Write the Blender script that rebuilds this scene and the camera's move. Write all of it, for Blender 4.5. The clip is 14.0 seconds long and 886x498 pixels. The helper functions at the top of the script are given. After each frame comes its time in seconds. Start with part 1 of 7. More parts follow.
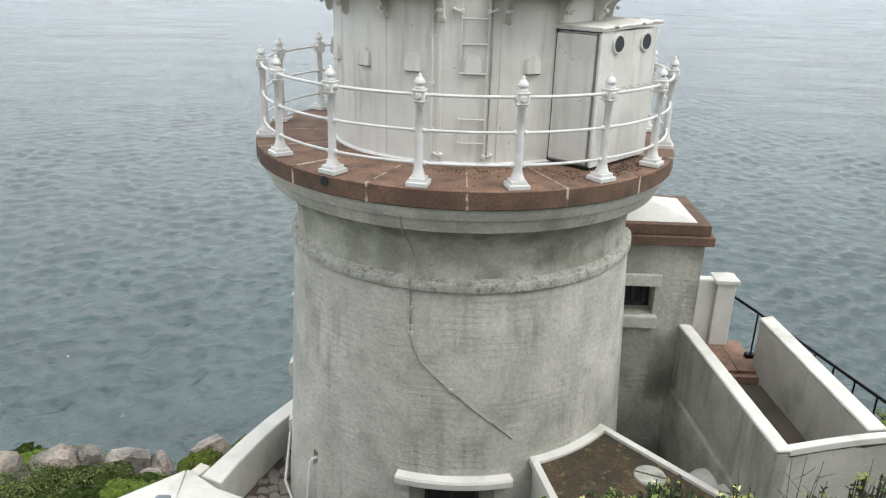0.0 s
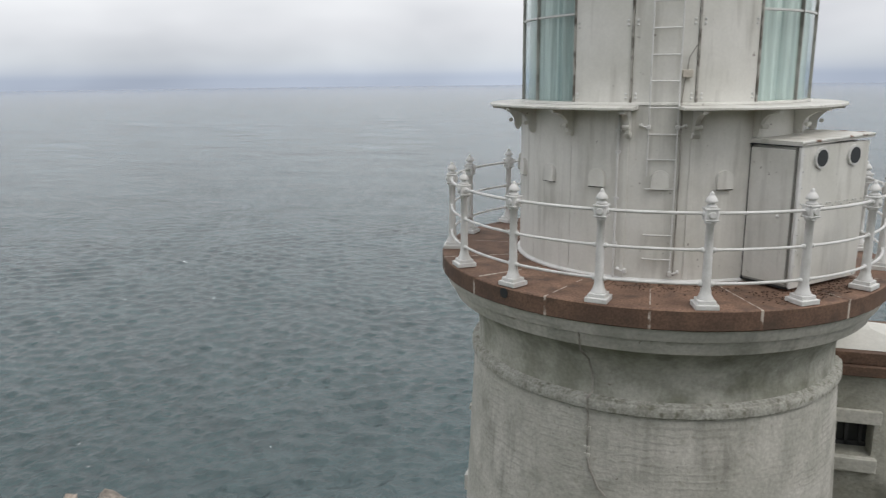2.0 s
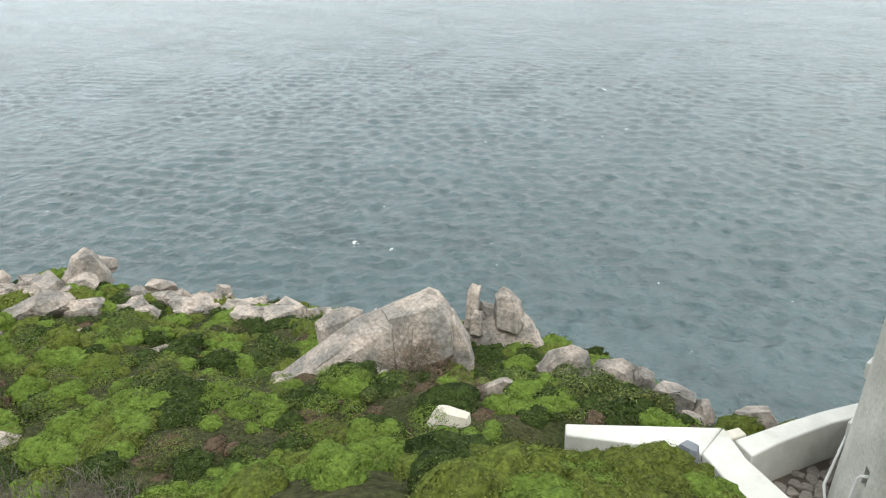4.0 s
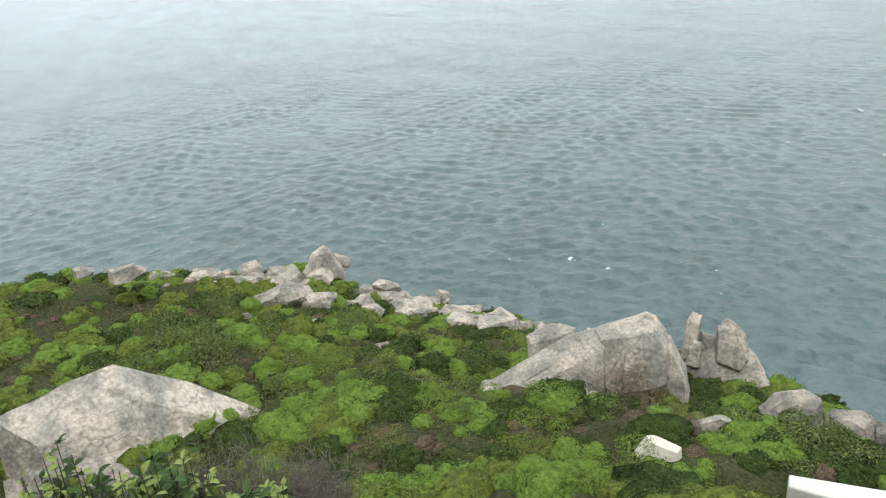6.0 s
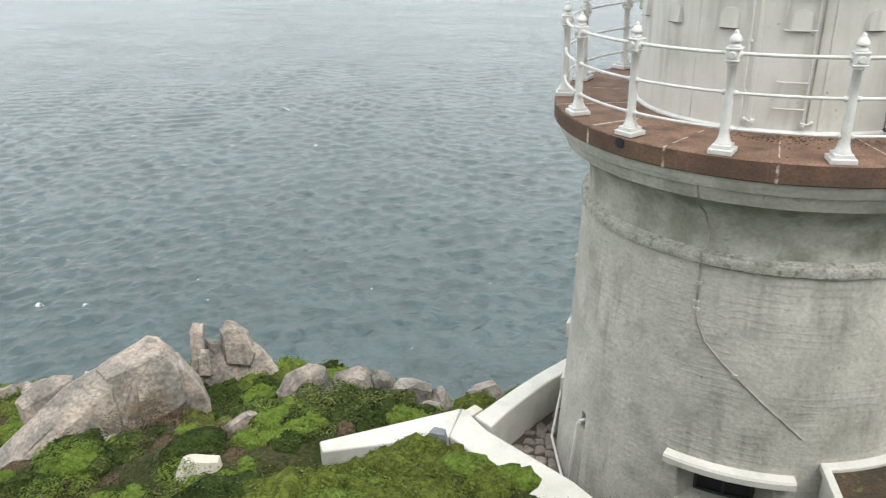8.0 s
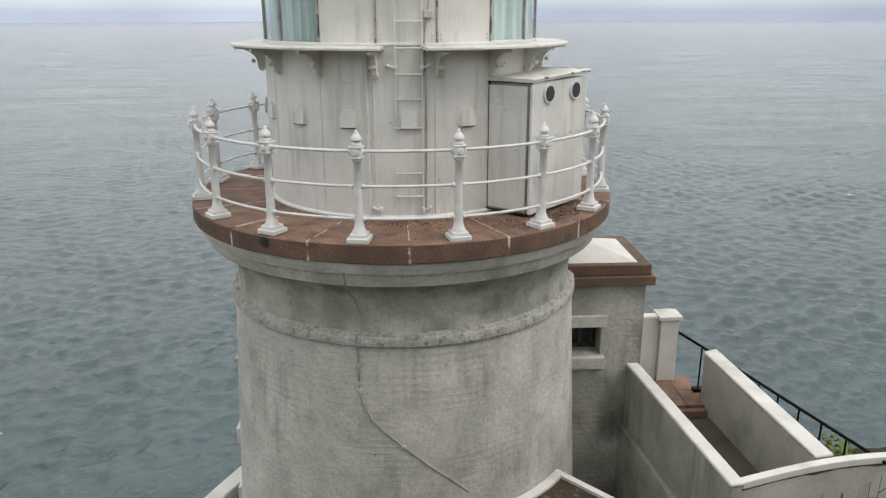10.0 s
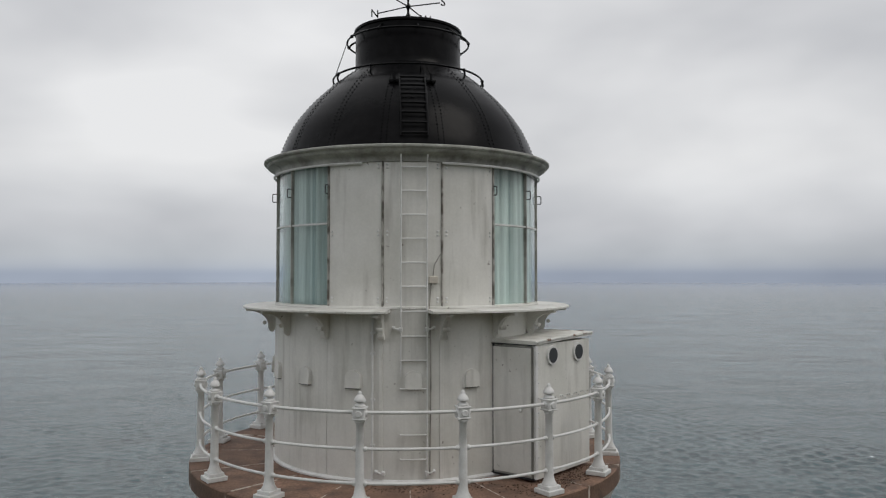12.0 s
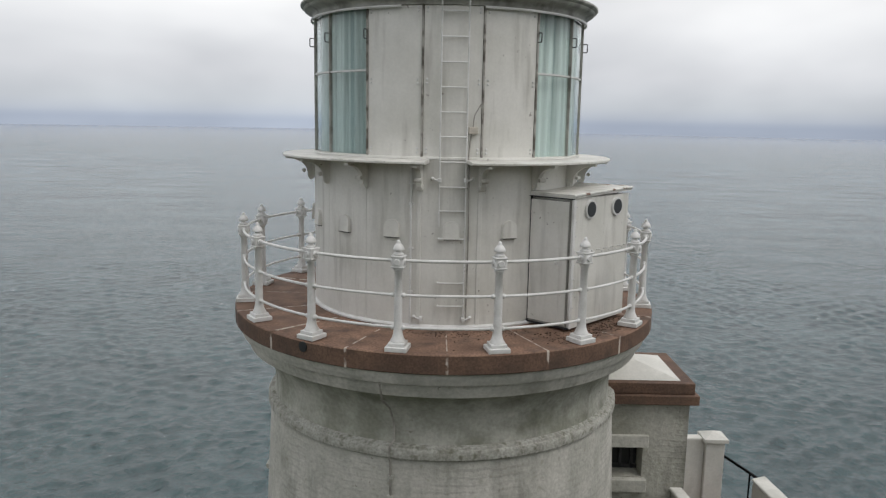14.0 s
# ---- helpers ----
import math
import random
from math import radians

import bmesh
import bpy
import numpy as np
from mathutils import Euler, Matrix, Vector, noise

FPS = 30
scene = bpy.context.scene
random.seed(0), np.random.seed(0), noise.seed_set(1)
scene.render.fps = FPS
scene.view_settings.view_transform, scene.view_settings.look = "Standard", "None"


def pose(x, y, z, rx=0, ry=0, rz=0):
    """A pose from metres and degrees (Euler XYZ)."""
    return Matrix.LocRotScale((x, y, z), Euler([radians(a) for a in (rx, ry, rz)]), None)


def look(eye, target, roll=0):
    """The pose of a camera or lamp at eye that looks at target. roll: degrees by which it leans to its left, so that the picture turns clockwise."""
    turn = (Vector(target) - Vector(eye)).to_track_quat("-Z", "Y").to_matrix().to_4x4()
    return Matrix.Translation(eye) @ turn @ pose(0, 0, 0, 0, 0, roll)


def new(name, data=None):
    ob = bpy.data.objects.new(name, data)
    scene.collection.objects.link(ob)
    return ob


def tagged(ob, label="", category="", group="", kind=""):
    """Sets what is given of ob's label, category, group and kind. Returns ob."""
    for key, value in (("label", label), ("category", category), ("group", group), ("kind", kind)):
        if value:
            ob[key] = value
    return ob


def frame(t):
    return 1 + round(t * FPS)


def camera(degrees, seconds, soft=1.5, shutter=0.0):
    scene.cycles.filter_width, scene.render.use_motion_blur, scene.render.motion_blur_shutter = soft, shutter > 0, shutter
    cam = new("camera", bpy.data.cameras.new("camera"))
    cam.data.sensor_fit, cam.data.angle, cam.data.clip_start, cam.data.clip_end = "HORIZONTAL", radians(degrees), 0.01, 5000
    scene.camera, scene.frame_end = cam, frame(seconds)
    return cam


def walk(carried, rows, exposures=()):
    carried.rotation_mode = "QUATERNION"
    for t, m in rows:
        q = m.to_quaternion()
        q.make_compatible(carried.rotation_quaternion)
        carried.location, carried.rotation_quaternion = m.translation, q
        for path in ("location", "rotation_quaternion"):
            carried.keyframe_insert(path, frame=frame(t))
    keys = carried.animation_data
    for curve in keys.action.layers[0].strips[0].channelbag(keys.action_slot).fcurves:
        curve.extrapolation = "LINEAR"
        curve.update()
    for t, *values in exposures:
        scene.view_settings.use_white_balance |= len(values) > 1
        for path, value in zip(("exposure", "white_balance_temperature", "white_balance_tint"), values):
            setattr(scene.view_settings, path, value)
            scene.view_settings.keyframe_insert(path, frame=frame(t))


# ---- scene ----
cam = camera(60.68, 14.0, soft=1.2, shutter=0.1)
ROWS = [
    (0.0, -0.027, -11.073, 2.402, 1.23, -20.99, 1.61),
    (0.5, 0.022, -11.052, 2.388, 5.14, -17.54, 0.10),
    (1.0, 0.063, -11.014, 2.382, 5.99, -14.70, 1.51),
    (1.5, 0.109, -10.990, 2.398, 6.33, -11.98, 0.65),
    (2.0, 0.130, -11.012, 2.427, 16.45, -12.79, -0.58),
    (2.5, 0.086, -10.966, 2.408, 25.93, -20.99, -0.85),
    (3.0, 0.042, -10.891, 2.355, 31.27, -24.95, -0.42),
    (3.5, 0.048, -10.819, 2.321, 38.77, -24.97, -0.37),
    (4.0, 0.062, -10.753, 2.319, 48.30, -24.59, -1.99),
    (4.2, 0.067, -10.744, 2.324, 50.80, -24.12, -2.56),
    (4.7, 0.071, -10.758, 2.334, 57.99, -23.59, -3.25),
    (5.2, 0.081, -10.790, 2.358, 64.74, -23.05, -4.01),
    (5.7, 0.092, -10.824, 2.383, 67.55, -22.65, -4.59),
    (6.0, 0.096, -10.838, 2.393, 65.88, -22.54, -4.74),
    (6.3, 0.098, -10.844, 2.397, 60.77, -22.58, -4.68),
    (6.5, 0.088, -10.858, 2.392, 56.06, -22.79, -4.36),
    (7.0, 0.061, -10.888, 2.370, 45.18, -23.36, -3.72),
    (7.5, -0.001, -10.944, 2.371, 35.84, -23.89, -2.73),
    (8.0, -0.051, -10.987, 2.372, 24.36, -23.89, -1.80),
    (8.5, -0.040, -11.031, 2.386, 12.35, -23.83, -1.88),
    (8.7, -0.044, -11.039, 2.385, 8.83, -23.88, -1.47),
    (9.2, -0.035, -11.036, 2.401, 1.89, -22.82, -0.67),
    (9.7, -0.015, -11.029, 2.439, -1.90, -19.84, -0.25),
    (10.2, 0.006, -11.021, 2.479, -3.38, -15.61, -0.06),
    (10.5, 0.015, -11.018, 2.495, -3.50, -12.74, 0.00),
    (10.8, 0.019, -11.017, 2.502, -3.27, -9.80, 0.06),
    (11.0, 0.022, -11.017, 2.513, -3.04, -7.85, 0.11),
    (11.5, 0.025, -11.043, 2.505, -2.85, -1.99, 0.45),
    (12.0, 0.029, -11.060, 2.511, -2.52, 1.89, 0.02),
    (12.5, 0.037, -11.091, 2.513, -2.28, 0.76, 0.60),
    (13.0, 0.040, -11.042, 2.517, -4.38, -5.40, 0.89),
    (13.5, 0.008, -11.018, 2.517, -3.48, -7.65, 0.67),
    (14.0, -0.000, -11.022, 2.529, 0.12, -9.49, 1.09),
]


def sight(x, y, z, yaw, pitch, roll):
    a, p = radians(yaw), radians(pitch)
    way = Vector((-math.sin(a) * math.cos(p), math.cos(a) * math.cos(p), math.sin(p)))
    eye = Vector((x, y, z))
    return look(eye, eye + way, roll)


EXPOSURES = [
    (0.0, 0.92, 6500, 9), (0.5, 0.82, 6550, 9), (1.0, 0.68, 6600, 10), (1.5, 0.36, 6600, 11), (2.0, 0.26, 6600, 11), (2.5, 0.56, 6650, 11), (3.0, 0.90, 6650, 11),
    (4.0, 1.10, 6500, 6), (6.5, 1.10, 6400, 3), (7.5, 1.08, 6550, 6), (8.7, 0.95, 6700, 10), (10.2, 0.45, 6650, 11), (11.0, 0.15, 6600, 11), (12.0, -0.18, 6600, 11), (12.5, -0.30, 6600, 11), (13.2, 0.0, 6600, 11), (14.0, 0.12, 6600, 11),
]
walk(cam, [(r[0], sight(*r[1:])) for r in ROWS], EXPOSURES)

# ---- world and sun: a bright overcast sky over the sea ----
SUN_ELEV, SUN_ROT = 57, 119
world = bpy.data.worlds.new("overcast_sky")
scene.world = world
world.use_nodes = True
wt = world.node_tree
wt.nodes.clear()


def wn(kind, **kw):
    n = wt.nodes.new(kind)
    for k, v in kw.items():
        n.inputs[k].default_value = v
    return n


w_out = wn("ShaderNodeOutputWorld")
w_bg = wn("ShaderNodeBackground", Strength=0.1)
w_sky = wt.nodes.new("ShaderNodeTexSky")
w_sky.sky_type = "NISHITA"
w_sky.sun_disc = False
w_sky.sun_elevation, w_sky.sun_rotation = radians(SUN_ELEV), radians(SUN_ROT)
w_sky.dust_density, w_sky.air_density = 3.0, 1.0
w_co = wt.nodes.new("ShaderNodeTexCoord")
w_map = wt.nodes.new("ShaderNodeMapping")
w_map.inputs["Scale"].default_value = (1.0, 1.0, 2.4)
w_noise = wn("ShaderNodeTexNoise", Scale=2.0, Detail=4.0, Roughness=0.45)
w_noise.inputs["Distortion"].default_value = 0.15
w_cloud = wt.nodes.new("ShaderNodeValToRGB")
w_cloud.color_ramp.elements[0].position, w_cloud.color_ramp.elements[0].color = 0.34, (5.6, 5.7, 5.9, 1)
w_cloud.color_ramp.elements[1].position, w_cloud.color_ramp.elements[1].color = 0.66, (9.0, 9.05, 9.05, 1)
w_sep = wt.nodes.new("ShaderNodeSeparateXYZ")
w_low = wt.nodes.new("ShaderNodeValToRGB")
cr = w_low.color_ramp
cr.elements[0].position, cr.elements[0].color = 0.0, (4.3, 4.9, 5.9, 1)
cr.elements[1].position, cr.elements[1].color = 1.0, (7.8, 7.9, 8.0, 1)
for pos, col in ((0.003, (4.5, 5.1, 6.05, 1)), (0.009, (5.4, 5.9, 6.6, 1)), (0.022, (6.2, 6.6, 7.0, 1)), (0.06, (7.2, 7.4, 7.7, 1)), (0.14, (7.9, 8.0, 8.1, 1))):
    e = cr.elements.new(pos)
    e.color = col
w_mul = wt.nodes.new("ShaderNodeMix")
w_mul.data_type, w_mul.blend_type = "RGBA", "MULTIPLY"
w_mul.inputs["Factor"].default_value = 1.0
w_norm = wt.nodes.new("ShaderNodeMix")
w_norm.data_type, w_norm.blend_type = "RGBA", "DIVIDE"
w_norm.inputs["Factor"].default_value = 1.0
w_norm.inputs["B"].default_value = (7.4, 7.4, 7.4, 1)
w_mix = wt.nodes.new("ShaderNodeMix")
w_mix.data_type = "RGBA"
w_mix.inputs["Factor"].default_value = 0.92
w_dot = wt.nodes.new("ShaderNodeVectorMath")
w_dot.operation = "DOT_PRODUCT"
w_dot.inputs[1].default_value = Vector((-0.10, 0.53, 0.84)).normalized()
w_glow = wt.nodes.new("ShaderNodeMapRange")
w_glow.interpolation_type = "SMOOTHSTEP"
for key, val in (("From Min", 0.72), ("From Max", 0.99), ("To Min", 1.0), ("To Max", 1.42)):
    w_glow.inputs[key].default_value = val
w_bright = wt.nodes.new("ShaderNodeMix")
w_bright.data_type, w_bright.blend_type = "RGBA", "MULTIPLY"
w_bright.inputs["Factor"].default_value = 1.0
for a, b in (
    (w_co.outputs["Generated"], w_dot.inputs[0]), (w_dot.outputs["Value"], w_glow.inputs["Value"]), (w_glow.outputs["Result"], w_bright.inputs["B"]), (w_mul.outputs["Result"], w_bright.inputs["A"]),
    (w_co.outputs["Generated"], w_map.inputs["Vector"]), (w_map.outputs["Vector"], w_noise.inputs["Vector"]),
    (w_noise.outputs["Fac"], w_cloud.inputs["Fac"]), (w_co.outputs["Generated"], w_sep.inputs["Vector"]),
    (w_sep.outputs["Z"], w_low.inputs["Fac"]), (w_cloud.outputs["Color"], w_norm.inputs["A"]),
    (w_low.outputs["Color"], w_mul.inputs["A"]), (w_norm.outputs["Result"], w_mul.inputs["B"]),
    (w_sky.outputs["Color"], w_mix.inputs["A"]), (w_bright.outputs["Result"], w_mix.inputs["B"]),
    (w_mix.outputs["Result"], w_bg.inputs["Color"]), (w_bg.outputs["Background"], w_out.inputs["Surface"]),
):
    wt.links.new(a, b)
sun = new("sun", bpy.data.lights.new("sun", "SUN"))
sun.data.energy, sun.data.angle, sun.data.color = 0.9, radians(30), (1.0, 0.97, 0.92)
sun.matrix_world = look((16, -9, 28), (0, 0, 0))


# ---- materials ----
def material(name, base, rough=0.8, second=None, scale=3.0, spread=(0.35, 0.65), fine=40.0, fine_amt=0.12, bump=0.3,
             bump_dist=0.01, metal=0.0, stain=None, stain_scale=1.2, stain_range=(0.55, 0.7), stain_amt=0.6, streak=False,
             islands=0.0, course=False, cracks=0.0, spec=0.5, stretch=(1, 1, 1), drip=0.0, pits=0.0):
    """A procedural surface: large mottling, fine grain, optional stains or vertical streaks, fine relief."""
    m = bpy.data.materials.new(name)
    m.use_nodes = True
    nt = m.node_tree
    b = nt.nodes["Principled BSDF"]
    b.inputs["Roughness"].default_value = rough
    b.inputs["Metallic"].default_value = metal
    b.inputs["Specular IOR Level"].default_value = spec
    co = nt.nodes.new("ShaderNodeTexCoord")
    mp = nt.nodes.new("ShaderNodeMapping")
    mp.inputs["Scale"].default_value = stretch
    geo = nt.nodes.new("ShaderNodeNewGeometry")
    nt.links.new(geo.outputs["Position"], mp.inputs["Vector"])

    def tex(sc, det=4.0, vec=None):
        n = nt.nodes.new("ShaderNodeTexNoise")
        n.inputs["Scale"].default_value, n.inputs["Detail"].default_value = sc, det
        nt.links.new(vec or mp.outputs["Vector"], n.inputs["Vector"])
        return n.outputs["Fac"]

    def ramp(fac, p0, p1, c0=(0, 0, 0, 1), c1=(1, 1, 1, 1)):
        n = nt.nodes.new("ShaderNodeValToRGB")
        n.color_ramp.elements[0].position, n.color_ramp.elements[0].color = p0, c0
        n.color_ramp.elements[1].position, n.color_ramp.elements[1].color = p1, c1
        nt.links.new(fac, n.inputs["Fac"])
        return n.outputs["Color"]

    def mix(fac, a, c, kind="MIX"):
        n = nt.nodes.new("ShaderNodeMix")
        n.data_type, n.blend_type = "RGBA", kind
        for s, v in (("Factor", fac), ("A", a), ("B", c)):
            if hasattr(v, "links"):
                nt.links.new(v, n.inputs[s])
            else:
                n.inputs[s].default_value = v
        return n.outputs["Result"]

    second = second or tuple(v * 0.8 for v in base)
    col = mix(ramp(tex(scale), *spread), (*base, 1), (*second, 1))
    grain = ramp(tex(fine, 3.0), 0.3, 0.7, (1 - fine_amt,) * 3 + (1,), (1 + fine_amt * 0.5,) * 3 + (1,))
    col = mix(1.0, col, grain, "MULTIPLY")
    if course:
        wave = nt.nodes.new("ShaderNodeTexWave")
        wave.wave_type, wave.bands_direction, wave.wave_profile = "BANDS", "Z", "SIN"
        for key, val in (("Scale", 3.3), ("Distortion", 4.5), ("Detail", 4.0), ("Detail Scale", 0.9), ("Detail Roughness", 0.6)):
            wave.inputs[key].default_value = val
        nt.links.new(geo.outputs["Position"], wave.inputs["Vector"])
        broken = nt.nodes.new("ShaderNodeMath")
        broken.operation = "MULTIPLY"
        nt.links.new(ramp(wave.outputs["Fac"], 0.55, 1.0), broken.inputs[0])
        nt.links.new(ramp(tex(1.9, 5.0), 0.42, 0.62), broken.inputs[1])
        faint = nt.nodes.new("ShaderNodeMath")
        faint.operation = "MULTIPLY"
        faint.inputs[1].default_value = 0.22
        nt.links.new(broken.outputs[0], faint.inputs[0])
        col = mix(faint.outputs[0], col, (0.22, 0.22, 0.20, 1))
        dots = ramp(tex(11.0, 3.0), 0.62, 0.72, (1, 1, 1, 1), (0.74, 0.735, 0.70, 1))
        col = mix(1.0, col, dots, "MULTIPLY")
    if stain:
        if streak:
            sm = nt.nodes.new("ShaderNodeMapping")
            sm.inputs["Scale"].default_value = (1.0, 1.0, 0.12)
            nt.links.new(geo.outputs["Position"], sm.inputs["Vector"])
            fac = tex(stain_scale * 4, 5.0, sm.outputs["Vector"])
        else:
            fac = tex(stain_scale, 7.0)
        n = nt.nodes.new("ShaderNodeMath")
        n.operation = "MULTIPLY"
        n.inputs[1].default_value = stain_amt
        nt.links.new(ramp(fac, *stain_range), n.inputs[0])
        col = mix(n.outputs[0], col, (*stain, 1))
    if drip:
        dm = nt.nodes.new("ShaderNodeMapping")
        dm.inputs["Scale"].default_value = (1.0, 1.0, 0.09)
        nt.links.new(geo.outputs["Position"], dm.inputs["Vector"])
        n = nt.nodes.new("ShaderNodeMath")
        n.operation = "MULTIPLY"
        nt.links.new(ramp(tex(7.5, 5.0, dm.outputs["Vector"]), 0.50, 0.74, (0, 0, 0, 1), (drip,) * 3 + (1,)), n.inputs[0])
        nt.links.new(ramp(tex(0.9, 3.0), 0.42, 0.62), n.inputs[1])
        col = mix(n.outputs[0], col, (0.085, 0.085, 0.065, 1))
    if pits:
        spots = ramp(tex(17.0, 2.0), 0.70, 0.745, (0, 0, 0, 1), (pits,) * 3 + (1,))
        n = nt.nodes.new("ShaderNodeMath")
        n.operation = "MULTIPLY"
        nt.links.new(spots, n.inputs[0])
        nt.links.new(ramp(tex(1.7, 3.0), 0.48, 0.62), n.inputs[1])
        col = mix(n.outputs[0], col, (0.10, 0.075, 0.055, 1))
    if cracks:
        wob = nt.nodes.new("ShaderNodeMix")
        wob.data_type, wob.blend_type = "RGBA", "LINEAR_LIGHT"
        wob.inputs["Factor"].default_value = 0.35
        wn_ = nt.nodes.new("ShaderNodeTexNoise")
        wn_.inputs["Scale"].default_value = 1.5
        nt.links.new(geo.outputs["Position"], wn_.inputs["Vector"])
        nt.links.new(geo.outputs["Position"], wob.inputs["A"])
        nt.links.new(wn_.outputs["Color"], wob.inputs["B"])
        vo = nt.nodes.new("ShaderNodeTexVoronoi")
        vo.feature = "DISTANCE_TO_EDGE"
        vo.inputs["Scale"].default_value = cracks
        nt.links.new(wob.outputs["Result"], vo.inputs["Vector"])
        col = mix(ramp(vo.outputs["Distance"], 0.0, 0.014, (0.5, 0.5, 0.5, 1), (0, 0, 0, 1)), col, (0.06, 0.055, 0.05, 1))
    if islands:
        info = nt.nodes.new("ShaderNodeObjectInfo")
        k = nt.nodes.new("ShaderNodeMath")
        k.operation = "ADD"
        nt.links.new(info.outputs["Random"], k.inputs[0])
        nt.links.new(geo.outputs["Random Per Island"], k.inputs[1])
        n = nt.nodes.new("ShaderNodeMapRange")
        n.inputs["From Max"].default_value = 2.0
        n.inputs["To Min"].default_value, n.inputs["To Max"].default_value = 1 - islands, 1 + islands
        nt.links.new(k.outputs[0], n.inputs["Value"])
        col = mix(1.0, col, n.outputs["Result"], "MULTIPLY")
    nt.links.new(col, b.inputs["Base Color"])
    if bump:
        bp = nt.nodes.new("ShaderNodeBump")
        bp.inputs["Strength"].default_value, bp.inputs["Distance"].default_value = bump, bump_dist
        height = tex(fine * 0.6, 6.0)
        if course:
            k = nt.nodes.new("ShaderNodeMath")
            k.operation = "ADD"
            nt.links.new(height, k.inputs[0])
            k.operation = "ADD"
            nt.links.new(faint.outputs[0], k.inputs[1])
            height = k.outputs[0]
        nt.links.new(height, bp.inputs["Height"])
        nt.links.new(bp.outputs["Normal"], b.inputs["Normal"])
    return m


M_RENDER = material("painted_masonry_render", (0.56, 0.55, 0.505), 0.88, (0.41, 0.41, 0.365), 1.5, (0.34, 0.66), 22, 0.16, 0.8, 0.014,
                    stain=(0.19, 0.19, 0.155), stain_scale=2.2, stain_range=(0.54, 0.74), stain_amt=0.5, course=True, drip=0.4, pits=0.5)
# algae stains, with the cornice's shade also put into the base colour
M_NECK = material("algae_and_shade_render", (0.46, 0.46, 0.41), 0.9, (0.29, 0.295, 0.245), 2.0, (0.36, 0.62), 22, 0.16, 0.8, 0.014,
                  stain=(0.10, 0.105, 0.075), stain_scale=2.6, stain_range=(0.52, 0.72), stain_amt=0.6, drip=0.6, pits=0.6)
M_WHITEWALL = material("white_limewash", (0.66, 0.65, 0.61), 0.85, (0.53, 0.53, 0.49), 1.6, (0.35, 0.7), 25, 0.06, 0.35, 0.008,
                       stain=(0.27, 0.27, 0.225), stain_scale=1.5, stain_range=(0.56, 0.78), stain_amt=0.6)
# streaky stains, and a base greyed further for the tower's shade
M_STAINED_SHADED = material("stained_shaded_limewash", (0.39, 0.39, 0.35), 0.88, (0.27, 0.275, 0.235), 1.4, (0.35, 0.65), 22, 0.12, 0.5, 0.01,
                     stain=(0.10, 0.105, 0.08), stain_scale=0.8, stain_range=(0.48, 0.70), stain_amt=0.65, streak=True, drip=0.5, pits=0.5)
M_AGED = material("aged_limewash", (0.50, 0.49, 0.45), 0.87, (0.40, 0.395, 0.35), 1.3, (0.36, 0.66), 24, 0.1, 0.5, 0.009,
                  stain=(0.17, 0.17, 0.135), stain_scale=1.2, stain_range=(0.54, 0.74), stain_amt=0.6, drip=0.35, pits=0.5)
M_GRIME = material("black_lichen_grime", (0.05, 0.048, 0.036), 0.95, (0.14, 0.135, 0.11), 14.0, (0.40, 0.62), 40, 0.4, 0.8, 0.01)
M_STEM = material("dark_woody_stems", (0.075, 0.06, 0.048), 0.9, (0.04, 0.034, 0.028), 8, bump=0)
M_DAMP = material("damp_stained_render", (0.45, 0.445, 0.395), 0.88, (0.30, 0.30, 0.255), 1.3, (0.36, 0.62), 22, 0.16, 0.9, 0.016,
                  stain=(0.07, 0.07, 0.052), stain_scale=0.9, stain_range=(0.48, 0.68), stain_amt=0.75, course=True, drip=0.5, pits=0.5)
M_IRON = material("white_painted_iron", (0.72, 0.712, 0.675), 0.5, (0.61, 0.605, 0.56), 1.6, (0.38, 0.68), 30, 0.04, 0.15, 0.004,
                  stain=(0.25, 0.235, 0.20), stain_scale=1.5, stain_range=(0.56, 0.80), stain_amt=0.6, streak=True, drip=0.3, pits=0.75)
M_RAIL = material("white_painted_rail", (0.70, 0.70, 0.69), 0.45, (0.56, 0.56, 0.54), 6.0, (0.4, 0.75), 50, 0.06, 0.2, 0.003)
M_RED = material("red_sandstone", (0.27, 0.162, 0.112), 0.85, (0.165, 0.098, 0.068), 2.8, (0.34, 0.66), 38, 0.4, 0.7, 0.008,
                 stain=(0.055, 0.04, 0.032), stain_scale=3.2, stain_range=(0.50, 0.70), stain_amt=0.7, islands=0.18)
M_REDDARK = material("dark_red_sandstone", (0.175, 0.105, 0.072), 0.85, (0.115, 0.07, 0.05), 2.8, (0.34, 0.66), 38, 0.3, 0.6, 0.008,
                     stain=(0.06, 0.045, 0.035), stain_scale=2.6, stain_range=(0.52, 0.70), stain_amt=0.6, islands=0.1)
M_BLACK = material("black_painted_iron", (0.004, 0.004, 0.0045), 0.27, (0.009, 0.009, 0.0095), 2.0, (0.4, 0.75), 9, 0.3, 0.35, 0.012, spec=0.07)
M_BAND = material("mossy_render_band", (0.44, 0.44, 0.40), 0.9, (0.31, 0.31, 0.27), 6.0, (0.32, 0.66), 30, 0.3, 0.8, 0.012,
                  stain=(0.10, 0.10, 0.06), stain_scale=12.0, stain_range=(0.55, 0.68), stain_amt=0.6)
M_GREYWOOD = material("dark_grey_paint", (0.06, 0.062, 0.065), 0.6)
M_CABLE = material("weathered_cable", (0.42, 0.40, 0.36), 0.7, (0.2, 0.19, 0.17), 5, fine=40)
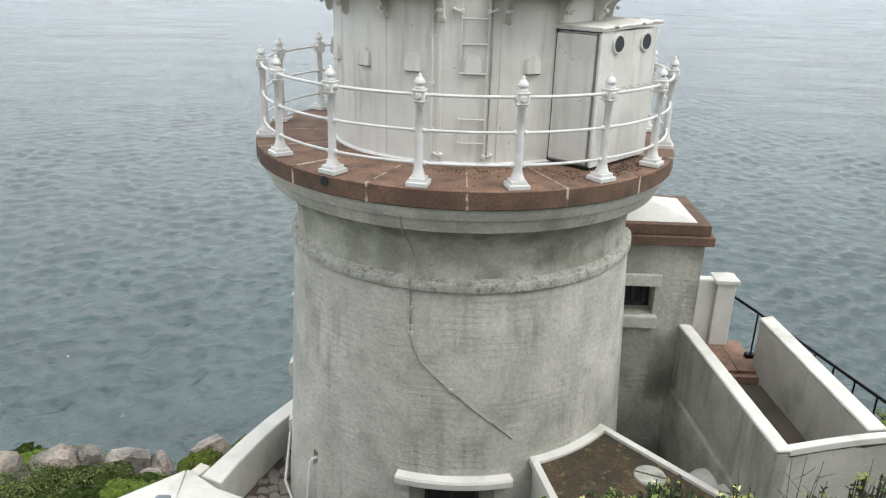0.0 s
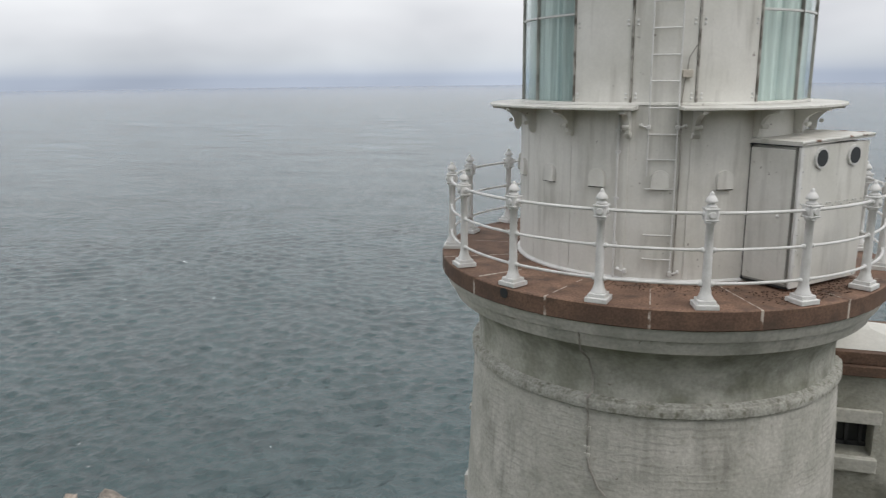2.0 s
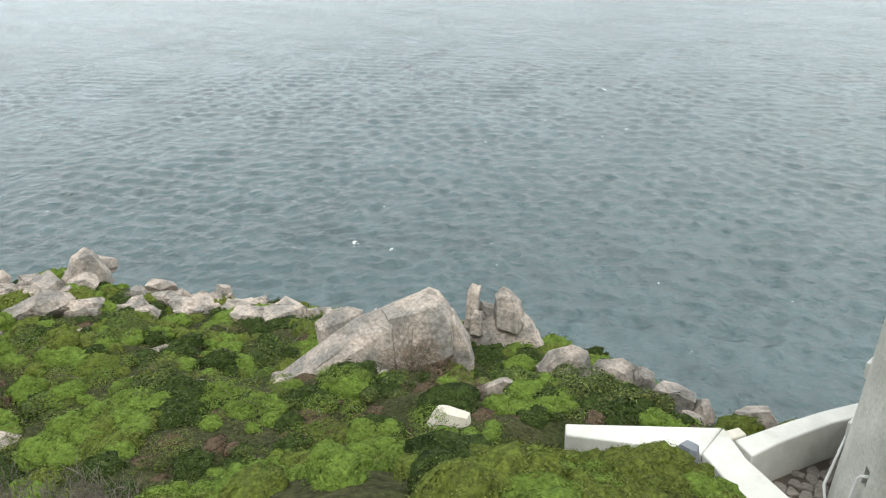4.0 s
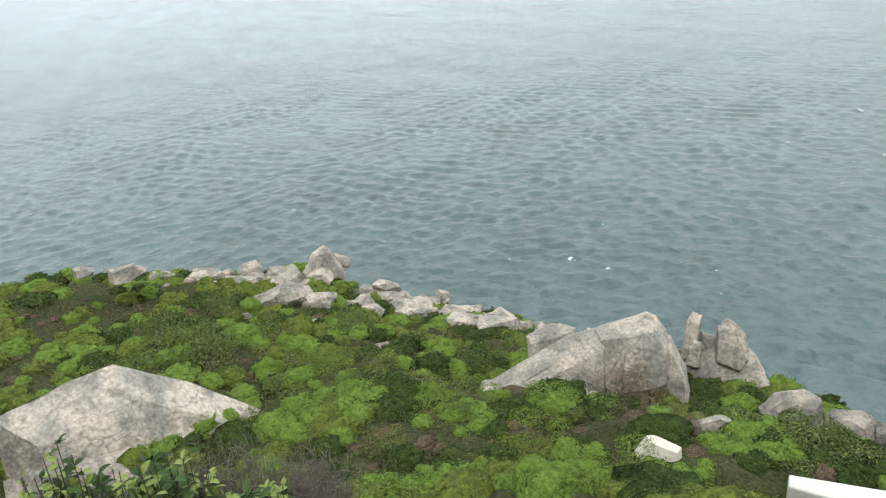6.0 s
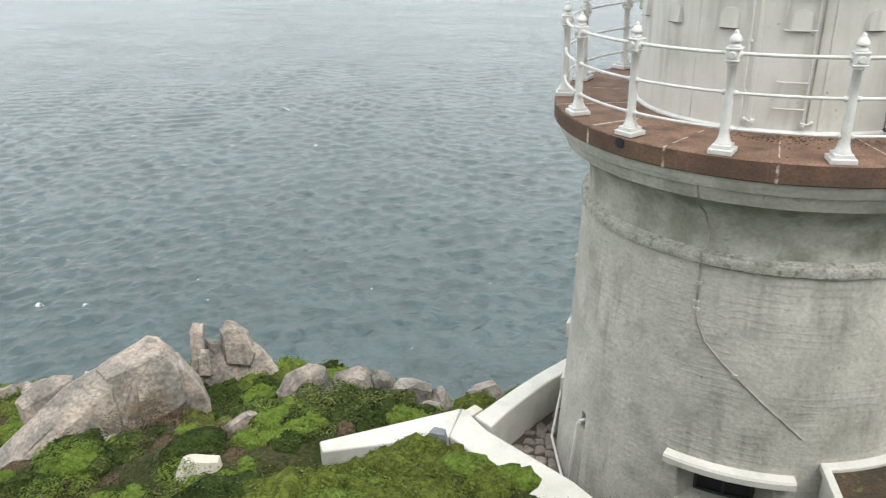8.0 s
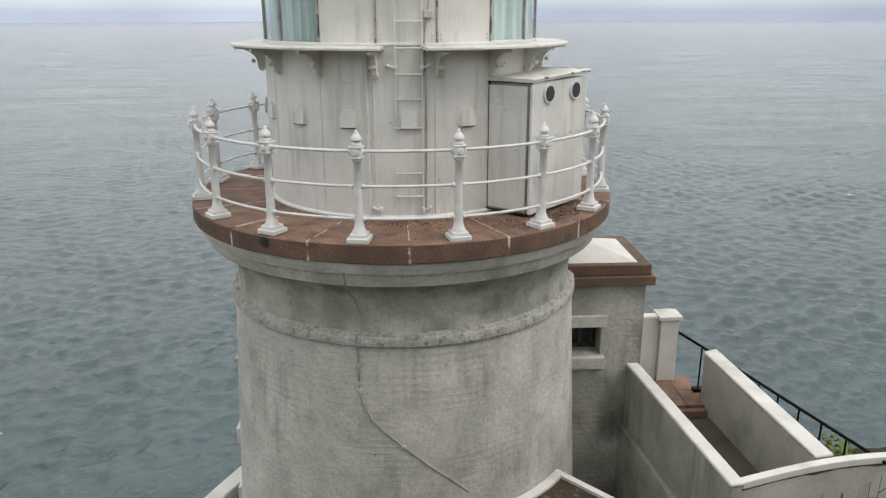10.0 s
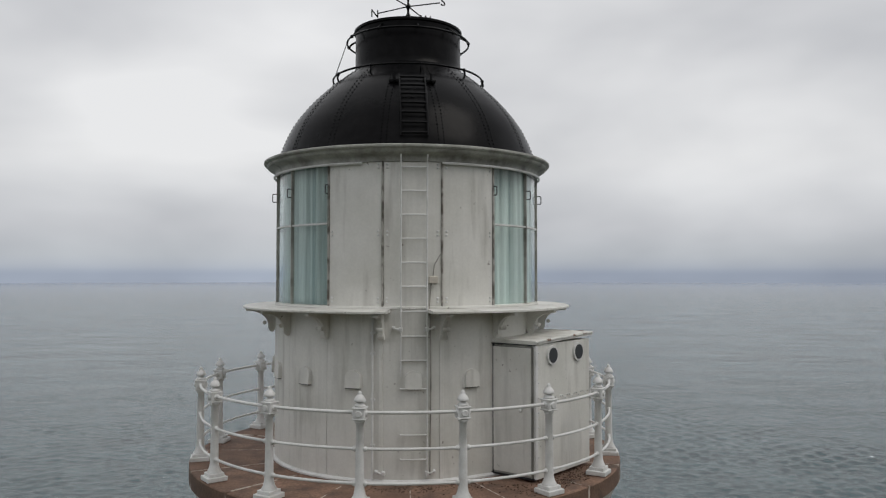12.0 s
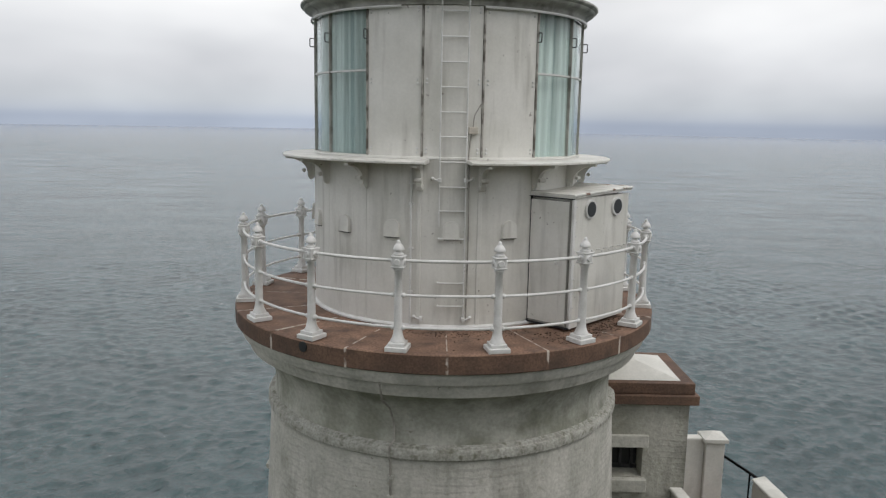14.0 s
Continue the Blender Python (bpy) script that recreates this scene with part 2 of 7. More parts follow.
M_SEAM = material("dirty_iron_seam", (0.42, 0.405, 0.37), 0.6, (0.10, 0.088, 0.07), 9.0, (0.44, 0.62), 60, 0.2, 0.3, 0.004)
M_GUTTER = material("grey_gutter_paint", (0.43, 0.43, 0.395), 0.55, (0.28, 0.28, 0.25), 4.0, (0.35, 0.65), 30, 0.15, 0.3, 0.004,
                    stain=(0.09, 0.085, 0.07), stain_scale=3.5, stain_range=(0.52, 0.70), stain_amt=0.75)
M_RUST = material("rusty_white_sheet", (0.72, 0.72, 0.69), 0.6, (0.6, 0.59, 0.55), 3.0, (0.4, 0.7), 30, 0.1, 0.2, 0.004,
                  stain=(0.16, 0.07, 0.03), stain_scale=5.0, stain_range=(0.56, 0.62), stain_amt=0.9)
M_LEAF = material("bright_leaves", (0.142, 0.206, 0.041), 0.6, (0.129, 0.176, 0.034), 0.45, (0.40, 0.60), 5, 0.1, 0, islands=0.07, spec=0.08)
M_LEAF_MID = material("mid_green_leaves", (0.120, 0.159, 0.031), 0.6, (0.142, 0.150, 0.041), 0.6, (0.35, 0.65), 5, 0.1, 0, islands=0.08, spec=0.08)
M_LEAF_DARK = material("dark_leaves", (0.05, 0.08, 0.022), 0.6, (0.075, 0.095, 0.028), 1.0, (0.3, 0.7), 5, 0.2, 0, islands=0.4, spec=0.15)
M_LEAF_DRY = material("dry_brown_leaves", (0.18, 0.115, 0.08), 0.8, (0.085, 0.065, 0.042), 1.0, (0.3, 0.7), 5, 0.2, 0, islands=0.4)
M_IN_BRIGHT = material("dense_bright_foliage", (0.142, 0.211, 0.040), 0.9, (0.107, 0.159, 0.031), 9.0, (0.38, 0.60), 30, 0.35, 1.0, 0.07, spec=0.05)
M_IN_OLIVE = material("dense_olive_foliage", (0.125, 0.159, 0.031), 0.9, (0.086, 0.107, 0.026), 9.0, (0.38, 0.60), 30, 0.35, 1.0, 0.07, spec=0.05)
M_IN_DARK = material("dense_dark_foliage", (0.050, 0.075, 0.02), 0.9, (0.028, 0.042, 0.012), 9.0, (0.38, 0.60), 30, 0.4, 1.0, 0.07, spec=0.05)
M_IN_DRY = material("dense_dry_foliage", (0.13, 0.095, 0.062), 0.9, (0.08, 0.06, 0.04), 7.0, (0.35, 0.65), 34, 0.6, 1.0, 0.06, spec=0.05)
M_TIP = material("yellow_green_tips", (0.20, 0.245, 0.045), 0.55, (0.15, 0.21, 0.035), 2, fine=5, bump=0, islands=0.3)
M_BIGLEAF = material("glossy_broad_leaves", (0.045, 0.082, 0.016), 0.55, (0.014, 0.028, 0.008), 6, (0.3, 0.7), 8, 0.2, 0, islands=0.5, spec=0.2)
M_FLOWER = material("yellow_petals", (0.62, 0.58, 0.10), 0.6, (0.7, 0.7, 0.4), 9, bump=0)
M_TWIG = material("dry_twigs", (0.19, 0.165, 0.14), 0.9, (0.10, 0.085, 0.07), 6, bump=0)
M_ORANGE = material("iron_stained_stone", (0.40, 0.20, 0.08), 0.9, (0.28, 0.16, 0.09), 4)
M_PALE = material("pale_stone", (0.62, 0.58, 0.50), 0.9, (0.5, 0.46, 0.40), 2.0, fine=25)
M_BLUESTONE = material("blue_grey_stone", (0.20, 0.22, 0.25), 0.9, (0.16, 0.17, 0.19), 3)
M_GAP = material("door_joint_grey", (0.34, 0.335, 0.31), 0.7)
M_CRUMB = material("soil_crumbs", (0.085, 0.052, 0.036), 0.95, (0.20, 0.15, 0.11), 9.0, (0.5, 0.7), bump=0)
M_DARK = material("dark_opening", (0.02, 0.022, 0.024), 0.4, bump=0)
M_MORTAR = material("pale_mortar", (0.55, 0.49, 0.43), 0.9, (0.16, 0.10, 0.07), 6.5, (0.46, 0.58), fine=60)
M_GRASS = material("dark_soil", (0.050, 0.052, 0.022), 0.95, (0.032, 0.042, 0.014), 0.9, (0.40, 0.65), 12, 0.6, 0.9, 0.08, spec=0.1)
M_ROCK = material("granite_rock", (0.41, 0.35, 0.30), 0.9, (0.215, 0.20, 0.18), 1.3, (0.40, 0.60), 13, 0.36, 1.0, 0.06,
                  stain=(0.085, 0.08, 0.065), stain_scale=3.4, stain_range=(0.54, 0.68), stain_amt=0.6, islands=0.2, cracks=1.0)
M_MOSS = material("mossy_roof", (0.075, 0.052, 0.03), 0.95, (0.035, 0.03, 0.018), 1.8, (0.4, 0.65), 30, 0.45, 0.6, 0.012,
                  stain=(0.15, 0.13, 0.06), stain_scale=9, stain_range=(0.60, 0.68), stain_amt=0.6)
M_PAVE = material("paving_stone", (0.26, 0.23, 0.20), 0.9, (0.15, 0.135, 0.12), 1.5, (0.35, 0.65), 20, 0.25, 0.5, 0.01, islands=0.3)
M_CONC = material("dark_concrete", (0.105, 0.083, 0.062), 0.9, (0.065, 0.055, 0.042), 1.5, fine=25, fine_amt=0.2)


def sea_material():
    m = bpy.data.materials.new("sea_water")
    m.use_nodes = True
    nt = m.node_tree
    b = nt.nodes["Principled BSDF"]
    b.inputs["Roughness"].default_value = 0.2
    b.inputs["IOR"].default_value = 1.62
    geo = nt.nodes.new("ShaderNodeNewGeometry")

    def tex(sc, det, stretch, rough=0.55, dist=0.0, kind="FBM"):
        mp = nt.nodes.new("ShaderNodeMapping")
        mp.inputs["Scale"].default_value = stretch
        mp.inputs["Rotation"].default_value = (0, 0, radians(12))
        nt.links.new(geo.outputs["Position"], mp.inputs["Vector"])
        n = nt.nodes.new("ShaderNodeTexNoise")
        n.inputs["Scale"].default_value, n.inputs["Detail"].default_value = sc, det
        n.inputs["Roughness"].default_value, n.inputs["Distortion"].default_value = rough, dist
        n.noise_type = kind
        n.normalize = True
        nt.links.new(mp.outputs["Vector"], n.inputs["Vector"])
        return n.outputs["Fac"]

    def math_node(kind, a, b):
        n = nt.nodes.new("ShaderNodeMath")
        n.operation = kind
        for k, v in enumerate((a, b)):
            if hasattr(v, "links"):
                nt.links.new(v, n.inputs[k])
            else:
                n.inputs[k].default_value = v
        return n.outputs[0]

    swell = tex(0.14, 5.0, (1.0, 1.0, 1.0), 0.6, 0.1)
    chop = tex(0.55, 6.0, (1.0, 0.9, 1.0), 0.5, 0.1, "RIDGED_MULTIFRACTAL")
    ripple = tex(1.4, 4.0, (1.0, 0.9, 1.0), 0.6, 0.1)
    roll = tex(0.05, 4.0, (1.0, 1.0, 1.0), 0.6, 0.2)
    mixed = math_node("ADD", math_node("MULTIPLY", swell, 0.40), math_node("ADD", math_node("MULTIPLY", ripple, 0.25), math_node("MULTIPLY", roll, 0.35)))
    tint = nt.nodes.new("ShaderNodeValToRGB")
    tint.color_ramp.elements[0].position, tint.color_ramp.elements[0].color = 0.38, (0.008, 0.030, 0.033, 1)
    tint.color_ramp.elements[1].position, tint.color_ramp.elements[1].color = 0.62, (0.026, 0.062, 0.066, 1)
    nt.links.new(mixed, tint.inputs["Fac"])
    foam_n = tex(0.30, 10.0, (0.8, 1.0, 1.0), 0.72, 0.6)
    foam = nt.nodes.new("ShaderNodeValToRGB")
    foam.color_ramp.elements[0].position, foam.color_ramp.elements[1].position = 0.682, 0.702
    nt.links.new(foam_n, foam.inputs["Fac"])
    mix = nt.nodes.new("ShaderNodeMix")
    mix.data_type = "RGBA"
    nt.links.new(foam.outputs["Color"], mix.inputs["Factor"])
    nt.links.new(tint.outputs["Color"], mix.inputs["A"])
    mix.inputs["B"].default_value = (0.72, 0.75, 0.75, 1)
    # distance haze put into the base colour: paler and bluer farther out
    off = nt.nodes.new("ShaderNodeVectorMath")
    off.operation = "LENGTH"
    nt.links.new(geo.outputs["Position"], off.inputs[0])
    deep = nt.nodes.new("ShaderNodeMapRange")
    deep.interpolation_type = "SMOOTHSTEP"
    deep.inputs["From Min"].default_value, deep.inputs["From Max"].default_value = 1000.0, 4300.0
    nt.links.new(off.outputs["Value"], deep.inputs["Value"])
    haze_mix = nt.nodes.new("ShaderNodeMix")
    haze_mix.data_type = "RGBA"
    nt.links.new(deep.outputs["Result"], haze_mix.inputs["Factor"])
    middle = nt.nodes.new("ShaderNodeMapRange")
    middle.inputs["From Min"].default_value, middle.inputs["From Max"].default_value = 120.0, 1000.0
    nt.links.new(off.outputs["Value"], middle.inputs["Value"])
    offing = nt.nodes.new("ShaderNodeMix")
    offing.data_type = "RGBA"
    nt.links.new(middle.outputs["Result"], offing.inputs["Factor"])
    nt.links.new(mix.outputs["Result"], offing.inputs["A"])
    # wind streaks and cat's paws, their lighter and darker sheen put into the colour
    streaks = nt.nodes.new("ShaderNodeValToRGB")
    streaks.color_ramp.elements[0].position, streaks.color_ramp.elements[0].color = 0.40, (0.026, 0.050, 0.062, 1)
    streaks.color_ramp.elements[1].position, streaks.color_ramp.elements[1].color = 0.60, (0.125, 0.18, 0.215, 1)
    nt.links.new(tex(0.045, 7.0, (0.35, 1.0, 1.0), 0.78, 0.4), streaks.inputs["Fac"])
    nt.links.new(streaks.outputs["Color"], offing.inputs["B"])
    nt.links.new(offing.outputs["Result"], haze_mix.inputs["A"])
    haze_mix.inputs["B"].default_value = (0.17, 0.22, 0.30, 1)
    nt.links.new(haze_mix.outputs["Result"], b.inputs["Base Color"])
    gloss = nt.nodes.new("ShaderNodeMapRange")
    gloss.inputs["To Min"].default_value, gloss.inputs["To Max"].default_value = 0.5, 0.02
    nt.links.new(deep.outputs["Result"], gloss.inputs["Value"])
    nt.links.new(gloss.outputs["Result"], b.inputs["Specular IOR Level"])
    # long wind waves that still show far out
    long_wave = math_node("MULTIPLY", tex(0.028, 6.0, (0.45, 1.0, 1.0), 0.72, 0.3), math_node("MULTIPLY", middle.outputs["Result"], 14.0))
    bp = nt.nodes.new("ShaderNodeBump")
    bp.inputs["Strength"].default_value, bp.inputs["Distance"].default_value = 1.0, 0.55
    nt.links.new(math_node("ADD", math_node("ADD", math_node("ADD", long_wave, math_node("MULTIPLY", roll, 0.5)), math_node("MULTIPLY", swell, 0.9)), math_node("ADD", math_node("MULTIPLY", chop, 0.80), math_node("MULTIPLY", ripple, 0.42))), bp.inputs["Height"])
    nt.links.new(bp.outputs["Normal"], b.inputs["Normal"])
    return m


M_SEA = sea_material()


def glass_material():
    m = bpy.data.materials.new("lantern_glass")
    m.use_nodes = True
    b = m.node_tree.nodes["Principled BSDF"]
    b.inputs["Base Color"].default_value = (0.88, 0.95, 0.94, 1)
    b.inputs["Roughness"].default_value = 0.06
    b.inputs["Transmission Weight"].default_value = 1.0
    b.inputs["IOR"].default_value = 1.25
    return m


M_GLASS = glass_material()
# stretched darker stripes paint the shade of the folds into the cloth
M_CURTAIN = material("pale_curtain", (0.66, 0.72, 0.70), 0.9, (0.36, 0.43, 0.42), 3.0, (0.40, 0.60), 20, 0.1, 0.0, stretch=(3, 3, 0.08))


# ---- building helpers ----
def link(name, bm, mat, parent=None, smooth=False, crease=38):
    me = bpy.data.meshes.new(name)
    if smooth:
        for f in bm.faces:
            f.smooth = True
    bm.normal_update()
    bm.to_mesh(me)
    bm.free()
    mats = mat if isinstance(mat, (list, tuple)) else [mat]
    for k in mats:
        me.materials.append(k)
    if smooth:
        me.set_sharp_from_angle(angle=radians(crease))
    ob = new(name, me)
    if parent is not None:
        ob.parent = parent
    return ob


def part(name, bm, mat, parent, label="", smooth=False, crease=38):
    ob = link(name, bm, mat, parent, smooth, crease)
    if label:
        ob["label"] = label
    return ob


def empty(name, at=(0, 0, 0), turn=0.0):
    ob = new(name)
    ob.matrix_world = pose(*at, 0, 0, turn)
    return ob


def polar(r, deg, z=0.0):
    """A point r metres from the tower's axis; 0 degrees faces the camera, positive turns to +x."""
    a = radians(deg)
    return Vector((r * math.sin(a), -r * math.cos(a), z))


def lathe(bm, profile, a0=-180.0, a1=180.0, seg=96, closed_profile=False):
    """Turns a profile of (radius, z) about the z axis from a0 to a1 degrees."""
    full = abs(a1 - a0) >= 359.9
    n = seg if full else seg + 1
    cols = []
    for i in range(n):
        d = a0 + (a1 - a0) * i / seg
        cols.append([bm.verts.new(polar(r, d, z)) for r, z in profile])
    k = len(profile)
    for i in range(seg):
        c0, c1 = cols[i], cols[(i + 1) % n]
        for j in range(k if closed_profile else k - 1):
            bm.faces.new((c0[j], c1[j], c1[(j + 1) % k], c0[(j + 1) % k]))
    if closed_profile and not full:
        bm.faces.new(cols[0])
        bm.faces.new(list(reversed(cols[-1])))
    return bm


def block(bm, size, m=None, bevel=0.0):
    """A box of that size whose middle lies at the origin of the matrix m."""
    got = bmesh.ops.create_cube(bm, size=1.0, matrix=(m or Matrix()) @ Matrix.Diagonal((*size, 1)))
    if bevel:
        edges = list({e for v in got["verts"] for e in v.link_edges})
        bmesh.ops.bevel(bm, geom=edges, offset=bevel, segments=2, affect="EDGES", profile=0.5)
    return bm


def tube(bm, pts, r, n=8, caps=True):
    """A round bar of radius r along a line of points."""
    pts = [Vector(p) for p in pts]
    rings, ref = [], None
    for i, p in enumerate(pts):
        d = (pts[min(i + 1, len(pts) - 1)] - pts[max(i - 1, 0)]).normalized()
        if ref is None:
            ref = d.orthogonal().normalized()
        u = (ref - d * ref.dot(d)).normalized()
        ref = u
        w = d.cross(u)
        rr = r[i] if isinstance(r, (list, tuple)) else r
        rings.append([bm.verts.new(p + (u * math.cos(2 * math.pi * k / n) + w * math.sin(2 * math.pi * k / n)) * rr) for k in range(n)])
    for a, b in zip(rings, rings[1:]):
        for k in range(n):
            bm.faces.new((a[k], a[(k + 1) % n], b[(k + 1) % n], b[k]))
    if caps:
        bm.faces.new(list(reversed(rings[0])))
        bm.faces.new(rings[-1])
    return bm


def prism(bm, outline, z0, z1):
    """An upright prism over a plan outline (counter-clockwise)."""
    lo = [bm.verts.new((x, y, z0)) for x, y in outline]
    hi = [bm.verts.new((x, y, z1)) for x, y in outline]
    n = len(outline)
    for i in range(n):
        bm.faces.new((lo[i], lo[(i + 1) % n], hi[(i + 1) % n], hi[i]))
    bm.faces.new(hi)
    bm.faces.new(list(reversed(lo)))
    bmesh.ops.recalc_face_normals(bm, faces=bm.faces)
    return bm


def soften(ob, width=0.02, segments=2):
    b = ob.modifiers.new("bevel", "BEVEL")
    b.width, b.segments, b.limit_method, b.angle_limit = width, segments, "ANGLE", radians(40)
    return ob


# ---- ground and sea ----
SEA_Z, PAVE_Z = -50.0, -6.0
EYE = (0.0, -11.0)
RIDGE_AZ = (-180, -110, -60, -25, 0, 12, 20, 30, 40, 50, 65, 75, 90, 110, 180)
RIDGE_R = (30, 30, 22, 17, 15, 14.5, 15, 16, 18, 21, 24, 26, 30, 32, 30)
RIDGE_Z = (12, 4, -6.5, -8, -8.5, -8.2, -8.1, -8.7, -9.2, -10.2, -10.2, -9.5, -9.3, -7, 12)
NEAR_R = (0, 1.5, 4, 6, 9, 12)
NEAR_Z = (0.85, 0.7, -1.5, -3.0, -5.0, -6.5)


LATTICE = np.random.RandomState(7).rand(64, 64)


def patch(x, y, scale, shift=0.0):
    """Smooth noise from 0 to 1 over the plan, for arrays."""
    u, v = np.asarray(x) * scale + 31.7 + shift, np.asarray(y) * scale + 17.3 - shift
    i, j = np.floor(u).astype(int), np.floor(v).astype(int)
    fu, fv = u - i, v - j
    fu, fv = fu * fu * (3 - 2 * fu), fv * fv * (3 - 2 * fv)
    g = lambda p, q: LATTICE[p % 64, q % 64]
    return (g(i, j) * (1 - fu) + g(i + 1, j) * fu) * (1 - fv) + (g(i, j + 1) * (1 - fu) + g(i + 1, j + 1) * fu) * fv


# trodden or bare places before the stones
CLEAR = ((-7.4, -4.3, 0.55), (-8.4, -2.55, 0.5), (-13.2, -4.1, 0.8), (-12.1, -3.0, 0.8), (-10.9, -2.2, 0.9), (-8.7, 0.5, 0.8), (-7.6, 1.2, 0.8), (-6.3, 1.5, 0.9), (-4.9, 1.8, 0.8), (-5.6, 0.3, 0.5), (-5.2, -2.9, 0.7), (-4.6, -2.75, 0.6))


def canopy(x, y):
    """Height of the low plant cover: hummocks and bare hollows."""
    billow = lambda k, shift: np.sqrt(np.clip(np.abs(patch(x, y, k, shift) - 0.5) * 2.8, 0, 1))
    c = 0.42 * billow(0.75, 3) * (0.45 + 0.55 * billow(1.7, 9)) + 0.20 * billow(1.9, 14) + 0.11 * billow(4.3, 5)
    c = np.maximum(c * 0.95 - 0.13, 0.02) * 0.6
    for cx, cy, cr in CLEAR:
        c = c * (1 - 0.9 * np.exp(-((np.asarray(x) - cx) ** 2 + (np.asarray(y) - cy) ** 2) / cr ** 2))
    q = np.hypot(np.asarray(x) + 0.2, y)
    wall = np.clip(np.abs((y - x * 0.8 - 1.85)) / 1.1, 0, 1)
    c = np.where((np.asarray(x) < -3.6) & (np.asarray(x) > -6.6), c * (0.25 + 0.75 * wall), c)
    return np.maximum(c, 0) * np.clip((q - np.where(np.asarray(y) < 0.5, np.interp(x, (-4.3, -2.75, -1.5), (4.6, 4.0, 3.6)), 4.0)) / 0.7, 0, 1) * np.clip((np.hypot(x, np.asarray(y) + 11) - 2.0) / 3.0, 0, 1)


def ground_z(x, y):
    """Bare ground height over the plan, for arrays."""
    x, y = np.asarray(x, float), np.asarray(y, float)
    dx, dy = x - EYE[0], y - EYE[1]
    r, az = np.hypot(dx, dy), np.degrees(np.arctan2(-dx, dy))
    rr, rz = np.interp(az, RIDGE_AZ, RIDGE_R), np.interp(az, RIDGE_AZ, RIDGE_Z)
    rr = rr + (patch(x, y, 0.3, 2) - 0.5) * 2.0
    # unseen hill behind the viewer, steepened to hold light off the tower's front
    back = np.clip((np.abs(az) - 105) / 40, 0, 1)
    near = np.interp(r, NEAR_R, NEAR_Z) * (1 - back) + back * (0.85 + 0.38 * r)
    z12 = -6.5 * (1 - back) + back * 5.41
    mid = z12 + (rz - z12) * (r - 12) / np.maximum(rr - 12, 0.1)
    out = rz - (r - rr) * 1.5 * (1 - back)
    z = np.where(r <= 12, near, np.where(r < rr, mid, out))
    z = z + ((patch(x, y, 0.4, 1) - 0.5) * 0.7 + (patch(x, y, 1.2, 4) - 0.5) * 0.2) * np.clip(r / 6, 0, 1)
    z = z + 0.10 * np.exp(-((x + 3.9) ** 2 + (y + 4.0) ** 2) / 1.4) - 0.55 * np.exp(-((x + 5.8) ** 2 + (y + 2.9) ** 2) / 0.9) - 0.25 * np.exp(-((x + 4.8) ** 2 + (y + 2.3) ** 2) / 0.5) - 0.5 * np.exp(-((x + 4.95) ** 2 + (y + 3.1) ** 2) / 0.55)
    z = z - 0.6 * np.clip((16 - az) / 10, 0, 1) * np.clip((az + 60) / 20, 0, 1) * np.exp(-((r - 6.2) / 1.5) ** 2)
    d = (x + 5.8) * 0.549 - (y + 3.12) * 0.836
    z = np.where((x > -6.7) & (x < -4.3) & (d > -1.0) & (d < 1.5), np.minimum(z, -5.52 + 0.66 * np.maximum(d, 0)), z)
    q = np.hypot(x + 0.2, y)
    k = np.clip((q - 3.75) / 0.75, 0, 1)
    z = np.where(q < 7, (PAVE_Z - 0.12) * (1 - k) + z * k, z)
    return np.maximum(z, SEA_Z - 6)


def grid_sheet(name, height, radii, a, centre, mat):
    sectors = len(a)
    x = centre[0] + np.outer(radii, np.cos(a))
    y = centre[1] + np.outer(radii, np.sin(a))
    co = np.stack([x, y, height(x, y)], -1).reshape(-1, 3)
    i, k = np.meshgrid(np.arange(len(radii) - 1), np.arange(sectors), indexing="ij")
    n = (k + 1) % sectors
    faces = np.stack([i * sectors + k, (i + 1) * sectors + k, (i + 1) * sectors + n, i * sectors + n], -1).reshape(-1, 4)
    me = bpy.data.meshes.new(name)
    me.from_pydata(co.tolist(), [], faces.tolist() + [list(range(sectors - 1, -1, -1))[::-1]])
    me.polygons.foreach_set("use_smooth", [True] * len(me.polygons))
    me.materials.append(mat)
    return new(name, me)


ground = tagged(grid_sheet("ground", lambda x, y: ground_z(x, y) + canopy(x, y) * 0.5, np.array([0.3 + i * 0.115 for i in range(250)] + [29.5 + i * 2.5 for i in range(20)]), np.radians(np.concatenate([np.linspace(60, 205, 330, False), np.linspace(205, 420, 90, False)])), EYE, M_GRASS),
                "steep grassy island slope with patches of bare soil", "ground", kind="structure")


def sea_z(x, y):
    """Short-crested wind chop of many lengths; the short ones die out where the sheet grows too coarse for them."""
    far = np.hypot(x, y)
    gap = np.where(far < 750, np.maximum(far * 0.0054, 0.35), far * 0.032)
    rs = np.random.RandomState(3)
    z = np.zeros_like(x)
    for i, size in enumerate(np.geomspace(1.2, 6.0, 34)):
        way, phase = rs.uniform(0, 2 * math.pi), rs.uniform(0, 6.28)
        k = 2 * np.pi / size
        lull = np.clip(patch(x, y, 0.30 / size, i * 3.1) * 2.6 - 0.75, 0, 1.2)
        z = z + 0.0135 * size * lull * np.clip(size / (2.2 * gap) - 0.8, 0, 1) * np.sin(k * (x * math.cos(way) + y * math.sin(way)) + phase)
    return SEA_Z + z


RINGS = np.concatenate([np.geomspace(18, 80, 70, False), np.geomspace(80, 750, 420, False), np.geomspace(750, 4900, 60)])
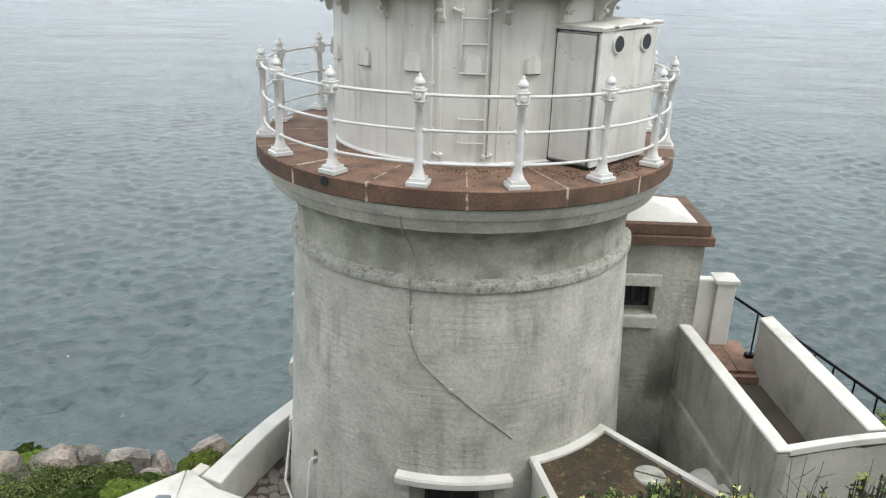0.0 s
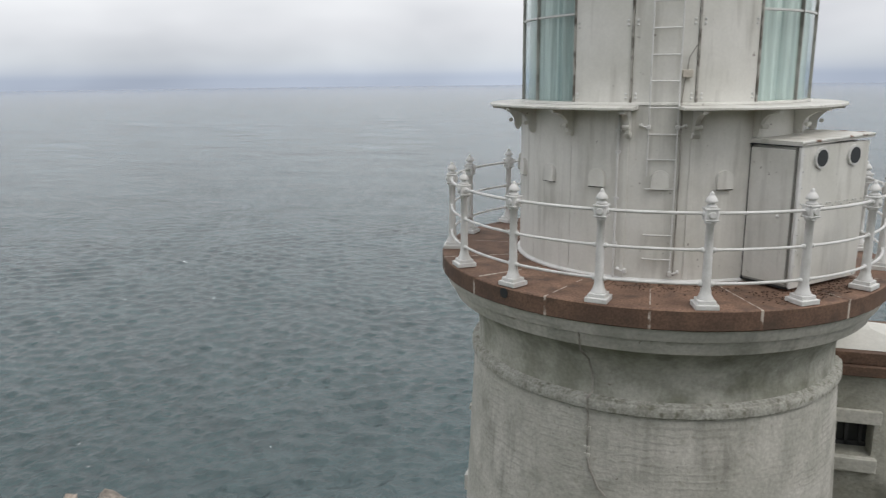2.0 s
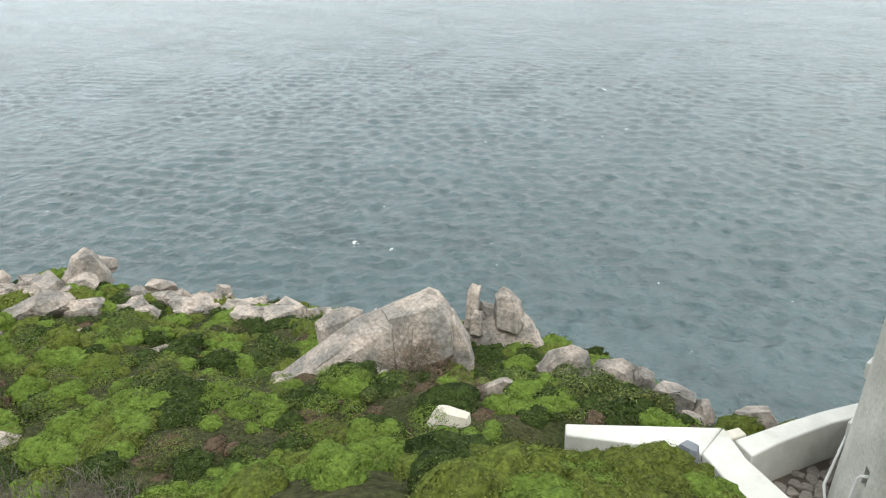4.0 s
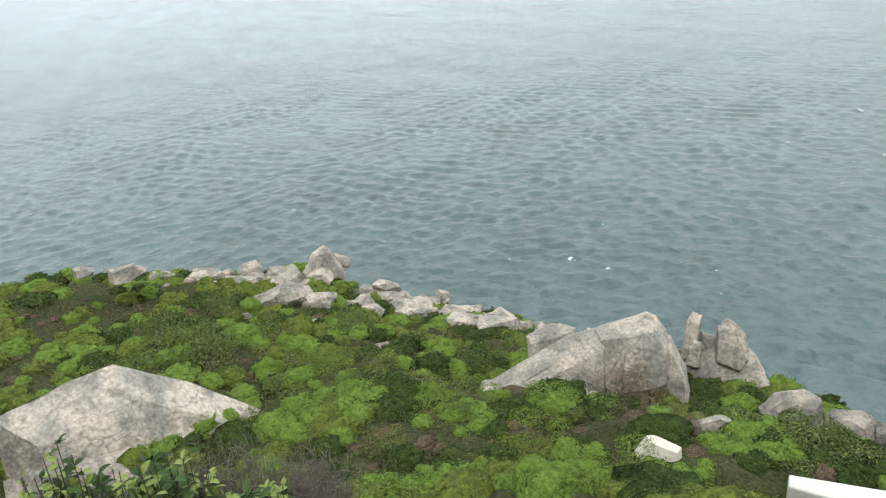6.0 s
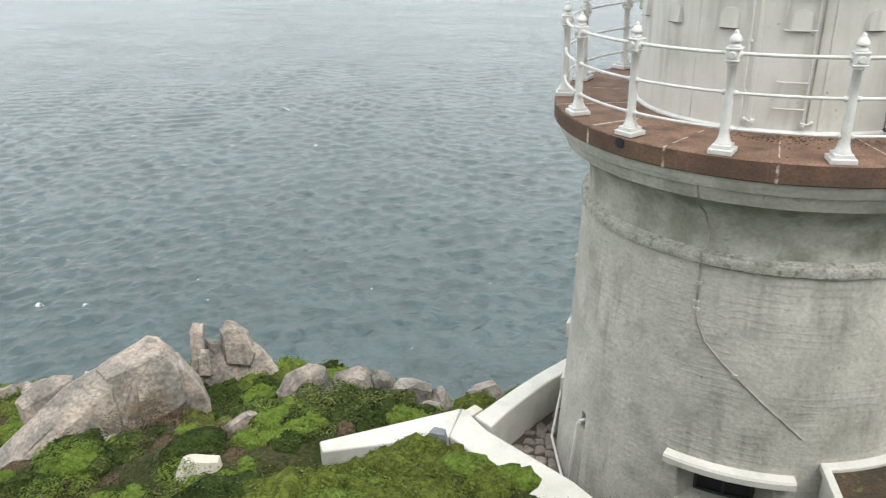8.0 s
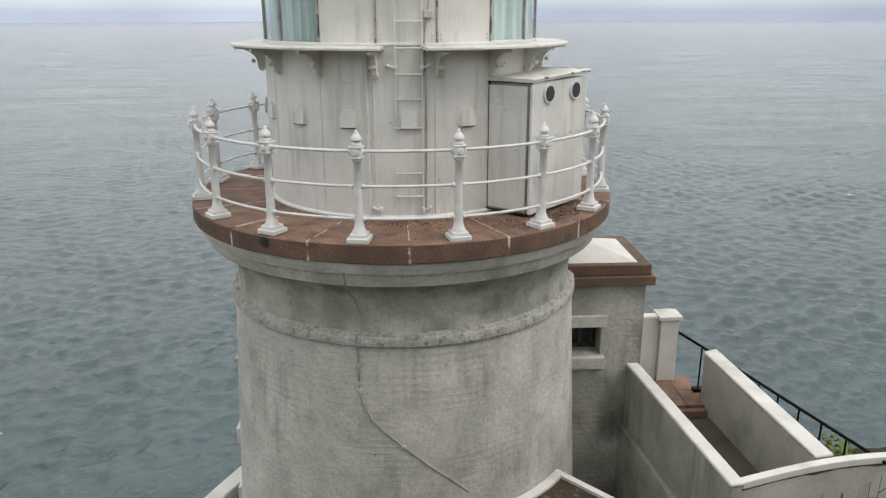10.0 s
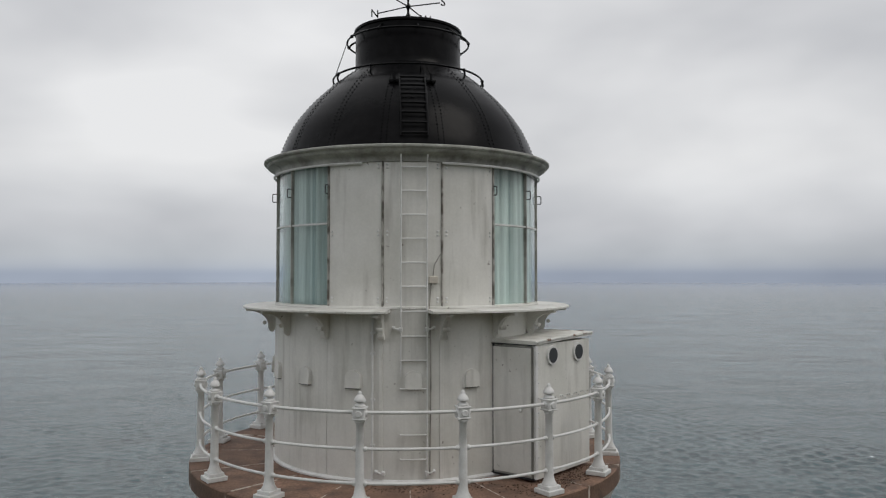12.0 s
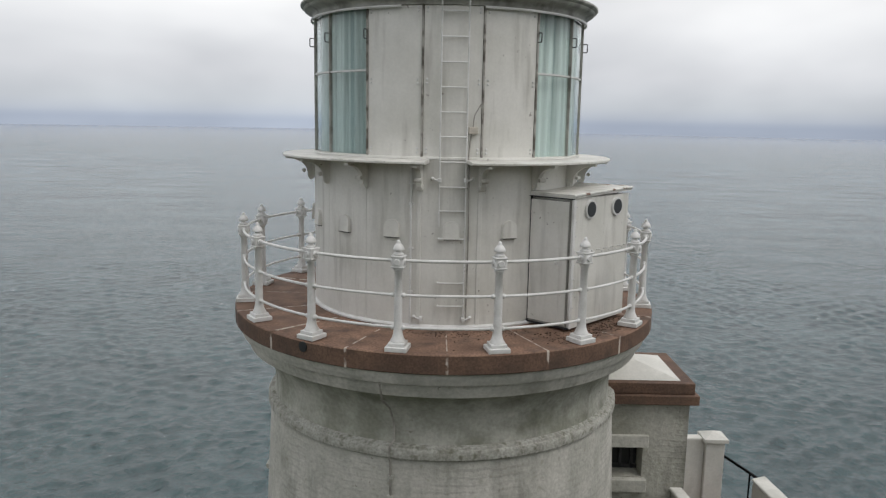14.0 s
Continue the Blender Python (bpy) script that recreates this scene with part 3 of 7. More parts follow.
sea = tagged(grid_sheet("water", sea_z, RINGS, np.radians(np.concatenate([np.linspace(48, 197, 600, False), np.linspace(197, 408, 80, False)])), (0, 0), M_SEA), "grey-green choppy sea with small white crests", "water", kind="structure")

# ---- the lighthouse tower ----
tower = tagged(empty("lighthouse_tower", (0, 0, PAVE_Z)), "round white-rendered masonry lighthouse tower with weathered paint", "lighthouse")
UP = -PAVE_Z


def tp(name, bm, mat, label="", smooth=False, parent=None):
    """A part of the tower, built in world coordinates."""
    ob = part(name, bm, mat, parent or tower, label, smooth)
    if parent is None:
        ob.matrix_parent_inverse = Matrix.Translation((0, 0, UP))
    return ob


def shaft_r(z):
    return float(np.interp(z, (-6.1, -4.5, -2.8, -1.45), (2.80, 2.69, 2.60, 2.53)))


def holed_shaft(levels, seg, holes):
    """The shaft's skin, left open where a hole (a0, a1, z0, z1) is."""
    bm = bmesh.new()
    cols = [[bm.verts.new(polar(shaft_r(z), -180 + 360 * i / seg, z)) for z in levels] for i in range(seg)]
    for i in range(seg):
        mid = -180 + 360 * (i + 0.5) / seg
        for j in range(len(levels) - 1):
            zm = (levels[j] + levels[j + 1]) / 2
            if any(a0 < mid < a1 and z0 < zm < z1 for a0, a1, z0, z1 in holes):
                continue
            bm.faces.new((cols[i][j], cols[(i + 1) % seg][j], cols[(i + 1) % seg][j + 1], cols[i][j + 1]))
    return bm


LEVELS = [-6.1, -5.7, -5.3, -4.80, -4.68, -4.42, -4.24, -4.0, -3.7, -3.4, -3.1, -2.8, -2.5, -2.2, -1.95, -1.7, -1.44]
tp("shaft", holed_shaft(LEVELS, 144, [(-12.6, 12.6, -4.80, -4.24), (-50.1, -47.4, -4.68, -4.42)]), M_RENDER, "weathered pale grey render", True)


def reveal(a0, a1, z0, z1, depth, splay=1.0):
    """The four cheeks of an opening in the shaft."""
    bm = bmesh.new()
    rim = [(a0, z0), (a1, z0), (a1, z1), (a0, z1)]
    o = [bm.verts.new(polar(shaft_r(z) + 0.001, a, z)) for a, z in rim]
    i = [bm.verts.new(polar(shaft_r(z) - depth, a * splay, z)) for a, z in rim]
    for k in range(4):
        bm.faces.new((o[k], o[(k + 1) % 4], i[(k + 1) % 4], i[k]))
    return bm


base_window = tp("base_window", reveal(-12.5, 12.5, -4.80, -4.24, 0.34, 0.72), M_RENDER, "small dark window low in the wall")
bm = bmesh.new()
lathe(bm, [(2.34, -4.84), (2.36, -4.84), (2.36, -4.20), (2.34, -4.20)], -9, 9, 6, True)
tp("pane", bm, M_DARK, "dark glass", parent=base_window)
bm = bmesh.new()
for a in (-8.6, 0, 8.6):
    block(bm, (0.035, 0.03, 0.56), Matrix.Translation(polar(2.375, a, -4.52)) @ pose(0, 0, 0, 0, 0, a))
lathe(bm, [(2.365, -4.28), (2.39, -4.28), (2.39, -4.24), (2.365, -4.24)], -9, 9, 6, True)
lathe(bm, [(2.365, -4.80), (2.39, -4.80), (2.39, -4.76), (2.365, -4.76)], -9, 9, 6, True)
tp("window_frame", bm, M_GREYWOOD, "dark grey frame", parent=base_window)
bm = bmesh.new()
lathe(bm, [(2.6, -4.225), (2.78, -4.225), (2.81, -4.21), (2.81, -4.125), (2.79, -4.095), (2.6, -4.08)], -16.0, 17.0, 16, True)
bmesh.ops.recalc_face_normals(bm, faces=bm.faces)
tp("lintel", bm, M_WHITEWALL, "pale rendered curved lintel")
tp("pipe_niche", reveal(-50.0, -47.5, -4.68, -4.42, 0.2), M_RENDER)
bm = bmesh.new()
lathe(bm, [(2.5, -4.7), (2.52, -4.7), (2.52, -4.4), (2.5, -4.4)], -50.5, -47, 2, True)
tp("niche_back", bm, M_DARK)
bm = bmesh.new()
tube(bm, [polar(2.6, -48.8, -4.55), polar(2.74, -49.2, -4.56), polar(2.76, -49.8, -4.62), polar(2.80, -50.5, -5.2), polar(2.84, -51.5, -5.72), polar(2.86, -55, -5.84), polar(2.87, -75, -5.80), polar(2.86, -95, -5.2), polar(2.83, -99, -4.8)], 0.022, 8)
tp("drain_pipe", bm, M_RAIL, "white painted pipe", True)
bm = bmesh.new()
tube(bm, [polar(2.95, -13.8, -0.38), polar(2.89, -14, -0.47), polar(2.83, -14.1, -0.62), polar(2.60, -13.7, -0.80), polar(2.515, -13.0, -1.0), polar(2.505, -12.9, -1.24), polar(2.60, -13.6, -1.29), polar(2.605, -13.6, -1.44),
          polar(2.55, -13.7, -1.5), polar(shaft_r(-2.05) + 0.012, -13.4, -2.05), polar(shaft_r(-2.2) + 0.012, -12.6, -2.2), polar(shaft_r(-2.4) + 0.012, -10.2, -2.42), polar(shaft_r(-2.6) + 0.012, -6.2, -2.60), polar(shaft_r(-2.8) + 0.012, -1.3, -2.80), polar(shaft_r(-3.1) + 0.012, 7.0, -3.13), polar(shaft_r(-3.52) + 0.012, 17.3, -3.54)], 0.013, 6)
tp("earth_cable", bm, M_CABLE, "thin pale cable clipped to the wall", True)
for a, z in ((-13.5, -1.7), (-13.4, -2.04), (-1.3, -2.80), (-13.6, -1.95)):
    bm = bmesh.new()
    block(bm, (0.07, 0.03, 0.05), Matrix.Translation(polar(shaft_r(z) + 0.012, a, z)) @ pose(0, 0, 0, 0, 0, a), 0.006)
    tp("cable_clip", bm, M_RENDER)
# hoods and sills of the seaward windows
for z, h, r, mat in ((-1.60, 0.13, 0.075, M_RENDER), (-2.72, 0.11, 0.085, M_RENDER), (-4.05, 0.30, 0.10, M_WHITEWALL), (-5.15, 0.3, 0.09, M_WHITEWALL)):
    bm = bmesh.new()
    R = shaft_r(z)
    lathe(bm, [(R - 0.1, z - h / 2), (R + r - 0.02, z - h / 2), (R + r, z - h / 2 + 0.02), (R + r, z + h / 2 - 0.04), (R - 0.1, z + h / 2)], -112, -88, 10, True)
    bmesh.ops.recalc_face_normals(bm, faces=bm.faces)
    tp("window_hood" if z in (-1.60, -4.05) else "sill", bm, mat)
bm = bmesh.new()
lathe(bm, [(2.48, -1.456), (2.556, -1.452), (2.570, -1.438), (2.572, -1.40), (2.568, -1.345), (2.558, -1.330), (2.535, -1.322), (2.525, -1.30), (2.46, -1.278)], seg=144)
tp("string_course", bm, M_BAND, "worn mossy projecting band", True)
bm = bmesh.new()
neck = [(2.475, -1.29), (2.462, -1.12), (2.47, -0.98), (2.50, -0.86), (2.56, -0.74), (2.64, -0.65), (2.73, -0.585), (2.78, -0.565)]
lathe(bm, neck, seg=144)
tp("neck", bm, M_NECK, "algae-stained render under the cornice, its colour darkened for overhang shade", True)
bm = bmesh.new()
lathe(bm, [(2.70, -0.58), (2.79, -0.575), (2.81, -0.565), (2.825, -0.52), (2.85, -0.455), (2.86, -0.425), (2.855, -0.405), (2.875, -0.40), (2.91, -0.385),
           (2.925, -0.35), (2.935, -0.30), (2.945, -0.262), (2.94, -0.24), (2.8, -0.233)], seg=144)
tp("cornice_moulding", bm, M_RENDER, "", True)

# sandstone deck of sixteen radial slabs
JOINT0, STEP = 1.0, 22.5


def deck_slab(name, a0, a1, r0, r1, z0, z1):
    bm = bmesh.new()
    c = 0.012
    lathe(bm, [(r0, z0), (r1 - c, z0), (r1, z0 + c), (r1, z1 - c), (r1 - c, z1), (r0, z1)], a0, a1, 10, True)
    bmesh.ops.recalc_face_normals(bm, faces=bm.faces)
    # the slab's outer upright faces are darker than its top
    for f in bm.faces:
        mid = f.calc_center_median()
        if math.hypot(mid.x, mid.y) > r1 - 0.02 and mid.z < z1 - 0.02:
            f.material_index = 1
    return bm


gap = 0.14
for k in range(16):
    a0 = JOINT0 + k * STEP
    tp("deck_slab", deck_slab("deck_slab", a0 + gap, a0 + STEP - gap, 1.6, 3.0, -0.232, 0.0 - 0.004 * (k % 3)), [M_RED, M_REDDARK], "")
    bm = bmesh.new()
    lathe(bm, [(1.6, -0.228), (3.001, -0.228), (3.002, -0.004), (2.998, -0.001), (1.6, -0.002)], a0 - 0.3, a0 + 0.3, 1, True)
    tp("mortar_joint", bm, M_MORTAR)
bm = bmesh.new()
m = Matrix.Translation(polar(3.0, -32.8, -0.075)) @ pose(0, 0, 0, 90, 0, -32.8)
bmesh.ops.create_cone(bm, cap_ends=True, segments=24, radius1=0.062, radius2=0.062, depth=0.02, matrix=m)
tp("drain_hole", bm, M_DARK, "dark round drain hole")

# ---- gallery railing ----
railing = tagged(empty("gallery_railing"), "white painted iron railing with ball-topped posts round the deck", "railing")
POST0, RP = -32.67, 2.86


def post_mesh(bm, pm):
    """A post of stepped square plinth, flared foot, round shaft, boss and spired finial."""
    block(bm, (0.25, 0.25, 0.055), pm @ pose(0, 0, 0.0275), 0.008)
    block(bm, (0.19, 0.19, 0.045), pm @ pose(0, 0, 0.075), 0.008)
    prof = [(0.0, 0.09), (0.088, 0.092), (0.086, 0.108), (0.066, 0.145), (0.054, 0.20), (0.049, 0.28), (0.046, 0.6), (0.042, 0.90), (0.058, 0.912), (0.060, 0.93), (0.046, 0.945), (0.0, 0.945)]
    turned(bm, prof, pm, 16)
    block(bm, (0.135, 0.135, 0.12), pm @ pose(0, 0, 1.01), 0.02)
    block(bm, (0.152, 0.152, 0.022), pm @ pose(0, 0, 1.068), 0.007)
    block(bm, (0.145, 0.145, 0.020), pm @ pose(0, 0, 0.952), 0.007)
    for turn in (0, 90, 180, 270):
        bmesh.ops.create_cone(bm, cap_ends=True, segments=12, radius1=0.042, radius2=0.030, depth=0.02, matrix=pm @ pose(0, 0, 1.01, 0, 0, turn) @ pose(0, -0.074, 0, 90))
    prof = [(0.0, 1.078), (0.058, 1.080), (0.062, 1.096), (0.048, 1.108), (0.034, 1.116), (0.034, 1.130), (0.062, 1.136), (0.066, 1.144), (0.060, 1.164), (0.047, 1.188),
            (0.031, 1.206), (0.022, 1.216), (0.024, 1.226), (0.014, 1.244), (0.0, 1.254)]
    turned(bm, prof, pm, 16)


def turned(bm, prof, pm, n):
    rings = []
    for r, z in prof:
        if r == 0:
            rings.append([bm.verts.new(pm @ Vector((0, 0, z)))])
        else:
            rings.append([bm.verts.new(pm @ Vector((r * math.cos(2 * math.pi * k / n), r * math.sin(2 * math.pi * k / n), z))) for k in range(n)])
    for a, b in zip(rings, rings[1:]):
        for k in range(n):
            q = [a[k % len(a)], a[(k + 1) % len(a)], b[(k + 1) % len(b)], b[k % len(b)]]
            f = bm.faces.new(list(dict.fromkeys(q)))
            f.smooth = True


post_me = None
for k in range(16):
    a = POST0 + k * STEP
    if post_me is None:
        bm = bmesh.new()
        post_mesh(bm, Matrix())
        ob = part("post", bm, M_RAIL, railing)
        post_me = ob.data
    else:
        ob = new("post", post_me)
        ob.parent = railing
    ob.matrix_local = Matrix.Translation(polar(RP, a)) @ pose(0, 0, 0, 0, 0, a)
for z, r in ((1.02, 0.019), (0.63, 0.017), (0.26, 0.017)):
    bm = bmesh.new()
    n = 16 * 6
    pts = [polar(RP, POST0 + 360 * i / n, z) for i in range(n + 1)]
    tube(bm, pts, r, 8, False)
    part("rail", bm, M_RAIL, railing, smooth=True)

collar_me = None
for k in range(16):
    a = POST0 + k * STEP
    for z in (1.02, 0.63, 0.26):
        for s in (-1, 1):
            if collar_me is None:
                bm = bmesh.new()
                bmesh.ops.create_uvsphere(bm, u_segments=8, v_segments=6, radius=0.03)
                ob = part("rail_collar", bm, M_RAIL, railing, smooth=True)
                collar_me = ob.data
            else:
                ob = new("rail_collar", collar_me)
                ob.parent = railing
            ob.matrix_local = Matrix.Translation(polar(RP, a)) @ pose(0, 0, 0, 0, 0, a) @ pose(s * 0.06, 0, z)

# ---- soil and grit on the deck ----
rnd = random.Random(61)
grit = bmesh.new()
for i in range(900):
    deg = rnd.uniform(-16, 66) if i % 4 else rnd.uniform(40, 66)
    r = 1.95 + abs(rnd.gauss(0, 0.22)) if deg < 28 else rnd.uniform(2.35, 2.85)
    k = rnd.uniform(0.004, 0.011)
    bmesh.ops.create_icosphere(grit, subdivisions=1, radius=k, matrix=Matrix.Translation(polar(min(r, 2.9), deg, k * 0.3)) @ pose(0, 0, 0, rnd.uniform(0, 90), 0, rnd.uniform(0, 360)) @ Matrix.Diagonal((1.4, 1.0, 0.6, 1)))
tagged(link("grit", grit, M_CRUMB), "dark brown soil crumbs and grit on the deck", "grit", kind="stuff")

# ---- lantern house ----
lantern = tagged(empty("lantern_house"), "white iron lantern house with glazed panes and a black domed roof", "lantern")


def lp(name, bm, mat, label="", smooth=False, parent=None):
    return part(name, bm, mat, parent or lantern, label, smooth)


SEAM0 = 13.2
RD, RG = 1.88, 1.86


def band(profile, a0, a1, seg):
    bm = bmesh.new()
    lathe(bm, profile, a0, a1, seg, True)
    bmesh.ops.recalc_face_normals(bm, faces=bm.faces)
    return bm


def at_wall(r, deg, z):
    """A frame on the drum: x along the wall to the right, -y outwards, z up."""
    return Matrix.Translation(polar(r, deg, z)) @ pose(0, 0, 0, 0, 0, deg)


for k in range(16):
    a0 = SEAM0 + k * STEP
    lp("drum_plate", band([(RD - 0.03, 0.0), (RD, 0.0), (RD, 2.086), (RD - 0.03, 2.086)], a0 + 0.09, a0 + STEP - 0.09, 8), M_IRON)
bm = bmesh.new()
lathe(bm, [(RD - 0.028, 0.0), (RD - 0.028, 2.08)], seg=96)
lp("drum_lining", bm, M_CONC)
lp("foot_flange", band([(RD, 0.0), (RD + 0.04, 0.0), (RD + 0.04, 0.02), (RD + 0.012, 0.04), (RD, 0.04)], -180, 180, 96), M_RAIL)
# raised strips beside the ladder bay
for a in (-9.8, 12.8):
    bm = bmesh.new()
    block(bm, (0.05, 0.02, 1.94), at_wall(RD + 0.004, a, 0.99), 0.004)
    lp("seam_strip", bm, M_IRON)
bm = bmesh.new()
tube(bm, [polar(RD + 0.03, -12.6, 0.04), polar(RD + 0.03, -12.6, 1.98)], 0.014, 8)
lp("conduit", bm, M_RAIL, "vertical painted conduit", True)
for z in (0.45, 1.0, 1.55, 1.8):
    bm = bmesh.new()
    block(bm, (0.06, 0.04, 0.03), at_wall(RD + 0.02, -12.6, z), 0.005)
    lp("conduit_clip", bm, M_RAIL)


def vent_hood():
    """An arched cowl over a vent, open below."""
    bm = bmesh.new()
    w, h, n = 0.105, 0.11, 9
    arch = [(-w, -h), (-w, h * 0.25)] + [(-w * math.cos(math.pi * i / n), h * 0.25 + w * 0.8 * math.sin(math.pi * i / n)) for i in range(1, n)] + [(w, h * 0.25), (w, -h)]
    back = [bm.verts.new((x, 0.02, z)) for x, z in arch]
    front = [bm.verts.new((x * 0.94, -0.034 - 0.014 * (0.11 - z) / 0.2, z * 0.97)) for x, z in arch]
    for i in range(len(arch) - 1):
        bm.faces.new((back[i], back[i + 1], front[i + 1], front[i]))
    bm.faces.new(front)
    lip = bmesh.ops.extrude_face_region(bm, geom=[f for f in bm.faces if len(f.verts) > 4])
    bmesh.ops.translate(bm, verts=[v for v in lip["geom"] if isinstance(v, bmesh.types.BMVert)], vec=(0, -0.004, 0))
    bmesh.ops.recalc_face_normals(bm, faces=bm.faces)
    return bm


hood_me = None
for k in range(-5, 12):
    a = 2.3 + k * STEP
    if 28 < a < 72:
        continue
    if hood_me is None:
        ob = lp("vent_hood", vent_hood(), M_IRON)
        hood_me = ob.data
    else:
        ob = new("vent_hood", hood_me)
        ob.parent = lantern
    ob.matrix_local = at_wall(RD, a, 1.235)
for k in range(-5, 12):
    a = 2.3 + k * STEP
    if not 28 < a < 72:
        bm = bmesh.new()
        block(bm, (0.185, 0.045, 0.012), at_wall(RD + 0.022, a, 1.124))
        lp("vent_slot", bm, M_DARK)

# ladder
LA, LB = -2.3, 7.2
for a, z0, z1 in ((LB, 0.08, 2.1), (LA, 1.28, 2.05)):
    bm = bmesh.new()
    tube(bm, [polar(RD + 0.045, a, z0), polar(RD + 0.045, a, z1)], 0.009, 6)
    lp("lower_stile", bm, M_RAIL)
for a in (LA, LB):
    bm = bmesh.new()
    tube(bm, [polar(RD + 0.045, a, 1.95), polar(RG + 0.06, a, 2.12), polar(RG + 0.06, a, 3.80), polar(RG + 0.10, a, 3.96)], 0.010, 6)
    lp("upper_stile", bm, M_RAIL)
for z in (0.29, 0.58, 1.13, 1.47, 1.76, 2.06, 2.36, 2.65, 2.94, 3.23, 3.52, 3.81):
    r = RD + 0.045 if z < 2.1 else RG + 0.06
    bm = bmesh.new()
    tube(bm, [polar(r - 0.05, LA, z), polar(r, LA, z), polar(r + 0.003, (LA + LB) / 2, z), polar(r, LB, z), polar(r - 0.05, LB, z)], 0.010, 6)
    lp("rung", bm, M_RAIL)
for a, z in ((LA, 1.84), (LB, 1.84), (LB, 0.12), (-8.5, 0.12)):
    bm = bmesh.new()
    block(bm, (0.045, 0.06, 0.055), at_wall(RD + 0.03, a, z), 0.01)
    side = -1 if a < 0 else 1
    tube(bm, [polar(RD + 0.045, a, z), polar(RD + 0.05, a + 1.2 * side, z + 0.005), polar(RD + 0.04, a + 2.6 * side, z + 0.022), polar(RD - 0.01, a + 3.0 * side, z + 0.024)], 0.013, 6)
    bmesh.ops.create_uvsphere(bm, u_segments=8, v_segments=6, radius=0.024, matrix=Matrix.Translation(polar(RD + 0.035, a + 2.6 * side, z + 0.02)))
    lp("ladder_bracket", bm, M_RAIL)

# walkway shelf with scrolled brackets, open at the ladder
lp("walkway_shelf", band([(1.7, 2.045), (2.30, 2.045), (2.318, 2.05), (2.318, 2.072), (2.30, 2.08), (1.7, 2.09)], 7.4, 353.8, 120), M_IRON)


def bracket_mesh():
    """A cast scroll bracket in the plane of the radius; x outwards."""
    bm = bmesh.new()
    pts = [(0.0, 0.0), (0.40, 0.0), (0.40, -0.03)]
    pts += [(0.36 - 0.26 * math.sin(t) , -0.03 - 0.20 * (1 - math.cos(t))) for t in np.linspace(0.1, 1.5, 8)]
    pts += [(0.10, -0.27), (0.075, -0.31), (0.03, -0.31), (0.0, -0.27)]
    for y in (-0.028, 0.028):
        vs = [bm.verts.new((x, y, z)) for x, z in pts]
        bm.faces.new(vs if y < 0 else list(reversed(vs)))
    bm.verts.ensure_lookup_table()
    n = len(pts)
    for i in range(n):
        bm.faces.new((bm.verts[i], bm.verts[n + i], bm.verts[n + (i + 1) % n], bm.verts[(i + 1) % n]))
    for x, z, r in ((0.05, -0.285, 0.036), (0.15, -0.19, 0.028)):
        bmesh.ops.create_cone(bm, cap_ends=True, segments=14, radius1=r, radius2=r * 0.8, depth=0.085, matrix=pose(x, 0, z, 90))
    bmesh.ops.recalc_face_normals(bm, faces=bm.faces)
    return bm


br_me = None
for k in range(16):
    a = SEAM0 + k * STEP
    if br_me is None:
        ob = lp("scroll_bracket", bracket_mesh(), M_IRON)
        br_me = ob.data
    else:
        ob = new("scroll_bracket", br_me)
        ob.parent = lantern
    ob.matrix_local = Matrix.Translation(polar(RD, a, 2.033)) @ pose(0, 0, 0, 0, 0, a - 90)

# glazing and blank bays
lp("sill_ring", band([(RG - 0.05, 2.09), (RG + 0.035, 2.09), (RG + 0.03, 2.115), (RG - 0.05, 2.125)], -180, 180, 96), M_IRON)
bolt_me = None
for k in range(16):
    a0 = SEAM0 + (k - 2) * STEP
    mid = ((a0 + STEP / 2 + 180) % 360) - 180
    if -35 < mid < 36:
        panel = lp("blank_panel", band([(RG - 0.03, 2.1), (RG, 2.1), (RG, 3.88), (RG - 0.03, 3.88)], a0 + 0.5, a0 + STEP - 0.5, 8), M_IRON)
        for a in (a0 + 1.7, a0 + STEP - 1.7):
            for z in (2.168, 2.215, 2.985, 3.033, 3.81, 3.855):
                if bolt_me is None:
                    bm = bmesh.new()
                    bmesh.ops.create_icosphere(bm, subdivisions=1, radius=0.017)
                    ob = part("bolt", bm, M_RAIL, panel)
                    bolt_me = ob.data
                else:
                    ob = new("bolt", bolt_me)
                    ob.parent = panel
                ob.matrix_local = Matrix.Translation(polar(RG + 0.002, a, z))
    else:
        for z0, z1 in ((2.12, 3.125), (3.155, 3.88)):
            ob = lp("glass_pane", band([(RG - 0.02, z0), (RG - 0.012, z0), (RG - 0.012, z1), (RG - 0.02, z1)], a0 + 0.35, a0 + STEP - 0.35, 8), M_GLASS)
            ob.visible_shadow = False
            for f in ob.data.polygons:
                f.use_smooth = False
        lp("glazing_bar", band([(RG - 0.03, 3.125), (RG + 0.008, 3.13), (RG + 0.008, 3.15), (RG - 0.03, 3.155)], a0, a0 + STEP, 8), M_RAIL)
    bm = bmesh.new()
    solid = -36 < ((a0 + 180) % 360) - 180 < 40
    block(bm, (0.024 if solid else 0.014, 0.05, 1.80), at_wall(RG - 0.008, a0, 2.99), 0.004)
    lp("mullion", bm, M_SEAM if solid else M_GUTTER)
    if not -20 < a0 < 30:
        bm = bmesh.new()
        tube(bm, [polar(RG + 0.01, a0, 3.51), polar(RG + 0.065, a0, 3.51), polar(RG + 0.072, a0, 3.52), polar(RG + 0.072, a0, 3.61), polar(RG + 0.065, a0, 3.62), polar(RG + 0.01, a0, 3.62)], 0.007, 6)
        lp("grab_handle", bm, M_GREYWOOD)
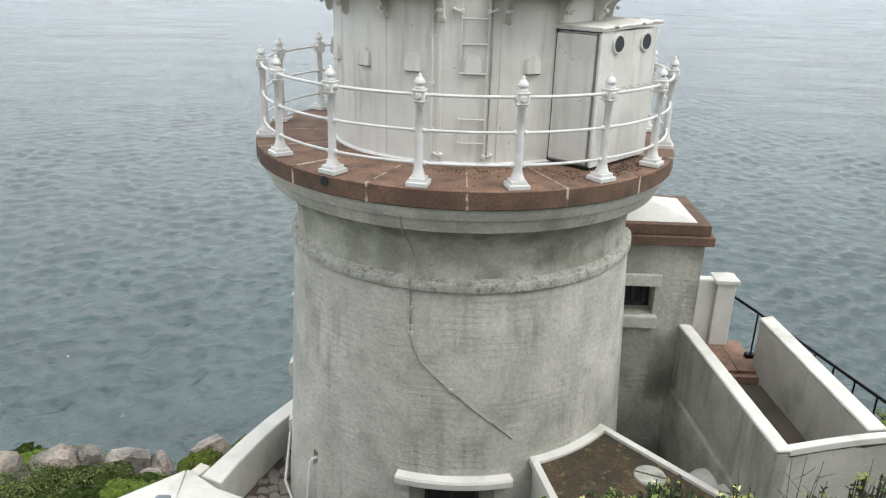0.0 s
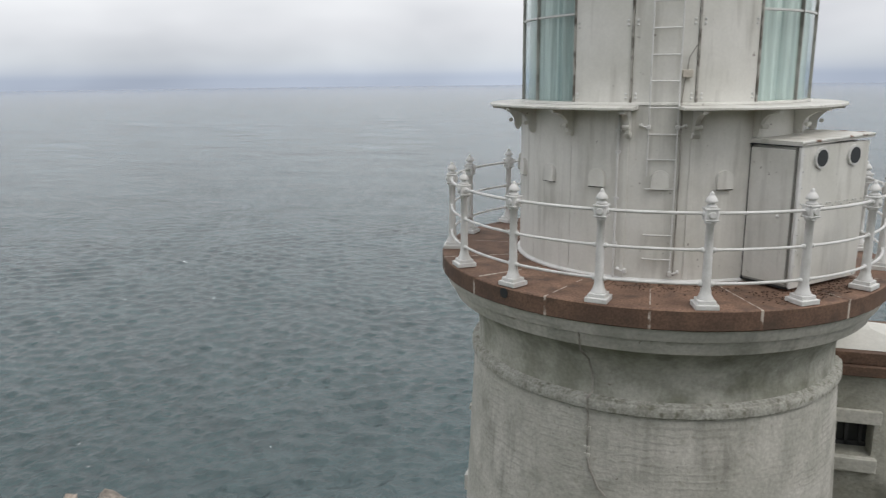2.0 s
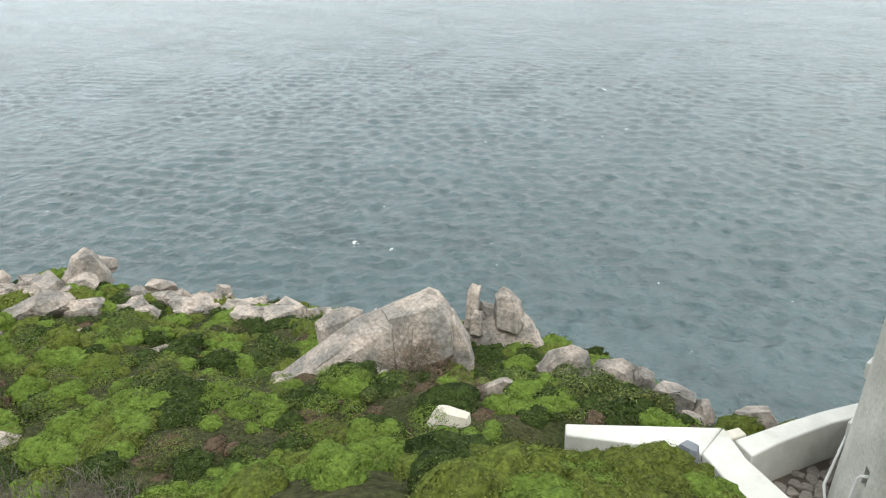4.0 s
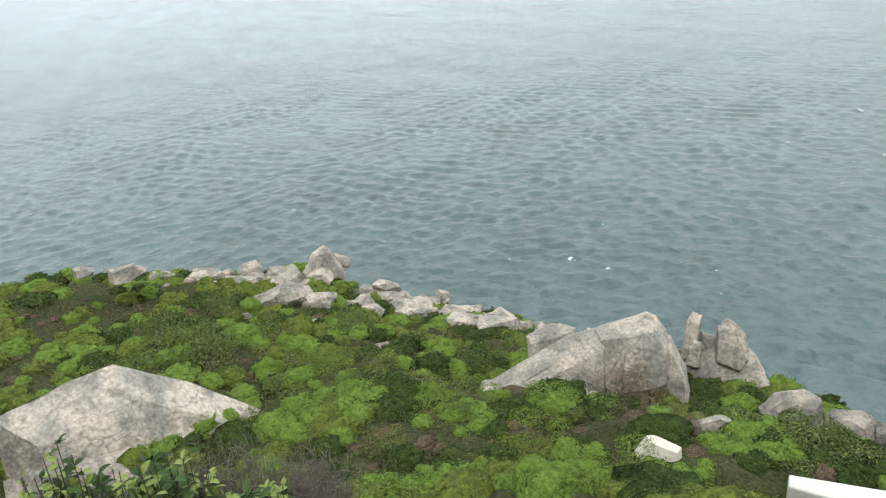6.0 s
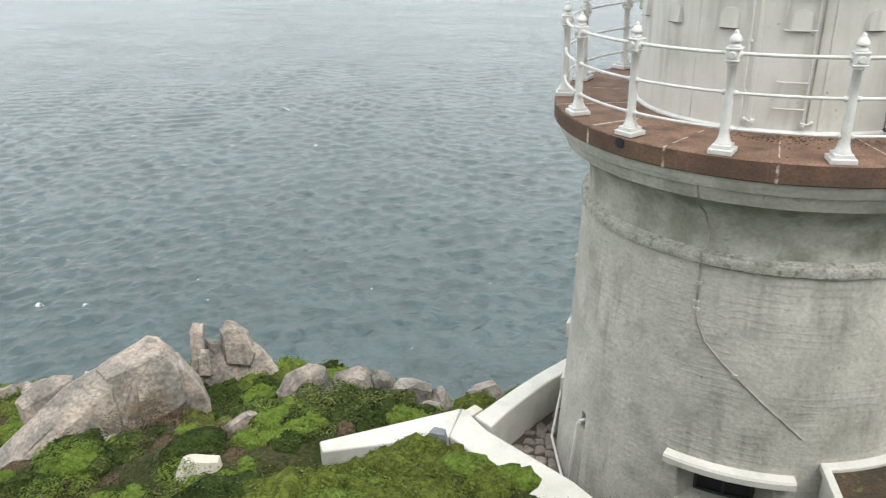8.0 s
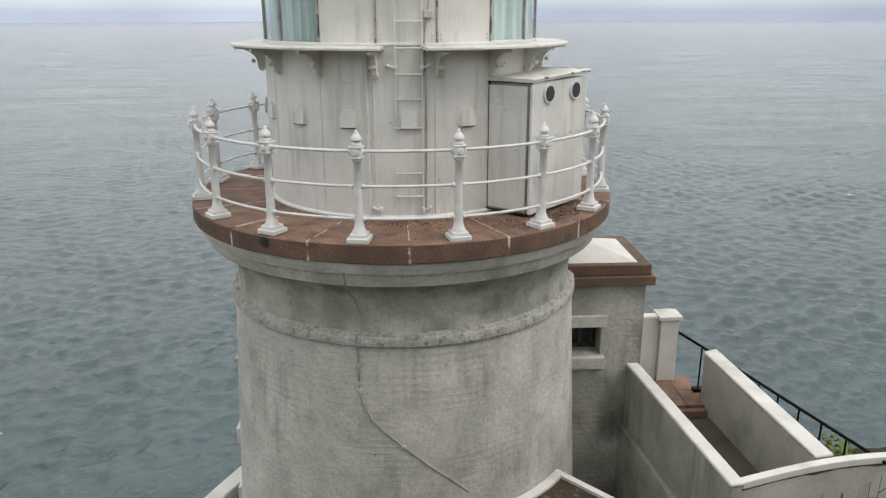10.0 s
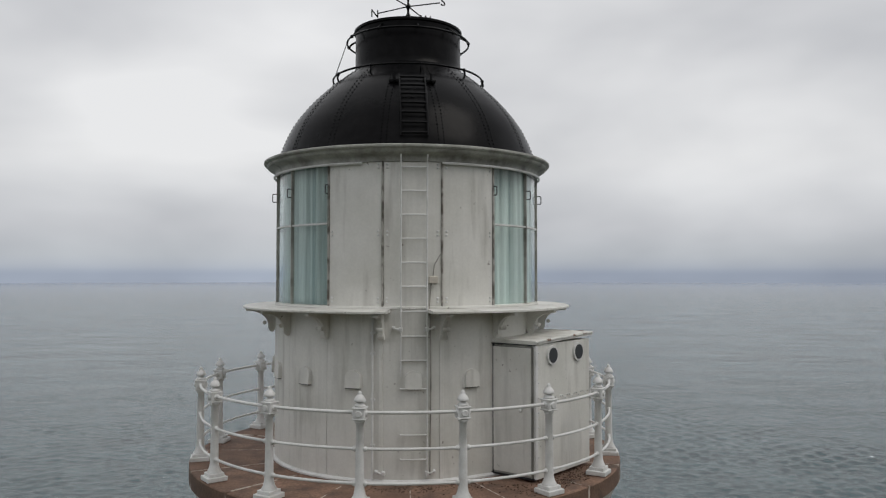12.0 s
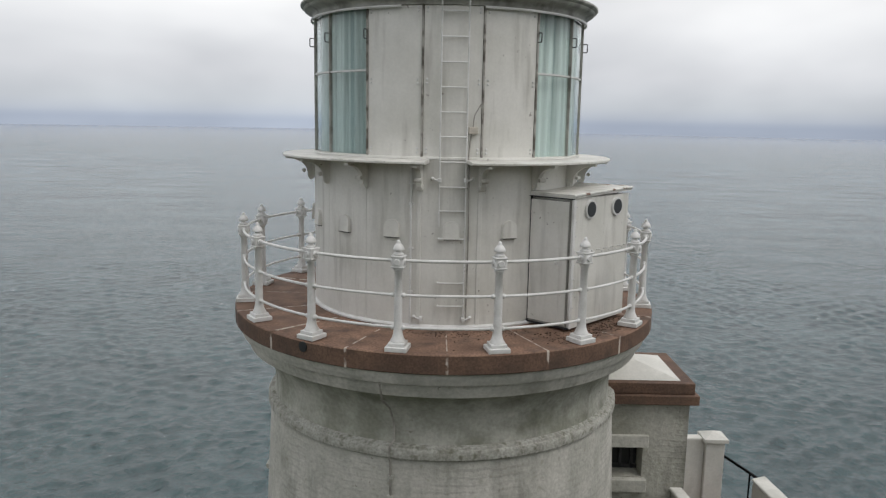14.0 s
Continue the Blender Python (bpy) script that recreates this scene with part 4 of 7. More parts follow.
# pleated curtain behind the panes
bm = bmesh.new()
n = 420
lo, hi = [], []
for i in range(n + 1):
    a = 33 + (360 - 64) * i / n
    w = 0.030 * math.sin(i * 0.42) + 0.022 * math.sin(i * 0.19 + 1) + 0.012 * math.sin(i * 1.1)
    lo.append(bm.verts.new(polar(1.745 + w, a, 2.1)))
    hi.append(bm.verts.new(polar(1.745 + w * 0.8, a, 3.9)))
for i in range(n):
    bm.faces.new((lo[i], lo[i + 1], hi[i + 1], hi[i]))
lp("curtain", bm, M_CURTAIN, "pale blue-green pleated curtain", True)
bm = bmesh.new()
bmesh.ops.create_circle(bm, cap_ends=True, segments=48, radius=1.8, matrix=Matrix.Translation((0, 0, 2.085)))
lp("lantern_floor", bm, M_CONC)
# small junction box and its cable
bm = bmesh.new()
block(bm, (0.11, 0.06, 0.085), at_wall(RG + 0.03, 9.6, 2.44), 0.008)
lp("junction_box", bm, M_PALE, "small cream junction box")
bm = bmesh.new()
tube(bm, [polar(RG + 0.03, 9.0, 2.40), polar(RG + 0.03, 8.6, 2.30), polar(RG + 0.02, 8.2, 2.12), polar(RD + 0.04, 8.3, 1.98), polar(RD + 0.03, 8.6, 1.2), polar(RD + 0.03, 8.3, 0.1)], 0.010, 6)
lp("cable", bm, M_CABLE)
bm = bmesh.new()
tube(bm, [polar(RG + 0.02, 9.6, 2.48), polar(RG + 0.03, 10.0, 2.62), polar(RG + 0.02, 12.4, 2.75)], 0.006, 6)
lp("cable", bm, M_CABLE)

# gutter cornice
bm = bmesh.new()
lathe(bm, [(1.83, 3.88), (1.885, 3.885), (1.89, 3.925), (1.905, 3.95), (1.94, 3.968), (1.985, 3.98), (2.005, 3.995), (2.012, 4.02), (2.04, 4.03), (2.052, 4.045), (2.052, 4.066), (2.035, 4.075), (2.0, 4.065), (1.95, 4.05), (1.80, 4.05)], seg=120)
lp("gutter_cornice", bm, M_GUTTER, "grey moulded gutter", True)
bm = bmesh.new()
tube(bm, [polar(1.905, 13 + i * 6, 3.865) for i in range(56)], 0.016, 6)
lp("gutter_pipe", bm, M_RAIL, smooth=True)

# dome, riveted, with its ladder, rings and ventilator
dome = [(1.87, 4.05), (1.86, 4.10), (1.80, 4.25), (1.74, 4.40), (1.66, 4.56), (1.56, 4.71), (1.44, 4.86), (1.30, 5.01), (1.15, 5.15), (0.98, 5.29), (0.83, 5.40), (0.76, 5.46)]
DR, DZ = [p[0] for p in dome], [p[1] for p in dome]


def dome_r(z):
    return float(np.interp(z, DZ, DR))


bm = bmesh.new()
lathe(bm, dome, seg=96)
lp("dome", bm, M_BLACK, "glossy black riveted iron dome", True)
for k in range(16):
    a = SEAM0 + k * STEP
    bm = bmesh.new()
    for off in (-0.035, 0.035):
        for z in np.linspace(4.12, 5.38, 26):
            r = dome_r(z)
            bmesh.ops.create_icosphere(bm, subdivisions=1, radius=0.013, matrix=Matrix.Translation(polar(r, a + math.degrees(off / r), z)))
    lp("rivet_row", bm, M_BLACK)["kind"] = "stuff"
for off in (-0.16, 0.16):
    bm = bmesh.new()
    tube(bm, [polar(dome_r(z) + 0.05, 2.6 + math.degrees(off / dome_r(z)), z) for z in np.linspace(4.20, 5.13, 9)], 0.016, 6)
    lp("dome_ladder_stile", bm, M_BLACK)
for z in (4.24, 4.38, 4.52, 4.66, 4.80, 4.94, 5.08):
    bm = bmesh.new()
    r = dome_r(z) + 0.05
    tube(bm, [polar(r, 2.6 + math.degrees(o / r), z) for o in (-0.16, 0, 0.16)], 0.016, 6)
    lp("dome_rung", bm, M_BLACK)
for off in (-0.23, 0.23):
    bm = bmesh.new()
    r = dome_r(5.0)
    a = 2.6 + math.degrees(off / r)
    tube(bm, [polar(r, a, 5.0), polar(r + 0.07, a, 5.01), polar(r + 0.07, a, 5.1)], 0.018, 6)
    block(bm, (0.14, 0.05, 0.04), at_wall(r + 0.02, a, 5.01), 0.006)
    lp("ladder_hook", bm, M_BLACK)
bm = bmesh.new()
lathe(bm, [(0.82, 5.38), (0.80, 5.42), (0.785, 5.45), (0.775, 5.49), (0.77, 5.52), (0.765, 6.0), (0.79, 6.01), (0.79, 6.04), (0.76, 6.055), (0.3, 6.12), (0.0, 6.14)], seg=72)
lp("ventilator", bm, M_BLACK, "black drum ventilator", True)
for ring_r, ring_z, foot_r, foot_z in ((1.09, 5.31, 1.08, 5.18), (0.89, 5.87, 0.77, 5.96)):
    bm = bmesh.new()
    tube(bm, [polar(ring_r, 5 * i, ring_z) for i in range(73)], 0.014, 6, False)
    lp("handrail_ring", bm, M_BLACK, smooth=True)
    for k in range(10):
        a = 9 + 36 * k
        bm = bmesh.new()
        tube(bm, [polar(foot_r, a, foot_z), polar((foot_r + ring_r) / 2 + 0.02, a, (foot_z + ring_z) / 2), polar(ring_r, a, ring_z)], 0.014, 6)
        bmesh.ops.create_uvsphere(bm, u_segments=8, v_segments=6, radius=0.026, matrix=Matrix.Translation(polar(ring_r, a, ring_z)))
        lp("ring_stanchion", bm, M_BLACK)
bm = bmesh.new()
tube(bm, [polar(0.89, -80, 5.87), polar(0.98, -80, 5.6), polar(1.08, -80, 5.31), polar(1.10, -80, 5.2)], 0.006, 5)
lp("guy_wire", bm, M_BLACK)

# ---- weather vane ----
vane = tagged(empty("weather_vane", (0, 0, 6.18)), "black iron weather vane with compass letters on the ventilator", "weather vane")


def vp(name, bm, label=""):
    ob = part(name, bm, M_BLACK, vane, label)
    ob.matrix_parent_inverse = Matrix.Translation((0, 0, -6.18))
    return ob


bm = bmesh.new()
turned(bm, [(0.0, 6.17), (0.06, 6.17), (0.05, 6.2), (0.02, 6.24), (0.018, 6.28), (0.035, 6.30), (0.035, 6.33), (0.018, 6.35), (0.018, 6.42), (0.04, 6.44), (0.04, 6.47), (0.016, 6.49), (0.014, 6.9), (0.0, 6.93)], Matrix(), 10)
vp("spindle", bm)
for letter, deg in (("S", 62), ("E", -28), ("N", -118), ("W", 152)):
    bm = bmesh.new()
    tube(bm, [polar(0.02, deg, 6.455), polar(0.52, deg, 6.43)], 0.009, 6)
    vp("compass_arm", bm)
    cu = bpy.data.curves.new("letter", "FONT")
    cu.body, cu.size, cu.extrude, cu.align_x, cu.align_y = letter, 0.17, 0.006, "CENTER", "CENTER"
    tmp = new("letter", cu)
    me = bpy.data.meshes.new_from_object(tmp.evaluated_get(bpy.context.evaluated_depsgraph_get()))
    bpy.data.objects.remove(tmp)
    me.materials.append(M_BLACK)
    ob = new("compass_letter", me)
    ob.parent = vane
    ob.matrix_local = Matrix.Translation(polar(0.57, deg, 6.43 - 6.18)) @ pose(0, 0, 0, 90, 0, 20)
bm = bmesh.new()
tube(bm, [(-0.34, 0.05, 6.72), (0.42, -0.05, 6.72)], 0.012, 6)
tail = [(0.10, 6.72), (0.2, 6.60), (0.24, 6.64), (0.29, 6.58), (0.33, 6.63), (0.38, 6.57), (0.42, 6.62), (0.47, 6.58), (0.46, 6.72), (0.47, 6.86), (0.38, 6.82), (0.28, 6.84), (0.18, 6.80)]
vs = [bm.verts.new((x, -0.03 - 0.1 * x, z)) for x, z in tail]
face = bm.faces.new(vs)
ext = bmesh.ops.extrude_face_region(bm, geom=[face])
bmesh.ops.translate(bm, verts=[v for v in ext["geom"] if isinstance(v, bmesh.types.BMVert)], vec=(0, 0.012, 0))
bmesh.ops.create_cone(bm, cap_ends=True, segments=8, radius1=0.05, radius2=0.0, depth=0.14, matrix=pose(-0.38, 0.055, 6.72, 0, -90, 0))
vp("arrow", bm, "arrow with feathered tail")

# ---- porch on the deck ----
PA, PB, PC = Vector((1.01, -1.48)), Vector((1.555, -1.94)), Vector((2.42, -1.03))
PD = PA + (PC - PB)
porch = tagged(empty("gallery_porch", (1.8, -1.3, 0)), "white sheet-iron porch with closed door and two round portholes", "porch")


def pp(name, bm, mat, label="", parent=None):
    ob = part(name, bm, mat, parent or porch, label)
    if parent is None:
        ob.matrix_parent_inverse = Matrix.Translation((-1.8, 1.3, 0))
    return ob


bm = bmesh.new()
prism(bm, [tuple(PA * 0.9), tuple(PB), tuple(PC), tuple(PD * 0.9)], 0.03, 1.655)
soften(pp("porch_body", bm, M_IRON), 0.008)
bm = bmesh.new()
ctr = (PA + PC) / 2
rim = [ctr + (p - ctr) * 1.06 for p in (PA * 0.93, PB, PC, PD * 0.93)]
lo = [bm.verts.new((*p, z)) for p, z in zip(rim, (1.655, 1.655, 1.70, 1.70))]
hi = [bm.verts.new((*p, z)) for p, z in zip(rim, (1.70, 1.70, 1.745, 1.745))]
for i in range(4):
    bm.faces.new((lo[i], lo[(i + 1) % 4], hi[(i + 1) % 4], hi[i]))
bm.faces.new(hi)
bm.faces.new(list(reversed(lo)))
bmesh.ops.recalc_face_normals(bm, faces=bm.faces)
pp("porch_roof", bm, M_IRON, "white metal roof with rusty lip")
for p, q, zp, zq in ((rim[1], rim[2], 1.70, 1.745), (rim[2], rim[3], 1.745, 1.745)):
    bm = bmesh.new()
    tube(bm, [(*p.lerp(q, k / 8), zp + (zq - zp) * k / 8 - 0.012 + 0.006 * (k % 2)) for k in range(9)], 0.015, 6)
    pp("roof_lip", bm, M_RUST, "rusting rolled edge")
ex = (PB - PA).normalized()
DOOR = Matrix(((ex.x, -ex.y, 0, PA.x), (ex.y, ex.x, 0, PA.y), (0, 0, 1, 0), (0, 0, 0, 1)))
DL = (PB - PA).length
ey = (PC - PB).normalized()
OUTER = Matrix(((ey.x, -ey.y, 0, PB.x), (ey.y, ey.x, 0, PB.y), (0, 0, 1, 0), (0, 0, 0, 1)))
OL = (PC - PB).length
bm = bmesh.new()
block(bm, (DL - 0.08, 0.016, 1.57), DOOR @ pose(DL / 2, -0.006, 0.835))
pp("door_joint", bm, M_GAP)
bm = bmesh.new()
block(bm, (DL - 0.115, 0.03, 1.535), DOOR @ pose(DL / 2, -0.012, 0.84), 0.006)
door = pp("door", bm, M_IRON, "closed plain white metal door")
bm = bmesh.new()
bmesh.ops.create_uvsphere(bm, u_segments=10, v_segments=8, radius=0.022, matrix=DOOR @ pose(DL * 0.72, -0.045, 0.85))
pp("door_knob", bm, M_RAIL, parent=door)
for z in (0.3, 1.4):
    bm = bmesh.new()
    tube(bm, [DOOR @ Vector((0.05, -0.03, z - 0.05)), DOOR @ Vector((0.05, -0.03, z + 0.05))], 0.012, 6)
    pp("hinge", bm, M_RAIL, parent=door)
meet = next(i * 0.005 for i in range(200) if (PA + ex * i * 0.005).length > RD + 0.004)
for x, z, w, h, mat_ in ((meet + 0.006, 0.84, 0.012, 1.62, M_DARK), (DL - 0.05, 0.84, 0.008, 1.58, M_GAP), (DL / 2, 1.645, DL, 0.010, M_DARK), (DL / 2, 0.04, DL, 0.022, M_DARK)):
    bm = bmesh.new()
    block(bm, (w, 0.036, h), DOOR @ pose(x, -0.012, z))
    pp("door_gap", bm, mat_)
for x in (0.34, 0.95):
    bm = bmesh.new()
    bmesh.ops.create_cone(bm, cap_ends=True, segments=28, radius1=0.122, radius2=0.116, depth=0.03, matrix=OUTER @ pose(x, -0.012, 1.505, 90))
    ring = pp("porthole", bm, M_RAIL)
    bm = bmesh.new()
    bmesh.ops.create_cone(bm, cap_ends=True, segments=28, radius1=0.094, radius2=0.094, depth=0.012, matrix=OUTER @ pose(x, -0.026, 1.505, 90))
    pp("porthole_glass", bm, M_DARK, "dark glass", ring)
bm = bmesh.new()
for z in np.linspace(0.12, 1.55, 9):
    bmesh.ops.create_icosphere(bm, subdivisions=1, radius=0.014, matrix=OUTER @ pose(0.05, -0.002, z))
for i in range(17):
    bmesh.ops.create_icosphere(bm, subdivisions=1, radius=0.013, matrix=OUTER @ pose(0.32 + i * 0.055, -0.002, 0.98 if i % 3 else 0.95))
pp("riveting", bm, M_RAIL)["kind"] = "stuff"
bm = bmesh.new()
block(bm, (0.05, 0.03, 1.6), OUTER @ pose(0.0, 0.0, 0.84), 0.005)
pp("corner_angle", bm, M_RAIL)

# ---- annex beside the tower ----
annex = tagged(empty("annex_block", (2.6, 0.6, PAVE_Z)), "square rendered stair block with red sandstone coping", "building")


def ap(name, bm, mat, label="", parent=None, smooth=False):
    ob = part(name, bm, mat, parent or annex, label, smooth)
    ob.matrix_parent_inverse = Matrix.Translation((-2.6, -0.6, UP))
    return ob


AX0, AX1, AY0, AY1 = 1.2, 3.72, -0.2, 1.25
WX0, WX1, WZ0, WZ1 = 2.60, 3.06, -2.74, -2.26
bm = bmesh.new()
prism(bm, [(AX0, AY0), (AX1, AY0), (AX1, AY1), (AX0, AY1)], -6.1, -1.55)
front = min(bm.faces, key=lambda f: f.calc_center_median().y)
rim = list(front.verts)
bm.faces.remove(front)
hole = [bm.verts.new((x, AY0, z)) for x, z in ((WX0, WZ0), (WX1, WZ0), (WX1, WZ1), (WX0, WZ1))]
deep = [bm.verts.new((x, AY0 + 0.38, z)) for x, z in ((WX0, WZ0), (WX1, WZ0), (WX1, WZ1), (WX0, WZ1))]
corner = [min(rim, key=lambda v: (v.co.x - x) ** 2 + (v.co.z - z) ** 2) for x, z in ((AX0, -6.1), (AX1, -6.1), (AX1, -1.55), (AX0, -1.55))]
for i in range(4):
    bm.faces.new((corner[i], corner[(i + 1) % 4], hole[(i + 1) % 4], hole[i]))
    bm.faces.new((hole[i], hole[(i + 1) % 4], deep[(i + 1) % 4], deep[i]))
bm.faces.new(deep)
ap("wall", bm, M_DAMP)
bm = bmesh.new()
block(bm, (0.58, 0.10, 0.19), pose(2.84, AY0 - 0.01, -2.155), 0.012)
ap("window_lintel", bm, M_RENDER)
bm = bmesh.new()
block(bm, (0.60, 0.14, 0.20), pose(2.82, AY0 - 0.03, -2.85), 0.012)
ap("window_sill", bm, M_RENDER)
bm = bmesh.new()
block(bm, (0.46, 0.02, 0.48), pose(2.83, AY0 + 0.36, -2.50))
ap("window_pane", bm, M_DARK, "dark window glass")
bm = bmesh.new()
for x in (2.62, 2.80, 2.98):
    block(bm, (0.045, 0.04, 0.48), pose(x, AY0 + 0.33, -2.50))
block(bm, (0.46, 0.04, 0.045), pose(2.83, AY0 + 0.33, -2.29))
block(bm, (0.46, 0.04, 0.06), pose(2.83, AY0 + 0.33, -2.71))
ap("window_frame", bm, M_GREYWOOD, "grey frame")
for name, grow, z0, z1 in (("lower_coping", 0.11, -1.55, -1.405), ("upper_coping", 0.05, -1.40, -1.23)):
    bm = bmesh.new()
    prism(bm, [(AX0, AY0 - grow), (AX1 + grow, AY0 - grow), (AX1 + grow, AY1 + grow), (AX0, AY1 + grow)], z0, z1)
    soften(ap(name, bm, M_REDDARK), 0.012)
bm = bmesh.new()
a = [bm.verts.new(p) for p in ((AX0, AY0 + 0.06, -1.225), (AX1 - 0.14, AY0 + 0.06, -1.225), (AX1 - 0.14, AY1 - 0.12, -1.225), (AX0, AY1 - 0.12, -1.225))]
b = [bm.verts.new(p) for p in ((AX0, AY0 + 0.55, -1.07), (AX1 - 0.7, AY0 + 0.55, -1.07), (AX1 - 0.7, AY1 - 0.55, -1.07), (AX0, AY1 - 0.55, -1.07))]
for i in range(4):
    bm.faces.new((a[i], a[(i + 1) % 4], b[(i + 1) % 4], b[i]))
bm.faces.new(b)
soften(ap("roof_cap", bm, M_WHITEWALL, "white rendered roof cap"), 0.08, 3)


# ---- walls of the ramp and yard ----
def free_wall(name, outline, z0, z1, label, mat=None, crown=0.0):
    bm = bmesh.new()
    prism(bm, outline, z0, z1)
    ob = soften(tagged(link(name, bm, mat or M_WHITEWALL), label, "wall", kind="structure"), 0.03, 3)
    return ob


free_wall("wall_ramp_inner", [(3.51, -0.2), (3.82, -3.46), (4.0, -3.44), (3.69, -0.2)], -6.1, -2.96, "stained ramp wall, greyed by shade in its colour, under a white coping", M_STAINED_SHADED)
free_wall("trim_ramp_coping", [(3.50, -0.18), (3.81, -3.48), (4.01, -3.455), (3.70, -0.18)], -2.957, -2.90, "white rounded coping along the ramp wall")
free_wall("wall_ramp_plinth", [(3.45, -0.2), (3.74, -3.3), (3.9, -3.3), (3.6, -0.2)], -6.1, -3.99, "stained render ledge along the ramp wall", M_DAMP)
free_wall("wall_ramp_outer", [(4.92, 0.17), (5.15, -2.92), (5.39, -2.88), (5.15, 0.27)], -6.1, -2.968, "white rendered outer ramp wall", M_AGED)
free_wall("trim_outer_coping", [(4.905, 0.18), (5.135, -2.94), (5.405, -2.90), (5.165, 0.285)], -2.965, -2.91, "white rounded coping along the outer ramp wall")


def bowed_wall(name, back, face, z0, z1, mat, label, edge, seed=0):
    """A wall bowed in plan, from the end of the inner ramp wall to the east."""
    n = 14
    rnd = random.Random(seed)
    bm = bmesh.new()
    rows = []
    for i in range(n + 1):
        k = i / n
        x, y, rise = 3.985 + 2.4 * k, -3.375 + 0.40 * math.sin(k * math.pi / 2) + 0.02 * k, 0.03 * math.sin(math.pi * min(1, k * 0.9))
        low = z0 + rise + rnd.uniform(-0.02, 0.012) * (seed > 0)
        rows.append([bm.verts.new(p) for p in ((x, y + back, z1 + rise), (x, y - face, z1 + rise), (x, y - face, low), (x, y + back, low))])
    for p, q in zip(rows, rows[1:]):
        for c in range(4):
            bm.faces.new((p[c], p[(c + 1) % 4], q[(c + 1) % 4], q[c]))
    bm.faces.new(rows[0])
    bm.faces.new(rows[n])
    bmesh.ops.recalc_face_normals(bm, faces=bm.faces)
    return soften(tagged(link(name, bm, mat), label, "wall", kind="structure"), edge, 3)


bowed_wall("wall_ramp_front", 0.03, 0.06, -6.1, -3.012, M_AGED, "stained white cross wall of the ramp with a curved top", 0.01)
bowed_wall("trim_front_coping", 0.04, 0.075, -3.005, -2.905, M_WHITEWALL, "thin white coping on the cross wall", 0.014)
bowed_wall("trim_grime_line", 0.02, 0.066, -3.028, -3.008, M_GRIME, "black grime line under the coping", 0.004, 5)
bm = bmesh.new()
prism(bm, [(3.62, -0.25), (3.85, -3.4), (5.2, -2.85), (5.0, -0.25)], -6.1, -3.92)
tagged(link("ramp_floor", bm, M_CONC), "dark damp concrete ramp floor", "floor", kind="structure")
landing = tagged(empty("landing_steps", (4.4, 0.5, -3.92)), "red sandstone slabs of the landing above the ramp", "steps", kind="structure")
for x0, x1, y0, y1, z in ((3.80, 4.22, -0.04, 0.82, -3.785), (4.232, 4.628, -0.04, 0.82, -3.78), (3.80, 4.22, 0.832, 1.6, -3.78), (4.232, 4.628, 0.832, 1.6, -3.785),
                          (4.64, 5.03, -0.03, 0.50, -3.785), (4.64, 5.0, 0.512, 1.05, -3.79), (3.80, 4.99, -0.16, -0.05, -3.83)):
    bm = bmesh.new()
    block(bm, (x1 - x0, y1 - y0, 0.14), pose((x0 + x1) / 2, (y0 + y1) / 2, z - 0.07), 0.008)
    ob = part("stone_slab", bm, M_RED, landing)
    ob.matrix_parent_inverse = Matrix.Translation((-4.4, -0.5, 3.92))
bm = bmesh.new()
prism(bm, [(3.72, -0.14), (5.0, -0.14), (5.0, 1.05), (4.64, 1.07), (4.64, 1.62), (3.72, 1.62)], -6.1, -3.93)
tagged(link("landing_base", bm, M_RENDER), "rendered base under the landing", "wall", kind="structure")
pil = tagged(empty("gate_pillar", (4.56, 1.0, -3.78)), "white square gate pillar with pointed cap", "pillar")
bm = bmesh.new()
prism(bm, [(4.40, 0.85), (4.72, 0.85), (4.72, 1.15), (4.40, 1.15)], -3.79, -2.62)
ob = soften(part("pillar_body", bm, M_WHITEWALL, pil), 0.015)
ob.matrix_parent_inverse = Matrix.Translation((-4.56, -1.0, 3.78))
bm = bmesh.new()
prism(bm, [(4.36, 0.81), (4.76, 0.81), (4.76, 1.19), (4.36, 1.19)], -2.62, -2.56)
apex = bm.verts.new((4.56, 1.0, -2.47))
topf = max((f for f in bm.faces if len(f.verts) == 4), key=lambda f: f.calc_center_median().z)
vs = list(topf.verts)
bm.faces.remove(topf)
for i in range(4):
    bm.faces.new((vs[i], vs[(i + 1) % 4], apex))
ob = part("pillar_cap", bm, M_WHITEWALL, pil)
ob.matrix_parent_inverse = Matrix.Translation((-4.56, -1.0, 3.78))
free_wall("wall_annex_low", [(3.72, 0.92), (4.41, 0.92), (4.41, 1.1), (3.72, 1.1)], -6.1, -2.58, "white low wall beside the pillar")
# black handrail beyond the ramp
hand = tagged(empty("iron_handrail", (5.4, 0, -3.8)), "thin black iron handrail along the outer ramp wall", "handrail")


def hp(name, bm):
    ob = part(name, bm, M_BLACK, hand)
    ob.matrix_parent_inverse = Matrix.Translation((-5.4, 0, 3.8))


